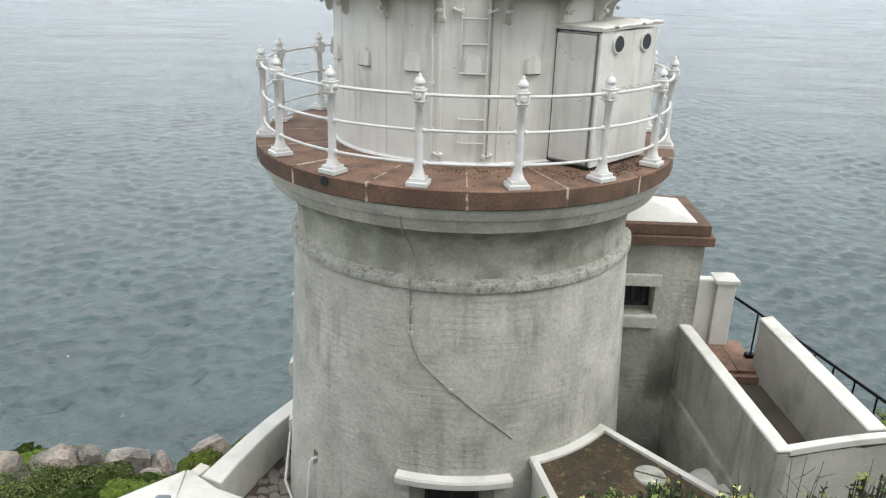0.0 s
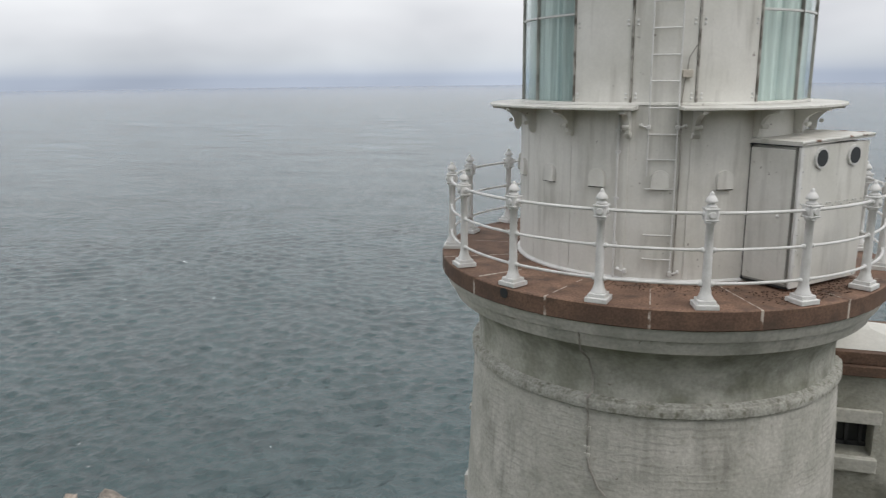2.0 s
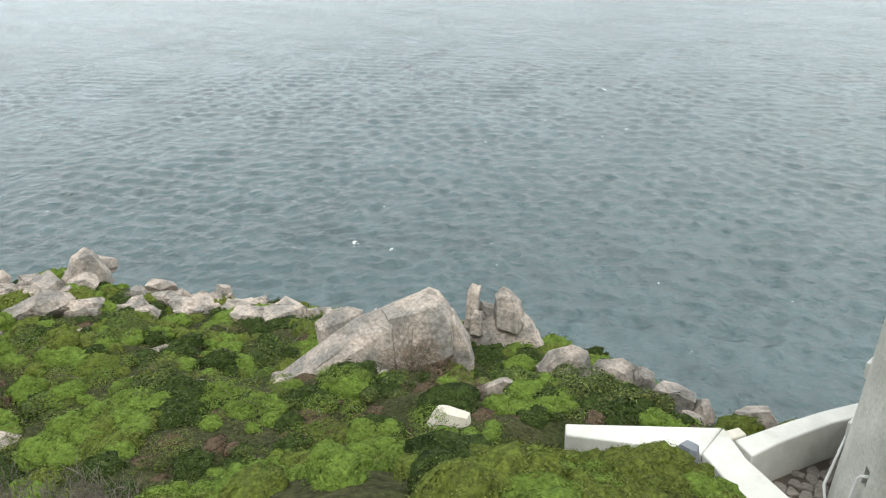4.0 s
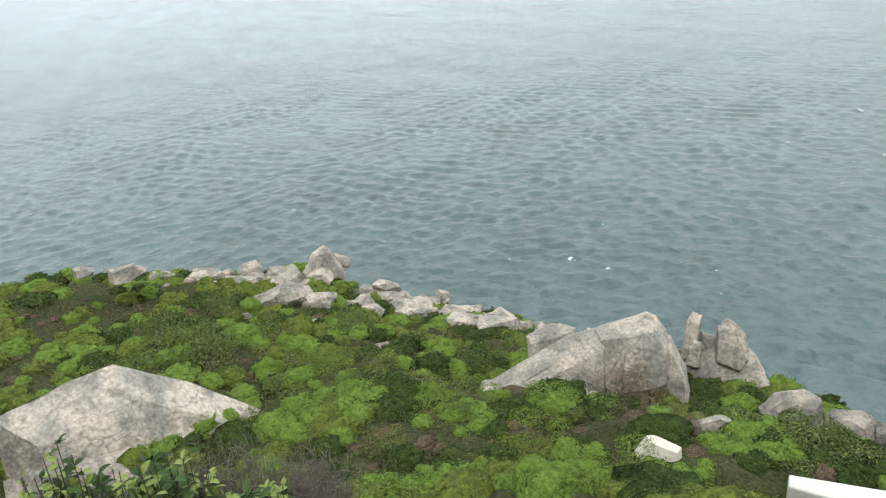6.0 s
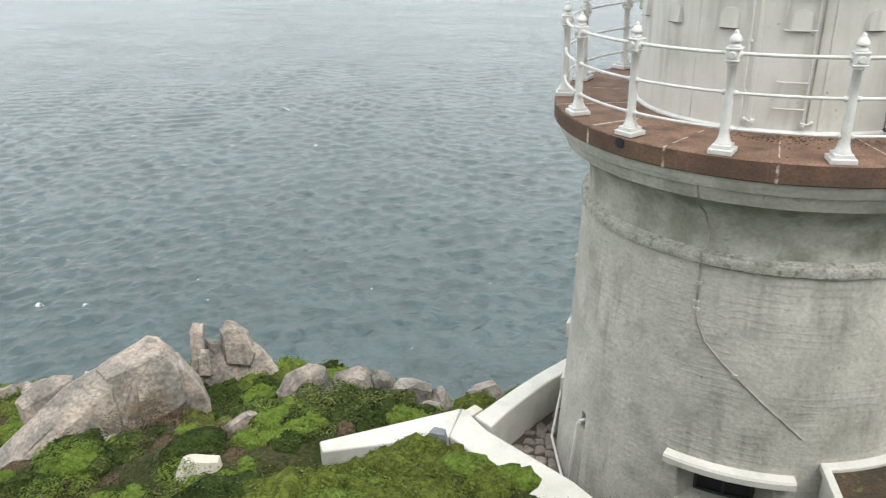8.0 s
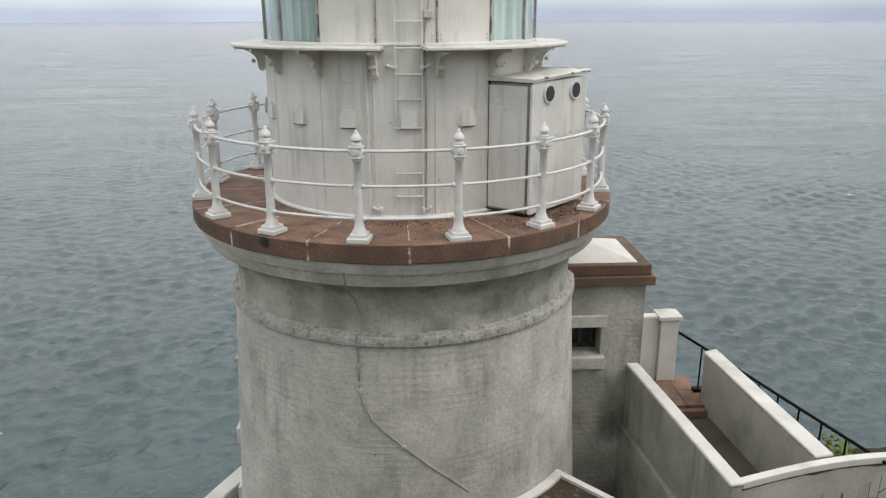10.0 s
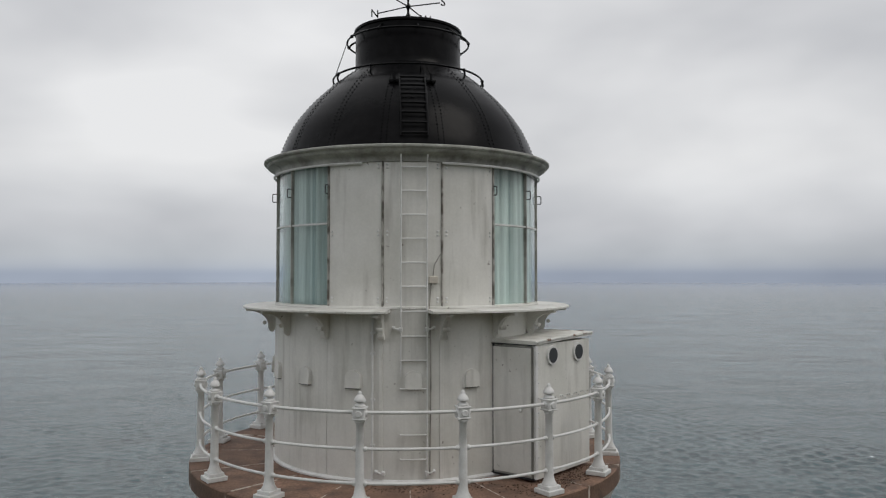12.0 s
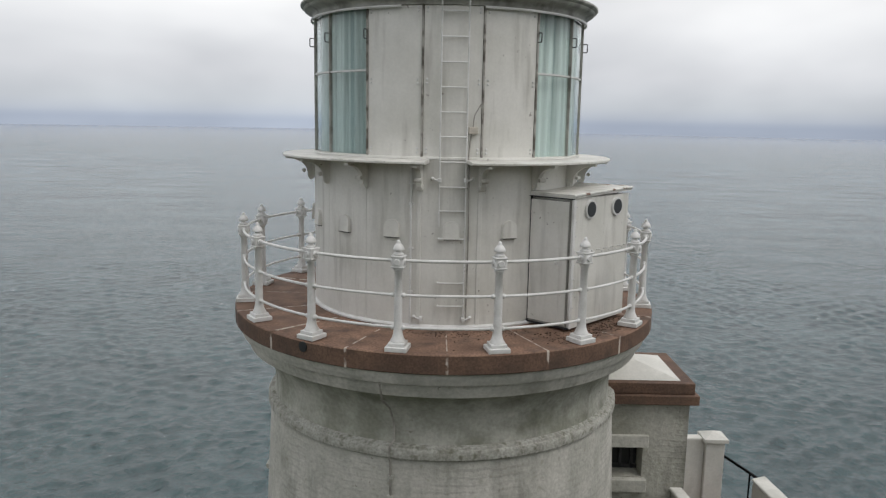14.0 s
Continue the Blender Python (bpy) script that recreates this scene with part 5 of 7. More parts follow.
bm = bmesh.new()
tube(bm, [(4.68, 0.98, -2.86), (4.98, 0.46, -2.95), (5.22, -0.38, -2.95), (5.54, -1.55, -2.95), (5.75, -2.3, -2.95), (6.4, -4.6, -2.95)], 0.024, 8)
hp("top_rail", bm)
for x, y, z in ((4.99, 0.44, -3.86), (5.36, -0.9, -4.6), (5.46, -1.3, -4.6), (5.57, -1.7, -4.6), (5.68, -2.1, -4.6), (5.8, -2.5, -4.6), (5.93, -2.95, -4.6)):
    bm = bmesh.new()
    tube(bm, [(x, y, z), (x, y, -2.95)], 0.014, 6)
    hp("baluster", bm)
bm = bmesh.new()
block(bm, (0.2, 0.12, 0.07), pose(5.0, 0.44, -3.75), 0.01)
hp("foot_plate", bm)
# yard walls
free_wall("wall_yard_left", [(-4.2, -1.25), (-5.98, -2.9), (-5.8, -3.12), (-4.4, -2.2), (-4.1, -2.05)], -6.6, -5.25, "white yard wall with broad flat top")
free_wall("wall_yard_front", [(-4.18, -1.27), (-4.09, -2.05), (-2.75, -2.75), (-1.5, -3.2), (-1.2, -2.85), (-2.0, -2.35), (-3.58, -1.7)], -6.6, -5.22, "white yard wall with broad flat top")
arc = [(-3.95, -1.33), (-3.78, -0.85), (-3.58, -0.3), (-3.34, 0.3), (-3.05, 0.9), (-2.7, 1.55), (-2.25, 2.15), (-1.65, 2.7), (-0.9, 3.08), (0.0, 3.25), (0.9, 3.2), (2.0, 2.6)]
inn = [(-3.58, -1.5), (-3.46, -1.0), (-3.3, -0.5), (-3.09, 0.1), (-2.83, 0.65), (-2.5, 1.3), (-2.08, 1.9), (-1.5, 2.42), (-0.8, 2.8), (0.0, 2.97), (0.9, 2.93), (1.9, 2.4)]
free_wall("wall_yard_curved", arc + inn[::-1], -6.6, -5.3, "white curved parapet wall round the tower foot")
bm = bmesh.new()
block(bm, (0.34, 0.2, 1.0), pose(-4.08, -1.1, -5.88, 0, 0, 66), 0.02)
tagged(link("wall_stub", bm, M_PALE), "cream stone end of the yard wall", "wall", kind="structure")
# crazy paving
bm = bmesh.new()
prism(bm, inn + [(0.0, 0.0), (-0.6, -2.6), (-1.25, -2.85), (-2.02, -2.36)], PAVE_Z - 0.3, PAVE_Z - 0.035)
pave = tagged(link("pavement", bm, M_CONC), "rough crazy paving round the tower foot", "paving", kind="structure")
rnd = random.Random(4)
EDGE = [(-1.3, -2.8), (-2.0, -2.4)] + inn[:9]
INN_A = sorted(math.degrees(math.atan2(x, -y)) for x, y in EDGE)
INN_R = [r for _, r in sorted((math.degrees(math.atan2(x, -y)), math.hypot(x, y)) for x, y in EDGE)]
for row in range(7):
    r0 = 2.80 + row * 0.185
    n = int(2.3 * r0 / 0.22)
    for i in range(n):
        a0 = -150 + 132 * i / n + row * 3.7
        a1 = a0 + 132 / n
        pts = []
        for aa, rr in ((a0, r0), ((a0 + a1) / 2, r0 - 0.03), (a1, r0), (a1, r0 + 0.185), ((a0 + a1) / 2 + 1, r0 + 0.21), (a0, r0 + 0.185)):
            p = polar(rr + rnd.uniform(-0.04, 0.04), aa + rnd.uniform(-1.1, 1.1))
            pts.append(p)
        c = sum(pts, Vector()) / len(pts)
        far = np.interp(math.degrees(math.atan2(c.x, -c.y)), INN_A, INN_R)
        if c.length > far - 0.1:
            continue
        bm = bmesh.new()
        lift = rnd.uniform(-0.01, 0.02)
        for k, zz in ((0.86, -0.03), (0.82, lift), (0.62, lift + 0.014)):
            for i2 in range(6):
                p, q = pts[i2], pts[(i2 + 1) % 6]
                for w in (0.2, 0.8):
                    v = c + (p.lerp(q, w) - c) * k
                    bm.verts.new((v.x, v.y, PAVE_Z + zz))
        bm.verts.ensure_lookup_table()
        for j in range(2):
            for i2 in range(12):
                bm.faces.new([bm.verts[n] for n in (j * 12 + i2, j * 12 + (i2 + 1) % 12, j * 12 + 12 + (i2 + 1) % 12, j * 12 + 12 + i2)])
        bm.faces.new([bm.verts[24 + n] for n in range(12)])
        bmesh.ops.recalc_face_normals(bm, faces=bm.faces)
        part("paving_stone", bm, M_PAVE, pave)

# ---- outbuilding with flat mossy roof ----
hut = tagged(empty("flat_roofed_hut", (2.2, -2.4, PAVE_Z)), "low white outbuilding with mossy flat roof against the tower", "building")


def hu(name, bm, mat, label=""):
    ob = part(name, bm, mat, hut, label)
    ob.matrix_parent_inverse = Matrix.Translation((-2.2, 2.4, UP))
    return ob


edge = [polar(2.69, a) for a in np.linspace(24, 53, 8)]
plan = [(1.45, -3.9)] + [(3.75, -3.4)] + [tuple(p[:2]) for p in reversed(edge)]
bm = bmesh.new()
prism(bm, plan, -6.1, -3.99)
hu("hut_wall", bm, M_WHITEWALL)
bm = bmesh.new()
prism(bm, [tuple(Vector((2.35, -2.75)) + (Vector(p) - Vector((2.35, -2.75))) * 0.93) for p in plan], -4.0, -3.945)
hu("hut_roof", bm, M_MOSS, "brown mossy flat roof")


def kerb(points, w):
    bm = bmesh.new()
    for p, q in zip(points, points[1:]):
        p, q = Vector(p), Vector(q)
        d = q - p
        block(bm, (d.length + 0.08, w, 0.103), Matrix.Translation(((p.x + q.x) / 2, (p.y + q.y) / 2, -3.945)) @ Matrix.Rotation(math.atan2(d.y, d.x), 4, "Z"), 0.01)
    return bm


bm = bmesh.new()
lathe(bm, [(2.64, -4.0), (2.78, -4.0), (2.78, -3.905), (2.765, -3.89), (2.64, -3.89)], 23.5, 53.5, 16, True)
bmesh.ops.recalc_face_normals(bm, faces=bm.faces)
hu("roof_kerb", bm, M_WHITEWALL)
hu("roof_kerb", kerb([tuple(edge[-1][:2]), (3.75, -3.4)], 0.10), M_WHITEWALL)
hu("roof_kerb", kerb([(1.10, -2.46), (1.45, -3.9)], 0.10), M_WHITEWALL)
bm = bmesh.new()
bmesh.ops.create_cone(bm, cap_ends=True, segments=36, radius1=0.215, radius2=0.205, depth=0.03, matrix=pose(2.62, -2.69, -3.93))
lid = hu("access_cover", bm, M_GUTTER, "pale grey round access cover")
bm = bmesh.new()
block(bm, (0.40, 0.02, 0.012), pose(2.62, -2.69, -3.911, 0, 0, -20))
part("cover_seam", bm, M_CONC, lid)
# rounded white buttresses below the ramp wall
for x, y, r, h in ((3.62, -2.25, 0.42, -4.25), (3.95, -2.75, 0.5, -4.05)):
    bm = bmesh.new()
    turned(bm, [(r * 1.15, -6.1), (r, h - 0.5), (r * 0.93, h - 0.22), (r * 0.7, h - 0.06), (r * 0.35, h), (0.0, h + 0.01)], Matrix.Translation((x, y, 0)), 24)
    tagged(link("buttress", bm, M_WHITEWALL), "rounded white rendered buttress below the ramp", "buttress", kind="structure")

# ---- granite outcrops and loose stones ----
def hull(points):
    bm = bmesh.new()
    for p in points:
        bm.verts.new(p)
    got = bmesh.ops.convex_hull(bm, input=bm.verts)
    bmesh.ops.delete(bm, geom=list({g for g in got["geom_interior"] + got["geom_unused"] if isinstance(g, bmesh.types.BMVert)}), context="VERTS")
    bmesh.ops.triangulate(bm, faces=bm.faces)
    return bm


ROCK_LABELS = ("weathered pale granite boulder on the grassy slope", "angular grey-pink granite block above the sea")


def chipped(points, rnd, chips, bite):
    """A hull with flat breaks where pieces have split off."""
    bm = hull(points)
    for _ in range(chips):
        n = Vector((rnd.gauss(0, 1), rnd.gauss(0, 1) - 0.3, rnd.gauss(0.2, 0.8))).normalized()
        reach = [v.co.dot(n) for v in bm.verts]
        cut = max(reach) - (max(reach) - min(reach)) * rnd.uniform(0.03, bite)
        bmesh.ops.bisect_plane(bm, geom=list(bm.verts) + list(bm.edges) + list(bm.faces), plane_co=n * cut, plane_no=n, clear_outer=True)
        rest = [v.co.copy() for v in bm.verts]
        bm.free()
        bm = hull(rest)
    return bm


def wedge(outline, depth, seed, grain=0.06, lean=0.12, chips=6, bite=0.16):
    """A split stone: its face has the given outline (across, up); it runs back by depth, with broken facets."""
    rnd = random.Random(seed * 11 + 3)
    cx = sum(p[0] for p in outline) / len(outline)
    cz = sum(p[1] for p in outline) / len(outline)
    pts = []
    for x, z in outline:
        for y, k, drop in ((-0.5, 0.80, 0.0), (-0.12, 1.0, 0.0), (0.5, 0.82, 0.27 * depth)):
            g = k * rnd.uniform(0.94, 1.03)
            pts.append(Vector((cx + (x - cx) * g, depth * y * rnd.uniform(0.8, 1.1) + lean * (z - cz), cz + (z - cz) * g - drop)))
    bm = chipped(pts, rnd, chips, bite)
    bmesh.ops.subdivide_edges(bm, edges=[e for e in bm.edges if e.calc_length() > 0.08], cuts=3, use_grid_fill=True)
    bmesh.ops.triangulate(bm, faces=bm.faces)
    off = Vector((seed * 3.7 % 50, seed * 1.9 % 40, seed * 0.7 % 30))
    mid = Vector((cx, 0, cz))
    for v in bm.verts:
        n = noise.fractal(v.co * 2.6 + off, 0.8, 2.1, 6)
        c = abs(noise.noise(v.co * 1.3 + off * 1.3))
        v.co += (v.co - mid).normalized() * grain * (0.55 * n - 12 * max(0.0, 0.06 - c))
    return bm


def boulder(at, half, turn, seed, mat=None, label=""):
    """A weathered boulder, rounded or split, half sunk in the slope."""
    rnd = random.Random(seed * 13 + 5)
    n = rnd.randint(5, 7)
    half = (half[0], half[1], half[2] * 0.95)
    outline = []
    for i in range(n):
        a = 2 * math.pi * (i + rnd.uniform(-0.3, 0.3)) / n
        k = rnd.uniform(0.72, 1.15)
        c, d = math.cos(a), math.sin(a)
        outline.append((half[0] * k * math.copysign(abs(c) ** 0.7, c), half[2] * k * math.copysign(abs(d) ** 0.8, d)))
    bm = wedge(outline, half[1] * 2, seed, 0.16 * min(half), rnd.uniform(0.0, 0.4), 7, 0.22)
    ob = tagged(link("boulder", bm, mat or M_ROCK, smooth=True, crease=20), label or ROCK_LABELS[half[2] > half[0] * 0.8], "rock", "granite boulders")
    ob.matrix_world = Matrix.Translation(at) @ pose(0, 0, 0, 0, rnd.uniform(-12, 12), turn)
    return ob


def stone(name, at, turn, outline, depth, seed, mat, label, grain=0.06):
    ob = tagged(link(name, wedge(outline, depth, seed, grain, chips=4, bite=0.10), mat, smooth=True, crease=20), label, "rock", "granite boulders")
    ob.matrix_world = Matrix.Translation(at) @ pose(0, 0, 0, 0, 0, turn)
    return ob


def outcrop(at, turn, label, pieces):
    """An outcrop of fractured blocks: (outline, back from the face, depth, seed)."""
    root = tagged(empty("rock_outcrop", at, turn), label, "rock", "granite outcrops")
    for outline, back, depth, seed in pieces:
        ob = part("split_block", wedge(outline, depth, seed, 0.05, 0.30, 7, 0.07), M_ROCK, root, smooth=True, crease=20)
        ob.matrix_local = Matrix.Translation((0, back, 0))
    return root


outcrop((-12.2, -1.7, -7.95), 53, "great tilted granite slab split along its ridge", (
    (((-2.75, 0.35), (-2.2, 0.66), (-1.5, 1.05), (-0.7, 1.62), (0.0, 1.86), (0.5, 1.9), (0.5, 0.5), (-0.4, 0.1), (-1.4, -0.1), (-2.7, -0.1)), 0.1, 1.9, 3),
    (((-0.1, 1.84), (0.6, 2.02), (1.06, 2.22), (1.36, 2.15), (1.62, 1.72), (1.6, 0.9), (0.9, 0.7), (0.1, 0.6)), 0.25, 1.9, 6),
    (((1.2, 1.9), (1.62, 1.70), (1.93, 1.05), (2.06, 0.56), (1.98, -0.1), (1.45, -0.2), (1.0, 0.7)), 0.1, 1.6, 9),
    (((0.0, 1.0), (1.5, 1.0), (1.5, -0.5), (-0.4, -0.5)), 0.7, 1.2, 10),
    (((-1.75, 1.15), (-1.4, 1.30), (-0.9, 1.45), (-0.5, 1.35), (-0.7, 0.5), (-1.6, 0.4)), 1.0, 0.9, 12),
    (((-1.35, 0.75), (-0.95, 1.10), (-0.35, 1.35), (-0.1, 0.95), (-0.3, 0.15), (-1.25, 0.0)), -0.42, 0.9, 16),
    (((0.15, 1.25), (0.45, 1.72), (0.95, 1.95), (1.15, 1.45), (0.85, 0.75), (0.3, 0.65)), -0.28, 0.9, 17),
    (((1.3, 0.95), (1.75, 0.85), (1.9, 0.35), (1.6, -0.15), (1.1, 0.0)), -0.45, 0.8, 18)))
stone("boulder", (-12.25, -1.75, -7.95), 53, ((-2.85, 0.0), (-2.6, 0.42), (-2.2, 0.42), (-2.35, -0.1)), 0.7, 13, M_ROCK, "pale pointed granite toe of the great slab")
outcrop((-11.75, 1.75, -8.45), 43, "standing granite stones on a cracked base block", (
    (((-1.05, 0.55), (-0.7, 0.85), (0.25, 0.9), (0.75, 0.6), (1.1, -0.2), (1.0, -0.8), (-0.3, -0.8), (-1.0, -0.3)), 0.1, 1.3, 21),
    (((-0.8, 0.25), (-0.2, 0.1), (0.55, -0.2), (0.5, -0.7), (-0.6, -0.7)), -0.7, 0.6, 22),
    (((-1.02, 0.5), (-0.92, 1.55), (-0.78, 1.75), (-0.55, 1.7), (-0.6, 1.25), (-0.65, 0.5)), 0.2, 0.5, 23),
    (((-0.85, 0.6), (-0.82, 1.1), (-0.7, 1.3), (-0.5, 1.25), (-0.5, 0.6)), -0.25, 0.4, 24),
    (((-0.22, 0.6), (-0.22, 1.55), (-0.05, 1.72), (0.2, 1.65), (0.5, 1.35), (0.62, 0.85), (0.45, 0.5)), 0.15, 0.8, 25),
    (((-0.6, 1.2), (0.2, 1.0), (0.2, 0.5), (-0.65, 0.5)), 0.35, 0.5, 26),
    (((0.5, 0.95), (0.8, 0.65), (1.1, 0.1), (1.25, -0.6), (0.4, -0.6)), 0.3, 1.1, 27)))
stone("leaning_stone", (-8.69, -2.24, -6.47), 45, ((-0.5, 0.02), (-0.2, 0.12), (0.65, 0.52), (0.77, 0.42), (0.72, 0.2), (0.1, -0.25)), 0.3, 31, M_ROCK, "pale leaning stone slab in the scrub")
stone("white_stone", (-7.66, -4.01, -5.58), 48, ((-0.27, 0.05), (-0.08, 0.40), (0.08, 0.36), (0.46, 0.24), (0.50, -0.05), (0.3, -0.15), (-0.18, -0.1)), 0.4, 61, M_PALE, "white-painted broken stone block on the slope", 0.015)
outcrop((-13.45, -11.3, -7.95), 96, "broad bare granite dome among the bushes", (
    (((-2.5, 2.6), (-0.1, 2.75), (1.2, 1.95), (2.45, 0.95), (3.6, -0.05), (3.0, -1.6), (-2.5, -1.6)), 1.3, 2.6, 41),
    (((-2.5, 1.8), (-0.1, 1.7), (1.6, 0.7), (2.9, -0.2), (2.4, -1.6), (-2.5, -1.6)), 0.1, 1.6, 42)))
stone("boulder", (-8.9, 0.9, -7.59), 37, ((-0.72, 0.3), (-0.5, 0.66), (0.05, 0.88), (0.45, 0.72), (0.55, 0.0), (0.0, -0.4), (-0.65, -0.3)), 1.0, 251, M_ROCK, ROCK_LABELS[0])
stone("boulder", (-7.85, 1.62, -7.9), 32, ((-1.0, 0.4), (-0.6, 0.86), (-0.1, 0.95), (0.25, 0.8), (0.3, 0.0), (-0.2, -0.4), (-0.95, -0.3)), 0.9, 252, M_ROCK, ROCK_LABELS[0])
stone("boulder", (-7.8, 1.66, -7.9), 32, ((0.1, 0.8), (0.35, 0.78), (0.55, 0.66), (0.65, 0.05), (0.5, -0.4), (0.05, -0.4)), 0.7, 253, M_ROCK, ROCK_LABELS[1])
boulder((-4.12, -2.42, -5.02), (0.22, 0.16, 0.2), 30, 64, M_BLUESTONE, "blue-grey rounded stone by the yard wall")
boulder((-16.64, -5.0, -7.72), (0.22, 0.16, 0.18), 70, 62, M_ORANGE, "rust-orange stone on the grass")
boulder((-15.95, -4.5, -7.76), (0.26, 0.18, 0.12), 70, 63, M_ORANGE, "rust-orange stone on the grass")
boulder((-6.87, 1.90, -7.68), (0.58, 0.44, 0.46), 30, 28)
boulder((-6.14, 2.01, -7.62), (0.38, 0.30, 0.32), 30, 29)
boulder((-5.08, 2.29, -7.50), (0.51, 0.39, 0.43), 30, 30)
boulder((-5.66, 0.59, -6.86), (0.24, 0.18, 0.18), 30, 31)
boulder((-17.1, -5.2, -7.75), (0.42, 0.2, 0.16), 70, 65)
stone("boulder", (-25.92, -4.18, -9.0), 75, ((-0.8, -0.5), (-0.85, 0.05), (-0.3, 0.85), (0.05, 1.02), (0.35, 0.85), (0.75, -0.1), (0.8, -0.5)), 0.9, 1, M_ROCK, "tall peaked granite block on the cliff edge")
boulder((-23.74, -6.57, -8.53), (0.87, 0.74, 0.66), 79, 2)
boulder((-26.45, -7.36, -8.77), (1.01, 0.81, 0.44), 82, 3)
boulder((-26.53, -5.49, -8.97), (0.73, 0.62, 0.37), 78, 4)
boulder((-25.37, -4.63, -9.06), (0.71, 0.57, 0.41), 76, 5)
boulder((-23.00, -5.25, -8.68), (0.72, 0.61, 0.59), 76, 6)
boulder((-23.73, -3.37, -9.32), (0.43, 0.35, 0.52), 72, 7)
boulder((-22.23, -4.10, -8.94), (0.59, 0.50, 0.56), 73, 8)
boulder((-22.56, -2.50, -9.64), (1.05, 0.84, 0.49), 69, 9)
boulder((-22.14, -1.06, -9.46), (0.30, 0.25, 0.29), 66, 10)
boulder((-22.04, -1.09, -9.76), (0.38, 0.32, 0.27), 66, 101)
boulder((-20.40, -1.43, -9.55), (0.56, 0.45, 0.21), 65, 11)
boulder((-21.20, -0.32, -9.89), (0.48, 0.41, 0.29), 63, 12)
boulder((-18.35, -0.75, -9.11), (0.93, 0.79, 0.52), 61, 13)
boulder((-15.77, -1.09, -8.75), (0.47, 0.40, 0.45), 58, 14)
boulder((-17.11, 0.86, -9.59), (0.75, 0.64, 0.48), 55, 15)
boulder((-15.09, 0.31, -8.85), (0.3, 0.25, 0.5), 53, 16)
boulder((-19.08, -6.05, -7.83), (0.47, 0.38, 0.18), 75, 33)
boulder((-20.23, -6.18, -8.15), (0.31, 0.25, 0.13), 77, 34)
boulder((-13.97, -5.55, -7.10), (0.18, 0.15, 0.11), 69, 36)
boulder((-11.12, -5.43, -6.48), (0.24, 0.19, 0.07), 64, 37)
boulder((-14.69, -8.36, -7.10), (0.26, 0.21, 0.11), 80, 38)
boulder((-25.40, -8.78, -8.62), (0.54, 0.43, 0.18), 85, 39)
boulder((-22.90, -7.84, -8.60), (0.30, 0.24, 0.16), 82, 40)
boulder((-10.25, -2.78, -6.54), (0.20, 0.17, 0.13), 52, 41)
boulder((-10.76, -1.75, -7.21), (0.20, 0.17, 0.16), 49, 42)
boulder((-11.21, -2.57, -6.94), (0.22, 0.18, 0.11), 53, 43)
boulder((-9.51, -2.44, -6.50), (0.16, 0.13, 0.11), 48, 44)
boulder((-9.69, -3.47, -6.24), (0.13, 0.11, 0.14), 52, 45)
boulder((-11.35, -3.66, -6.68), (0.19, 0.15, 0.09), 57, 46)
boulder((-25.40, -10.96, -7.08), (0.76, 0.61, 0.37), 90, 47)
boulder((-25.39, -12.22, -6.73), (0.42, 0.34, 0.24), 93, 48)
boulder((-15.42, -6.50, -7.26), (0.22, 0.19, 0.14), 74, 49)
boulder((-12.45, -3.69, -7.04), (0.27, 0.22, 0.08), 60, 50)

# lower blocks packed between the boulders of the ridge
rnd = random.Random(78)
for i, (x, y, z, k) in enumerate(((-25.9, -4.2, -9.1, 0.5), (-23.7, -6.6, -8.6, 0.6), (-26.3, -6.6, -8.9, 0.6), (-24.6, -5.3, -8.9, 0.6), (-23.0, -5.2, -8.8, 0.5), (-22.2, -4.1, -9.1, 0.5), (-23.1, -3.0, -9.6, 0.6), (-22.4, -2.2, -9.8, 0.7), (-21.5, -1.8, -9.8, 0.6), (-20.9, -0.9, -9.9, 0.5), (-19.6, -0.9, -9.6, 0.6), (-18.6, -0.2, -9.5, 0.7), (-17.6, 0.3, -9.6, 0.7), (-16.6, 0.2, -9.2, 0.6), (-15.8, -0.3, -8.8, 0.6), (-15.0, 0.2, -8.8, 0.5), (-14.3, 0.4, -8.7, 0.5))):
    for j in range(3):
        g = k * rnd.uniform(0.6, 1.15)
        boulder((x + rnd.uniform(-0.7, 0.7), y + rnd.uniform(-0.6, 0.6), z + rnd.uniform(-0.15, 0.25)), (g * rnd.uniform(0.9, 1.5), g, g * rnd.uniform(0.6, 1.0)), rnd.uniform(20, 110), 900 + i * 3 + j)

# loose blocks strewn along the cliff edge
rnd = random.Random(77)
for i in range(120):
    az = rnd.uniform(46, 88)
    r = float(np.interp(az, RIDGE_AZ, RIDGE_R)) - rnd.uniform(-0.4, 2.6) * rnd.uniform(0.3, 1)
    x, y = EYE[0] - r * math.sin(radians(az)), EYE[1] + r * math.cos(radians(az))
    k = rnd.choice((0.12, 0.15, 0.18, 0.22, 0.28, 0.36, 0.48))
    boulder((x, y, float(ground_z(x, y)) + float(canopy(x, y)) * 0.5 + k * 0.3), (k * rnd.uniform(0.9, 1.5), k, k * rnd.uniform(0.6, 0.9)), rnd.uniform(0, 180), 700 + i)


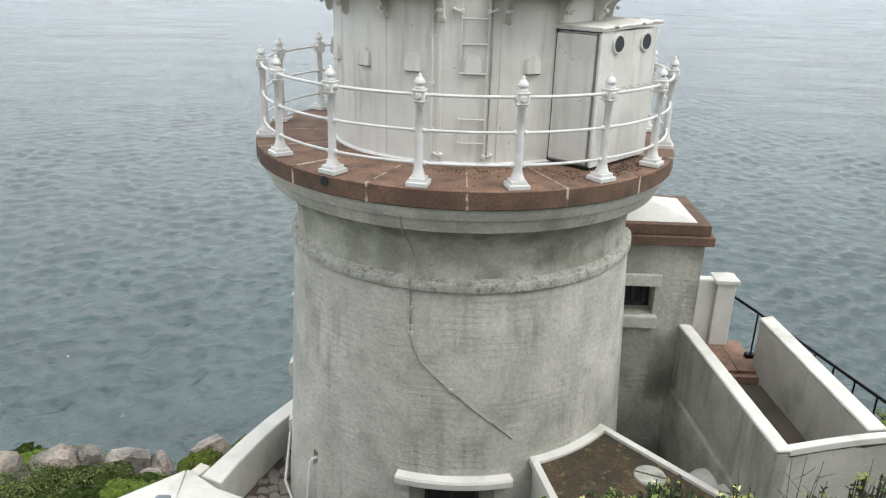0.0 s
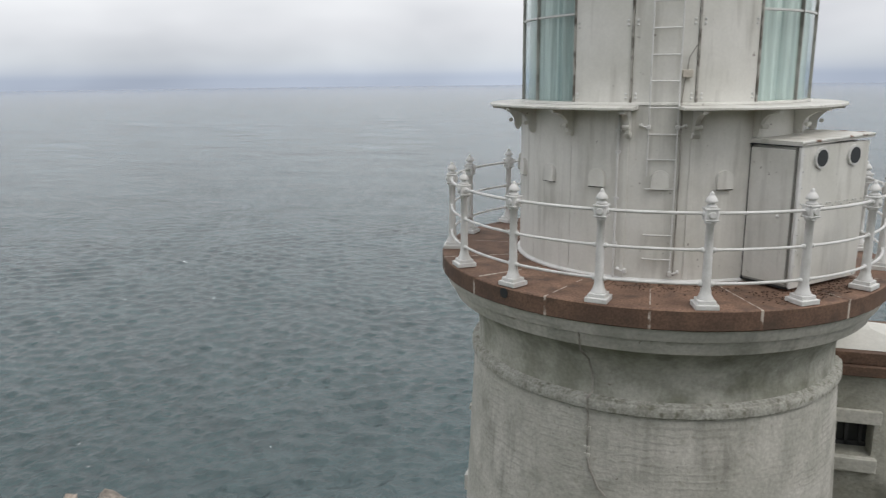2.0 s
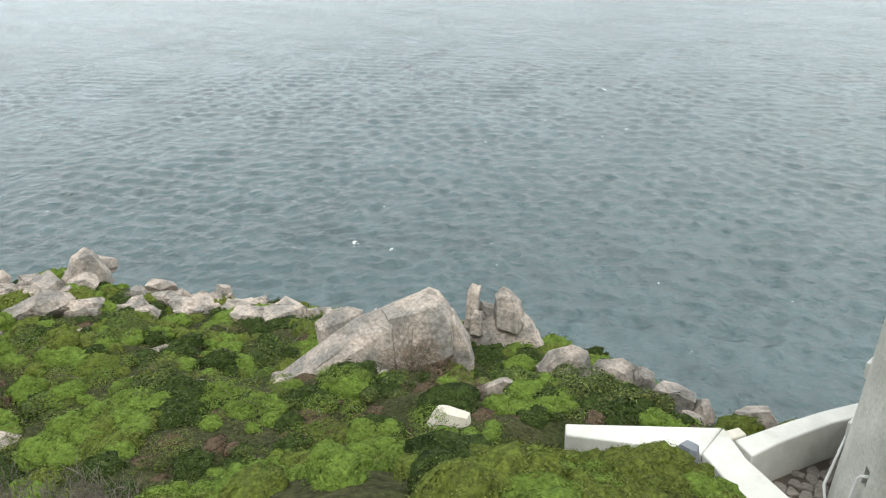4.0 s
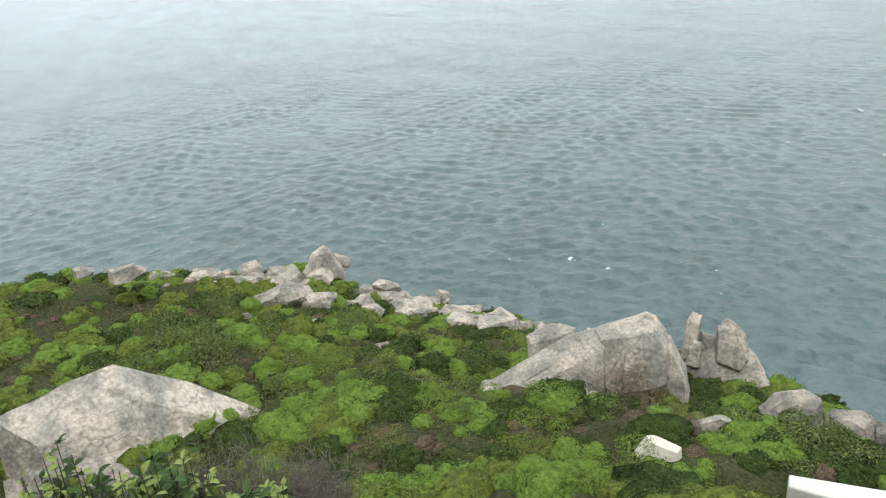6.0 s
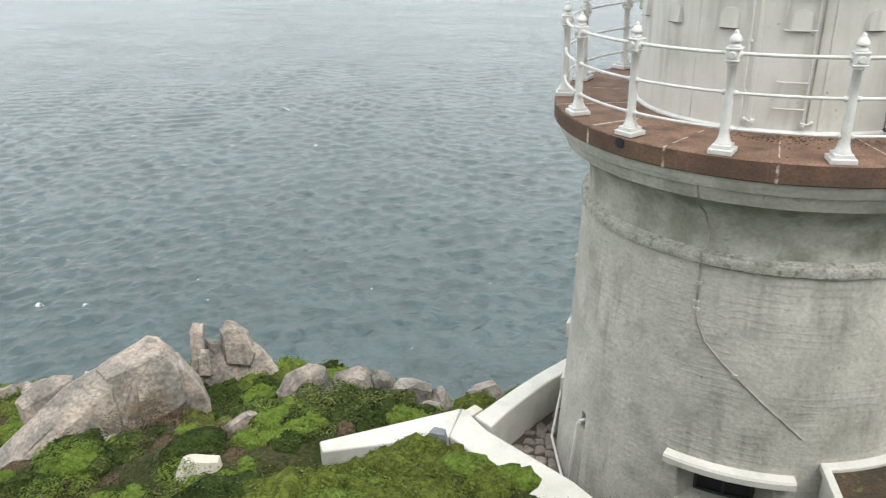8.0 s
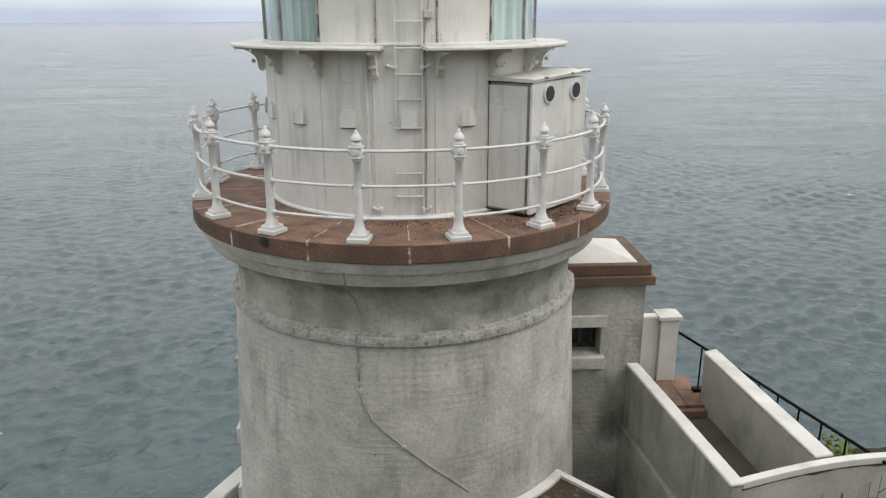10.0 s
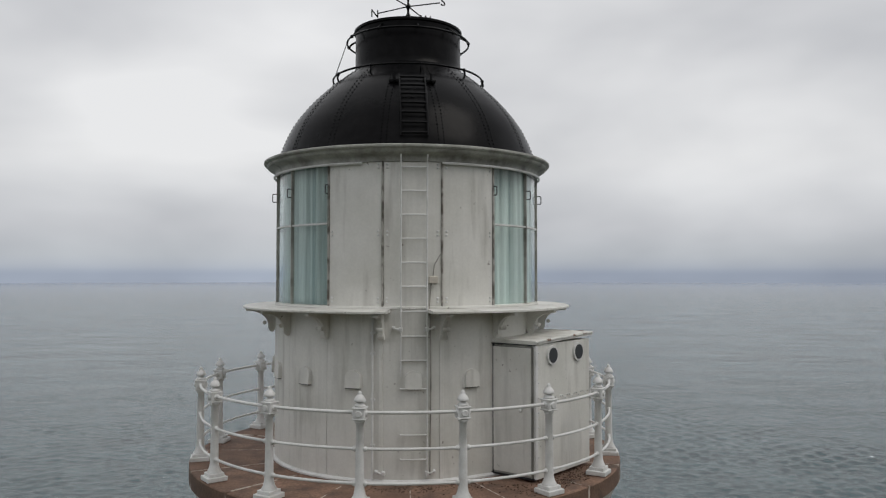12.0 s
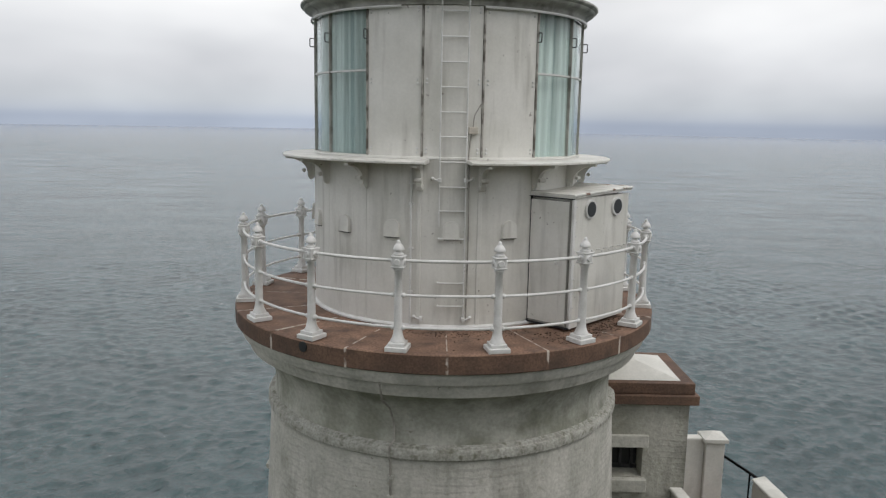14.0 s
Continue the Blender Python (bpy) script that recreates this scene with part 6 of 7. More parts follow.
# ---- plants ----
def leaf_mesh(name, pos, up, size, mats, which=None, seed=0, slim=0.5, parent=None):
    """Many small folded leaves at pos, facing roughly along up, as one mesh."""
    rs = np.random.RandomState(seed)
    n = len(pos)
    up = up / np.linalg.norm(up, axis=1, keepdims=True)
    d = rs.normal(size=(n, 3))
    d -= up * (d * up).sum(1, keepdims=True) * 0.8
    d /= np.linalg.norm(d, axis=1, keepdims=True)
    s = np.cross(up, d)
    s /= np.linalg.norm(s, axis=1, keepdims=True) + 1e-9
    L = (size * rs.uniform(0.6, 1.3, n))[:, None]
    w = L * slim * 0.5
    base, tip = pos - d * L * 0.5, pos + d * L * 0.5 - up * L * 0.12
    left, right = pos + s * w + up * L * 0.08, pos - s * w + up * L * 0.08
    co = np.stack([base, right, tip, left], 1).reshape(-1, 3).astype(np.float32)
    me = bpy.data.meshes.new(name)
    me.vertices.add(4 * n)
    me.vertices.foreach_set("co", co.ravel())
    idx = np.arange(4 * n, dtype=np.int32).reshape(n, 4)
    tri = idx[:, [0, 1, 2, 0, 2, 3]].reshape(-1)
    # two triangles a leaf share the midrib, so that each leaf stays one island
    me.loops.add(6 * n)
    me.loops.foreach_set("vertex_index", tri)
    me.polygons.add(2 * n)
    me.polygons.foreach_set("loop_start", np.arange(0, 6 * n, 3, dtype=np.int32))
    me.polygons.foreach_set("loop_total", np.full(2 * n, 3, dtype=np.int32))
    for m in mats:
        me.materials.append(m)
    if which is not None:
        me.polygons.foreach_set("material_index", np.repeat(which, 2).astype(np.int32))
    me.update()
    me.validate()
    ob = new(name, me)
    if parent is not None:
        ob.parent = parent
    return ob


def wall_gap(x, y):
    """Clear distance to the yard walls, a little more before the low left one."""
    best = np.full(np.shape(x), 9.0)
    for ax, ay, bx, by, half in ((-5.9, -3.0, -4.15, -1.65, 0.36), (-4.15, -1.65, -2.6, -2.35, 0.42), (-2.6, -2.35, -1.35, -2.95, 0.40), (0.9, -3.9, 3.9, -3.6, 0.3)):
        ex, ey = bx - ax, by - ay
        t = np.clip(((x - ax) * ex + (y - ay) * ey) / (ex * ex + ey * ey), 0, 1)
        best = np.minimum(best, np.hypot(x - ax - t * ex, y - ay - t * ey) - half)
    return np.minimum(best, np.hypot(x, y) - 3.4)


def slope_points(n, seed, reach=30):
    """Random places over the visible slope, denser towards the viewer's hill."""
    rs = np.random.RandomState(seed)
    deg = rs.uniform(-12, 102, n)
    az = np.radians(deg)
    r = 3.2 + (rs.uniform(0, 1, n) ** 0.62) * np.minimum(np.interp(deg, RIDGE_AZ, RIDGE_R) - 2.2, reach)
    x, y = EYE[0] - r * np.sin(az), EYE[1] + r * np.cos(az)
    q = np.hypot(x + 0.2, y)
    ok = (q > 4.35) & ~((x > 3.3) & (x < 6.2) & (y > -3.9) & (y < 1.9)) & ~((x > 0.5) & (x < 4.2) & (y > -4.3) & (y < 0))
    ok &= ~((x > -6.15) & (x < -4.0) & (y > -3.3 + (x + 5.9) * 0.68) & (y < -2.75 + (x + 6.1) * 0.93))
    ok &= ~((x > -4.2) & (x < -1.2) & (np.hypot(x, y) < np.interp(x, (-4.2, -2.75, -1.5, -1.2), (4.62, 3.93, 3.56, 3.5))))
    ok &= wall_gap(x, y) > 0.55
    return x[ok], y[ok]


def cover(name, n, seed, keep, size, mat, label, lift=0.0, slim=0.5, reach=30):
    """Low plant cover over those parts of the slope where keep(x, y) is high."""
    x, y = slope_points(n, seed, reach)
    rs = np.random.RandomState(seed + 1)
    ok = keep(x, y) > rs.uniform(0, 1, len(x))
    x, y = x[ok], y[ok]
    e = 0.15
    c = canopy(x, y) + lift
    gx = (canopy(x + e, y) - canopy(x - e, y) + ground_z(x + e, y) - ground_z(x - e, y)) / (2 * e)
    gy = (canopy(x, y + e) - canopy(x, y - e) + ground_z(x, y + e) - ground_z(x, y - e)) / (2 * e)
    z = ground_z(x, y) + c * (1.04 - 0.55 * rs.uniform(0, 1, len(x)) ** 1.7) + rs.uniform(0.0, 0.05, len(x))
    gap_to = wall_gap(x, y)
    z = np.minimum(z, np.where(gap_to < 0.9, -5.34 + 0.9 * np.maximum(gap_to - 0.3, 0), 9))
    up = np.stack([-gx, -gy, np.ones(len(x))], 1) + rs.normal(scale=0.15, size=(len(x), 3))
    far = np.hypot(x - EYE[0], y - EYE[1])
    ob = leaf_mesh(name, np.stack([x, y, z], 1), up, size * (0.12 + far * 0.075), [mat], None, seed, slim)
    return tagged(ob, label, "ground cover", kind="stuff")


def zone(x, y):
    return patch(x, y, 0.42, 21) * 0.65 + patch(x, y, 1.1, 33) * 0.35


def mound(x, y):
    """The lush mounds before the yard wall and below the viewer."""
    best = np.clip(2.2 - np.hypot((x + 4.9) * 0.75, y + 4.4), 0, 1)
    for cx, cy, r in ((-6.6, -6.3, 1.9), (-8.3, -7.6, 1.5), (-7.4, -9.0, 1.4), (-5.4, -8.0, 1.6)):
        best = np.maximum(best, np.clip(r - np.hypot(x - cx, y - cy), 0, 1))
    return best


def dry(x, y):
    return np.clip((patch(x, y, 0.6, 50) * 0.7 + patch(x, y, 1.6, 52) * 0.3 - 0.51) * 9, 0, 1) * (1 - mound(x, y))


def lush(x, y):
    return np.clip(np.clip((zone(x, y) - 0.50) * 8, 0, 1) + mound(x, y), 0, 1) * (1 - 0.85 * dry(x, y)) * crest(x, y)


def scrub(x, y):
    return (1 - np.clip((zone(x, y) - 0.50) * 8, 0, 1)) * (1 - 0.85 * dry(x, y)) * (1 - mound(x, y)) * crest(x, y)


def heath(x, y):
    return np.clip((patch(x, y, 0.8, 60) * 0.6 + patch(x, y, 2.1, 61) * 0.4 - 0.485) * 9, 0, 1) * (1 - 0.9 * mound(x, y))


def crest(x, y):
    """Cover is full on the hummocks and thin in the hollows between."""
    return np.clip((canopy(x, y) - 0.04) * 9, 0.12, 1)


cover("ground_cover", 95000, 11, lush, 0.030, M_LEAF_MID, "green low creeping plants over the slope")
cover("scrub_cover", 95000, 12, scrub, 0.030, M_LEAF_DARK, "dark low scrub over the slope", 0.02)
cover("near_cover", 90000, 15, lush, 0.024, M_LEAF, "green low creeping plants near the path", 0.01, 0.5, 11)
cover("near_scrub", 60000, 16, scrub, 0.024, M_LEAF_DARK, "dark low scrub near the path", 0.02, 0.5, 11)
cover("dry_cover", 80000, 14, dry, 0.032, M_LEAF_DRY, "dry brown withered scrub in patches", 0.03, 0.25)


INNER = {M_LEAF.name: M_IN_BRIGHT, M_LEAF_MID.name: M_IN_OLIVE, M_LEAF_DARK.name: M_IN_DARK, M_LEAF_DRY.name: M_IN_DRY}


def cushions(name, n, leaves, seed, keep, wide, tall, leaf, mats, weights, label, slim=0.85, reach=30):
    """Low rounded cushion plants over the slope, each a dome of small leaves, close together with dark gaps."""
    x, y = slope_points(n * 4, seed, reach)
    rs = np.random.RandomState(seed + 5)
    ok = keep(x, y) > rs.uniform(0, 1, len(x))
    ok &= ~((x > -2.4) & (y < -3.5))
    if keep is not mound:
        ok &= mound(x, y) < 0.4
    x, y = x[ok][:n], y[ok][:n]
    w = rs.uniform(wide[0], wide[1], len(x))
    ok = np.ones(len(x), bool)
    for cx, cy, cr in CLEAR:
        ok &= np.hypot(x - cx, y - cy) > cr * 0.75 + w
    x, y, w = x[ok], y[ok], w[ok]
    before = ((x + 5.8) * 0.549 - (y + 3.12) * 0.836 > 0) & (x < -4.1) & (x > -6.6)
    ok = wall_gap(x, y) > w * 1.5 + 0.3 + 0.35 * before
    x, y, w = x[ok], y[ok], w[ok]
    m = len(x)
    h = w * rs.uniform(tall[0], tall[1], m)
    share = np.clip((patch(x, y, 0.7, 77) - 0.5) * 1.5 + 0.5 + rs.normal(scale=0.10, size=m), 0, 0.999)
    which = np.searchsorted(np.cumsum(weights), share).clip(0, len(mats) - 1)
    long, turn = rs.uniform(0.85, 1.55, m), rs.uniform(0, math.pi, m)
    seg, rows = 13, ((0.30, 0.95), (0.57, 0.82), (0.80, 0.60), (0.95, 0.30), (0.99, -0.3))
    unit = np.array([(0.0, 0.0, 1.0)] + [(q * math.cos(2 * math.pi * (i + j * 0.5) / seg), q * math.sin(2 * math.pi * (i + j * 0.5) / seg), z) for j, (q, z) in enumerate(rows) for i in range(seg)])
    tris = [(0, 1 + i, 1 + (i + 1) % seg) for i in range(seg)]
    for j in range(len(rows) - 1):
        for i in range(seg):
            p0, p1, q0, q1 = (1 + (j + e) * seg + (i + f) % seg for e in (0, 1) for f in (0, 1))
            tris += [(p0, q0, q1), (p0, q1, p1)]
    foot_z = ground_z(x, y) + canopy(x, y) * 0.45
    jag = 0.84 * rs.uniform(0.70, 1.16, (m, len(unit), 1))
    cores = unit[None] * jag * np.stack([w * long, w, h], 1)[:, None]
    ct, st = np.cos(turn)[:, None], np.sin(turn)[:, None]
    cores = np.stack([cores[..., 0] * ct - cores[..., 1] * st, cores[..., 0] * st + cores[..., 1] * ct, cores[..., 2]], -1) + np.stack([x, y, foot_z], 1)[:, None]
    faces = (np.array(tris)[None] + np.arange(m)[:, None, None] * len(unit)).reshape(-1, 3)
    me = bpy.data.meshes.new(name + "_core")
    me.from_pydata(cores.reshape(-1, 3).tolist(), [], faces.tolist())
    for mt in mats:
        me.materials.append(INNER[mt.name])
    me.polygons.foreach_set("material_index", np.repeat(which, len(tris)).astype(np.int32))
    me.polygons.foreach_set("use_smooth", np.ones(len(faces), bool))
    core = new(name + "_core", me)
    per = np.maximum(24, (leaves * (w / wide[1]) ** 2 * np.clip(11 / np.hypot(x - EYE[0], y - EYE[1]), 0.55, 2.2) ** 1.6).astype(int))
    pick = np.repeat(np.arange(m), per)
    k = len(pick)
    d = rs.normal(size=(k, 3))
    d[:, 2] = np.abs(d[:, 2]) * 0.9 - 0.12
    d /= np.linalg.norm(d, axis=1, keepdims=True)
    lump = 1 + 0.10 * np.sin(d[:, 0] * 7 + pick * 1.7) * np.sin(d[:, 1] * 6 + pick * 2.3)
    size = np.stack([(w * long)[pick], w[pick], h[pick]], 1) * (lump * rs.uniform(0.78, 0.97, k))[:, None]
    ux, uy, ca, sa = d[:, 0] * size[:, 0], d[:, 1] * size[:, 1], np.cos(turn)[pick], np.sin(turn)[pick]
    px, py = x[pick] + ux * ca - uy * sa, y[pick] + ux * sa + uy * ca
    d = np.stack([d[:, 0] * ca - d[:, 1] * sa, d[:, 0] * sa + d[:, 1] * ca, d[:, 2]], 1)
    base = foot_z[pick]
    pos = np.stack([px, py, base + d[:, 2] * size[:, 2]], 1)
    gap_to = wall_gap(px, py)
    ok = (gap_to > 0.58) & (pos[:, 2] < np.where(gap_to < 0.9, -5.30 + 1.6 * np.maximum(gap_to - 0.4, 0), 9))
    pos, d, pick = pos[ok], d[ok], pick[ok]
    far = np.hypot(pos[:, 0] - EYE[0], pos[:, 1] - EYE[1])
    ob = leaf_mesh(name, pos, d + [0, 0, 0.1] + rs.normal(scale=0.07, size=(len(pos), 3)), leaf * (0.12 + far * 0.062), mats, which[pick], seed, slim)
    core.parent = ob
    core["kind"] = "stuff"
    return tagged(ob, label, "ground cover", kind="stuff")


cushions("cushion_plants", 850, 430, 21, lambda x, y: lush(x, y) + 0.06, (0.18, 0.52), (0.6, 1.0), 0.046, [M_LEAF, M_LEAF_MID], [0.6, 0.4], "bright green cushion plants over the slope")
cushions("olive_cushions", 750, 430, 22, lambda x, y: scrub(x, y) + 0.05, (0.18, 0.55), (0.55, 0.95), 0.046, [M_LEAF_DARK, M_LEAF_MID, M_LEAF], [0.24, 0.46, 0.3], "olive-green cushion scrub over the slope")
cushions("heath_cushions", 230, 420, 23, lambda x, y: (heath(x, y) + 0.02) * (np.hypot(x, y + 11) > 8.5), (0.2, 0.5), (0.6, 1.0), 0.050, [M_LEAF_DARK], [1.0], "dark heathy cushion scrub on the slope")
cushions("dry_cushions", 260, 320, 25, lambda x, y: dry(x, y), (0.14, 0.34), (0.25, 0.45), 0.042, [M_LEAF_DRY], [1.0], "low withered brown cushions on the slope", 0.3)
cushions("mound_cushions", 750, 420, 24, mound, (0.14, 0.36), (0.6, 0.95), 0.040, [M_LEAF, M_LEAF_MID], [0.75, 0.25], "fresh green cushions on the mounds by the wall", 0.8, 12)


def shrub(at, radius, height, n, leaf, mats, weights, label, seed, slim=0.5, stems=9, name="shrub"):
    """A low bush: stems from one foot, and a lobed crown of single leaves with gaps."""
    rs = np.random.RandomState(seed)
    root = tagged(empty(name, at), label, "shrub", "shrubs on the slope")
    lobes = rs.normal(size=(9, 3)) * [radius * 0.5, radius * 0.5, height * 0.16] + [0, 0, height * 0.5]
    size = rs.uniform(0.35, 0.6, 9) * radius
    pick = rs.randint(0, 9, n)
    d = rs.normal(size=(n, 3))
    d /= np.linalg.norm(d, axis=1, keepdims=True)
    d[:, 2] = np.abs(d[:, 2]) * 1.1 - 0.25
    shell = rs.uniform(0.72, 1.05, n)[:, None]
    pos = lobes[pick] + d * size[pick][:, None] * shell * [1, 1, min(1.0, height / radius)]
    pos[:, 2] = np.maximum(pos[:, 2], 0.02)
    crown = leaf_mesh("crown", pos, d + [0, 0, 0.6] + rs.normal(scale=0.3, size=(n, 3)), np.full(n, leaf), mats, rs.choice(len(mats), n, p=weights), seed, slim, root)
    bm = bmesh.new()
    for k in range(stems):
        p = lobes[k % 9]
        tube(bm, [(p[0] * 0.15, p[1] * 0.15, -0.1), (p[0] * 0.5, p[1] * 0.45, p[2] * 0.5), tuple(p)], [0.022, 0.014, 0.006], 5, False)
    part("branchwork", bm, M_TWIG, root)
    return root


def on_ground(x, y, sink=0.0):
    return (x, y, float(ground_z(x, y)) + float(canopy(x, y)) * 0.4 - sink)


# dark hedge-like shrubs with yellow-green tips above the yard wall
for i, (x, y, r, h) in enumerate(((-7.85, -1.55, 0.6, 0.42), (-7.3, -1.45, 0.7, 0.5), (-6.8, -1.2, 0.7, 0.5), (-6.25, -0.95, 0.65, 0.45), (-7.2, -0.7, 0.7, 0.45), (-5.7, -0.75, 0.45, 0.32), (-6.5, -0.5, 0.5, 0.35))):
    shrub(on_ground(x, y, 0.1), r, h, 4200, 0.058, [M_LEAF_DARK, M_LEAF_MID, M_TIP], [0.72, 0.2, 0.08], "dark leafy shrub with yellow-green shoot tips", 100 + i)
for i, (x, y, r, h) in enumerate(((-14.1, -6.9, 0.85, 0.55), (-15.2, -3.1, 0.9, 0.6), (-13.6, -6.2, 0.6, 0.4), (-21.0, -7.5, 0.9, 0.5), (-18.4, -5.6, 0.8, 0.5), (-23.4, -8.6, 1.0, 0.55), (-20.0, -9.4, 1.0, 0.6), (-17.2, -9.6, 1.1, 0.7), (-18.6, -10.8, 1.2, 0.7), (-22.5, -10.8, 1.2, 0.6), (-15.6, -8.3, 0.7, 0.5), (-9.6, -3.4, 0.45, 0.35))):
    shrub(on_ground(x, y, 0.1), r, h, 3600, 0.06, [M_LEAF_DARK, M_LEAF_MID], [0.75, 0.25], "dense dark green shrub on the slope", 200 + i)
for i, (x, y, r, h) in enumerate(((-10.4, -4.1, 0.6, 0.5), (-9.3, -5.2, 0.7, 0.4), (-11.6, -5.6, 0.8, 0.4), (-7.0, -5.0, 0.9, 0.45), (-16.4, -7.0, 0.8, 0.45), (-19.3, -8.0, 0.9, 0.5))):
    shrub(on_ground(x, y, 0.15), r, h, 4000, 0.045, [M_LEAF, M_LEAF_MID], [0.8, 0.2], "fresh green ferny shrub on the slope", 300 + i, 0.35)
for i, (x, y, r, h) in enumerate(((-9.95, -2.85, 0.5, 0.8), (-9.75, -2.4, 0.32, 0.45), (-11.0, -1.95, 0.62, 1.15), (-10.65, -1.5, 0.5, 0.75), (-8.9, -2.5, 0.5, 0.35), (-17.8, -3.2, 0.9, 0.3))):
    shrub(on_ground(x, y, 0.05), r, h, 2600, 0.04, [M_LEAF_DRY, M_LEAF_DARK], [0.8, 0.2], "brown half-withered shrub by the rocks", 400 + i, 0.3)
for i, (x, y, r, h) in enumerate(((6.6, -1.2, 0.7, 0.9), (6.9, -2.3, 0.8, 1.1), (6.7, -3.3, 0.8, 1.2))):
    shrub((x, y, max(-4.9, float(ground_z(x, y)))), r, h, 2200, 0.09, [M_LEAF_MID, M_LEAF], [0.6, 0.4], "green shrub behind the ramp wall", 450 + i)


# small tussocks scattered over the slope
rnd = random.Random(404)
for i in range(70):
    az, r = rnd.uniform(30, 88), rnd.uniform(8, 24)
    x, y = EYE[0] - r * math.sin(radians(az)), EYE[1] + r * math.cos(radians(az))
    if r > float(np.interp(az, RIDGE_AZ, RIDGE_R)) - 1.5 or float(mound(x, y)) > 0.1 or math.hypot(x, y) < 6.3:
        continue
    w = rnd.uniform(0.22, 0.5)
    if i % 5 < 3:
        shrub(on_ground(x, y, 0.08), w, w * 0.75, 1300, 0.045, [M_LEAF_DARK, M_LEAF_MID], [0.8, 0.2], "small dark green tussock on the slope", 600 + i, 0.4, 5)
    else:
        shrub(on_ground(x, y, 0.08), w, w * 0.6, 1300, 0.04, [M_LEAF_MID, M_LEAF, M_LEAF_DRY], [0.4, 0.4, 0.2], "small olive-green tussock on the slope", 600 + i, 0.35, 5)


# ---- broad-leaved bushes near the viewer ----
def broad_leaf(bm, m, length, width):
    """A pointed leaf, folded along its midrib and curling down at the tip."""
    ribs = [(0.0, 0.0, 0.0), (0.35, 0.46, 0.02), (0.72, 0.38, -0.03), (1.0, 0.0, -0.14)]
    mid, lft, rgt = [], [], []
    for t, w, z in ribs:
        mid.append(bm.verts.new(m @ Vector((0, t * length, z * length))))
        if w:
            lft.append(bm.verts.new(m @ Vector((-w * width, t * length, (z + 0.08) * length))))
            rgt.append(bm.verts.new(m @ Vector((w * width, t * length, (z + 0.08) * length))))
    for side in (lft, rgt):
        bm.faces.new((mid[0], side[0], mid[1]))
        bm.faces.new((mid[1], side[0], side[1], mid[2]))
        bm.faces.new((mid[2], side[1], mid[3]))


def broad_bush(at, radius, height, sprays, seed, label, flowers=0, size=1.0, core=False):
    """A bush of upright sprays, each with a rosette of broad leaves."""
    rnd = random.Random(seed)
    root = tagged(empty("broad_leaved_bush", at), label, "bush", "bushes by the viewer")
    leaves, young, stems, heads = bmesh.new(), bmesh.new(), bmesh.new(), bmesh.new()
    if core:
        bulk = bmesh.new()
        bmesh.ops.create_icosphere(bulk, subdivisions=4, radius=1.0)
        for v in bulk.verts:
            k = 0.86 + 0.5 * noise.noise(v.co * 3.1 + Vector((seed, 0, 0))) + 0.3 * noise.noise(v.co * 8.0 + Vector((0, seed, 0)))
            v.co = Vector((v.co.x * radius * k, v.co.y * radius * k, height * (0.36 + 0.42 * v.co.z * k)))
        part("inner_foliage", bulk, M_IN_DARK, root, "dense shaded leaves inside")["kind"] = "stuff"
    for k in range(sprays):
        a, q = rnd.uniform(0, 2 * math.pi), radius * math.sqrt(rnd.random())
        top = Vector((q * math.cos(a), q * math.sin(a), height * (1 - 0.4 * (q / radius) ** 2) * rnd.uniform(0.72, 1.04)))
        tube(stems, [(top.x * 0.6, top.y * 0.6, -0.15), (top.x * 0.85, top.y * 0.85, top.z * 0.5), tuple(top)], [0.008, 0.006, 0.004], 4, False)
        fresh = rnd.random() < 0.38
        for i in range(rnd.randint(11, 17)):
            down = rnd.random() ** 1.3 * 0.6
            p = top - Vector((0, 0, down * height))
            m = Matrix.Translation(p) @ pose(0, 0, 0, rnd.uniform(-5, 55), rnd.uniform(-25, 25), rnd.uniform(0, 360))
            s = rnd.uniform(0.032, 0.066) * size
            broad_leaf(young if fresh and down < 0.2 else leaves, m, s, s * rnd.uniform(0.5, 0.68))
        if k < flowers:
            for i in range(5):
                m = Matrix.Translation(top + Vector((rnd.uniform(-0.015, 0.015), rnd.uniform(-0.015, 0.015), 0.02))) @ pose(0, 0, 0, 25, 0, 72 * i)
                broad_leaf(heads, m, 0.022, 0.014)
    part("leaves", leaves, M_BIGLEAF, root)["kind"] = "stuff"
    part("young_leaves", young, M_TIP, root, "yellow-green young leaves")["kind"] = "stuff"
    part("branchwork", stems, M_STEM, root)
    if flowers:
        part("flowers", heads, M_FLOWER, root, "small yellow flowers")["kind"] = "stuff"
    else:
        heads.free()
    return root


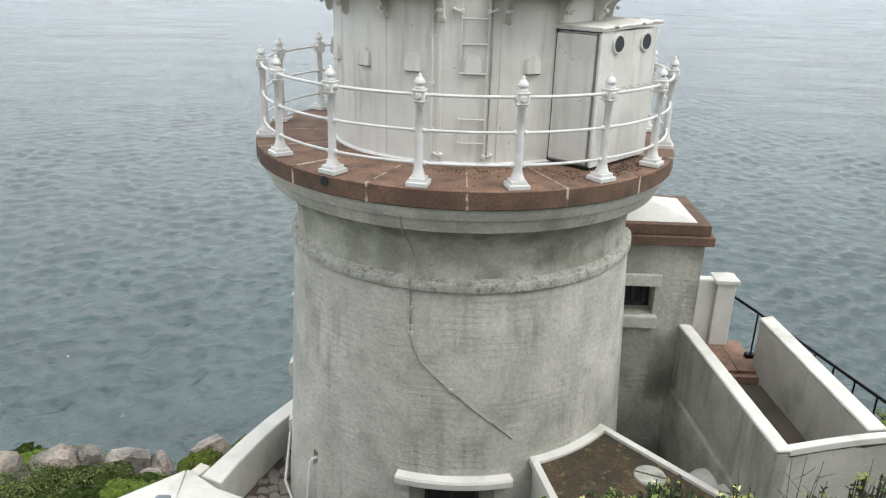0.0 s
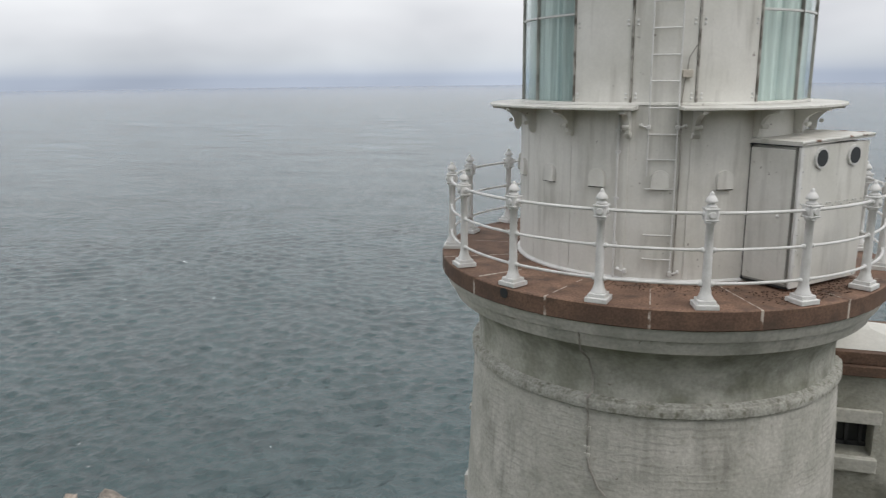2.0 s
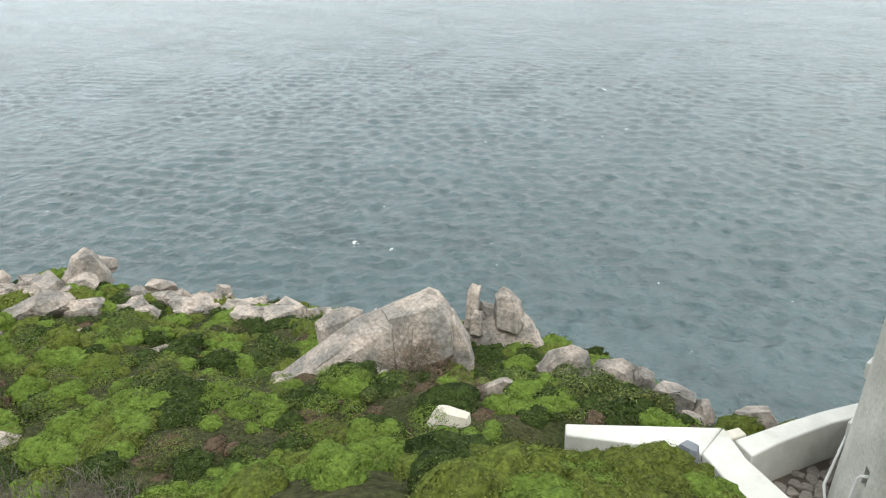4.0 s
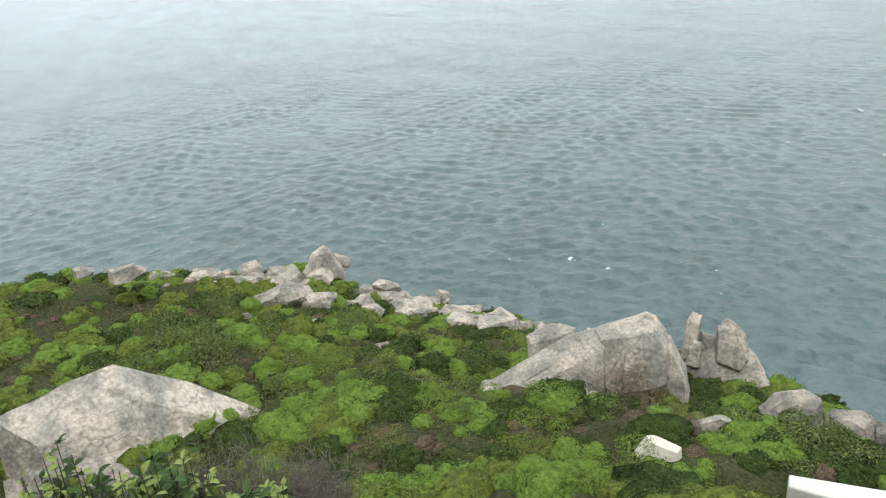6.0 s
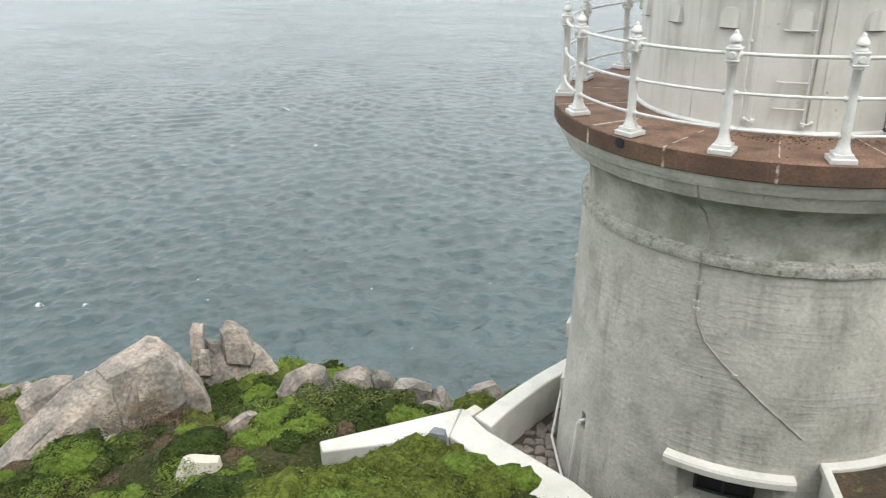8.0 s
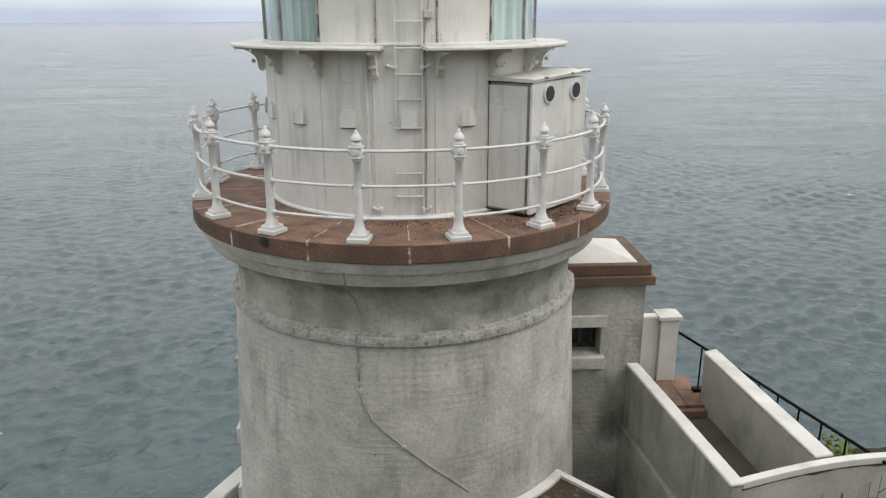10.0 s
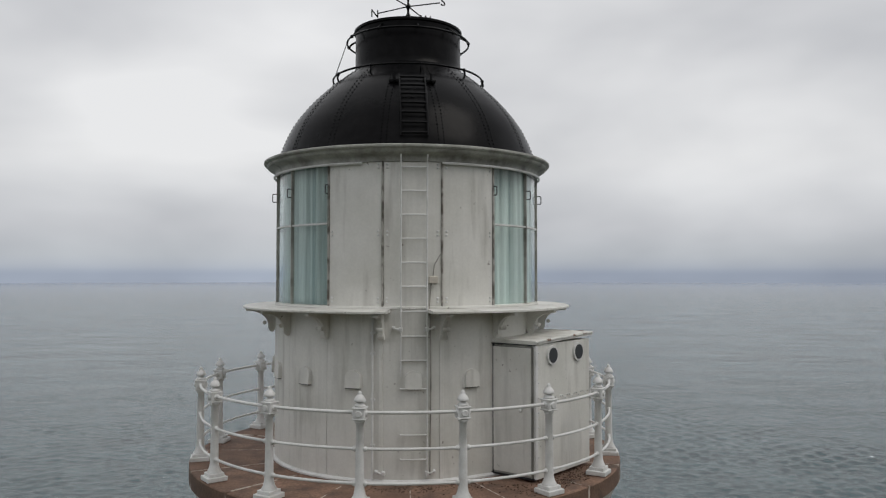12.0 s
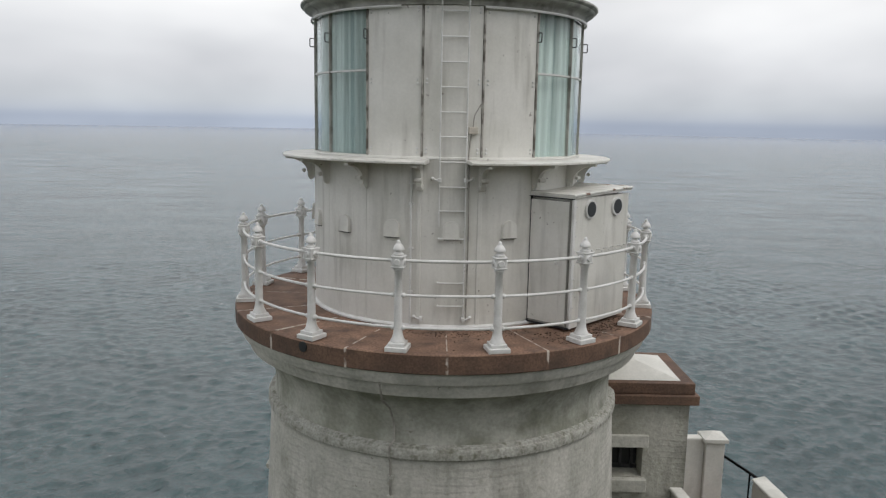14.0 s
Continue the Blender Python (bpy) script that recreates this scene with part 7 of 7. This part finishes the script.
def twig_tuft(at, radius, height, n, seed, mat):
    """Dry brush: stems that fork again and again into fine side twigs."""
    rnd = random.Random(seed)
    bm = bmesh.new()
    for _ in range(n):
        a, q = rnd.uniform(0, 2 * math.pi), radius * math.sqrt(rnd.random())
        h = height * (1 - 0.4 * (q / radius) ** 2) * rnd.uniform(0.6, 1.05)
        foot_at = Vector((q * 0.7 * math.cos(a), q * 0.7 * math.sin(a), -0.1))
        tip = Vector((q * math.cos(a) + rnd.uniform(-0.1, 0.1), q * math.sin(a) + rnd.uniform(-0.1, 0.1), h))
        tube(bm, [foot_at, foot_at.lerp(tip, 0.55) + Vector((rnd.uniform(-0.03, 0.03), rnd.uniform(-0.03, 0.03), 0)), tip], [0.005, 0.0035, 0.0015], 3, False)
        for _ in range(6):
            p = foot_at.lerp(tip, rnd.uniform(0.5, 0.97))
            d = Vector((rnd.uniform(-0.10, 0.10), rnd.uniform(-0.10, 0.10), rnd.uniform(0.02, 0.10)))
            tube(bm, [p, p + d], [0.0025, 0.0012], 3, False)
    ob = tagged(link("dry_brush", bm, mat), "bare dry grey-brown brush twigs", "brush", "dry brush")
    ob.matrix_world = Matrix.Translation(at)
    return ob


def foot(x, y):
    return float(ground_z(x, y)) + float(canopy(x, y)) * 0.5


# bushes: (x, y, radius, crown height in the world, sprays, flowers)
NEAR = ((0.34, -6.95, 0.28, -1.13, 200, 8), (0.66, -7.0, 0.34, -0.98, 260, 14), (1.02, -7.0, 0.34, -0.88, 290, 16), (1.4, -7.1, 0.34, -0.66, 300, 16), (1.8, -7.25, 0.34, -0.61, 290, 16),
        (2.12, -7.42, 0.3, -0.43, 220, 12), (2.4, -7.55, 0.3, -0.16, 230, 8), (2.75, -7.7, 0.36, 0.0, 220, 4), (1.2, -6.75, 0.3, -1.02, 150, 6), (1.9, -6.9, 0.3, -0.86, 150, 6))
for i, (x, y, r, top, sprays, fl) in enumerate(NEAR):
    g = foot(x, y)
    broad_bush((x, y, g), r, top - g, sprays, 500 + i, "broad-leaved green bush with small yellow flowers", fl, 0.82, True)
for i, (x, y, r, top, sprays) in enumerate(((-4.55, -10.95, 0.45, -0.62, 110), (-4.9, -11.6, 0.5, -0.60, 90), (-4.2, -10.45, 0.35, -0.85, 60), (-4.3, -11.9, 0.45, -0.5, 60))):
    g = foot(x, y)
    broad_bush((x, y, g), r, top - g, sprays, 540 + i, "glossy broad-leaved bush beside dry brush", 0, 1.7)
for i, (x, y, r, top, n) in enumerate(((-4.85, -10.45, 0.45, -0.92, 330), (-4.7, -9.95, 0.35, -1.10, 200), (-5.4, -10.9, 0.5, -1.10, 220), (-0.5, -6.95, 0.4, -1.40, 260), (0.1, -6.95, 0.35, -1.30, 240), (2.02, -7.5, 0.2, -0.16, 60), (2.26, -7.6, 0.2, -0.02, 60), (1.72, -7.3, 0.15, -0.42, 40), (2.5, -7.7, 0.2, 0.1, 50))):
    g = foot(x, y)
    twig_tuft((x, y, g), r, top - g, n, 580 + i, M_STEM if x > 1 else M_TWIG)
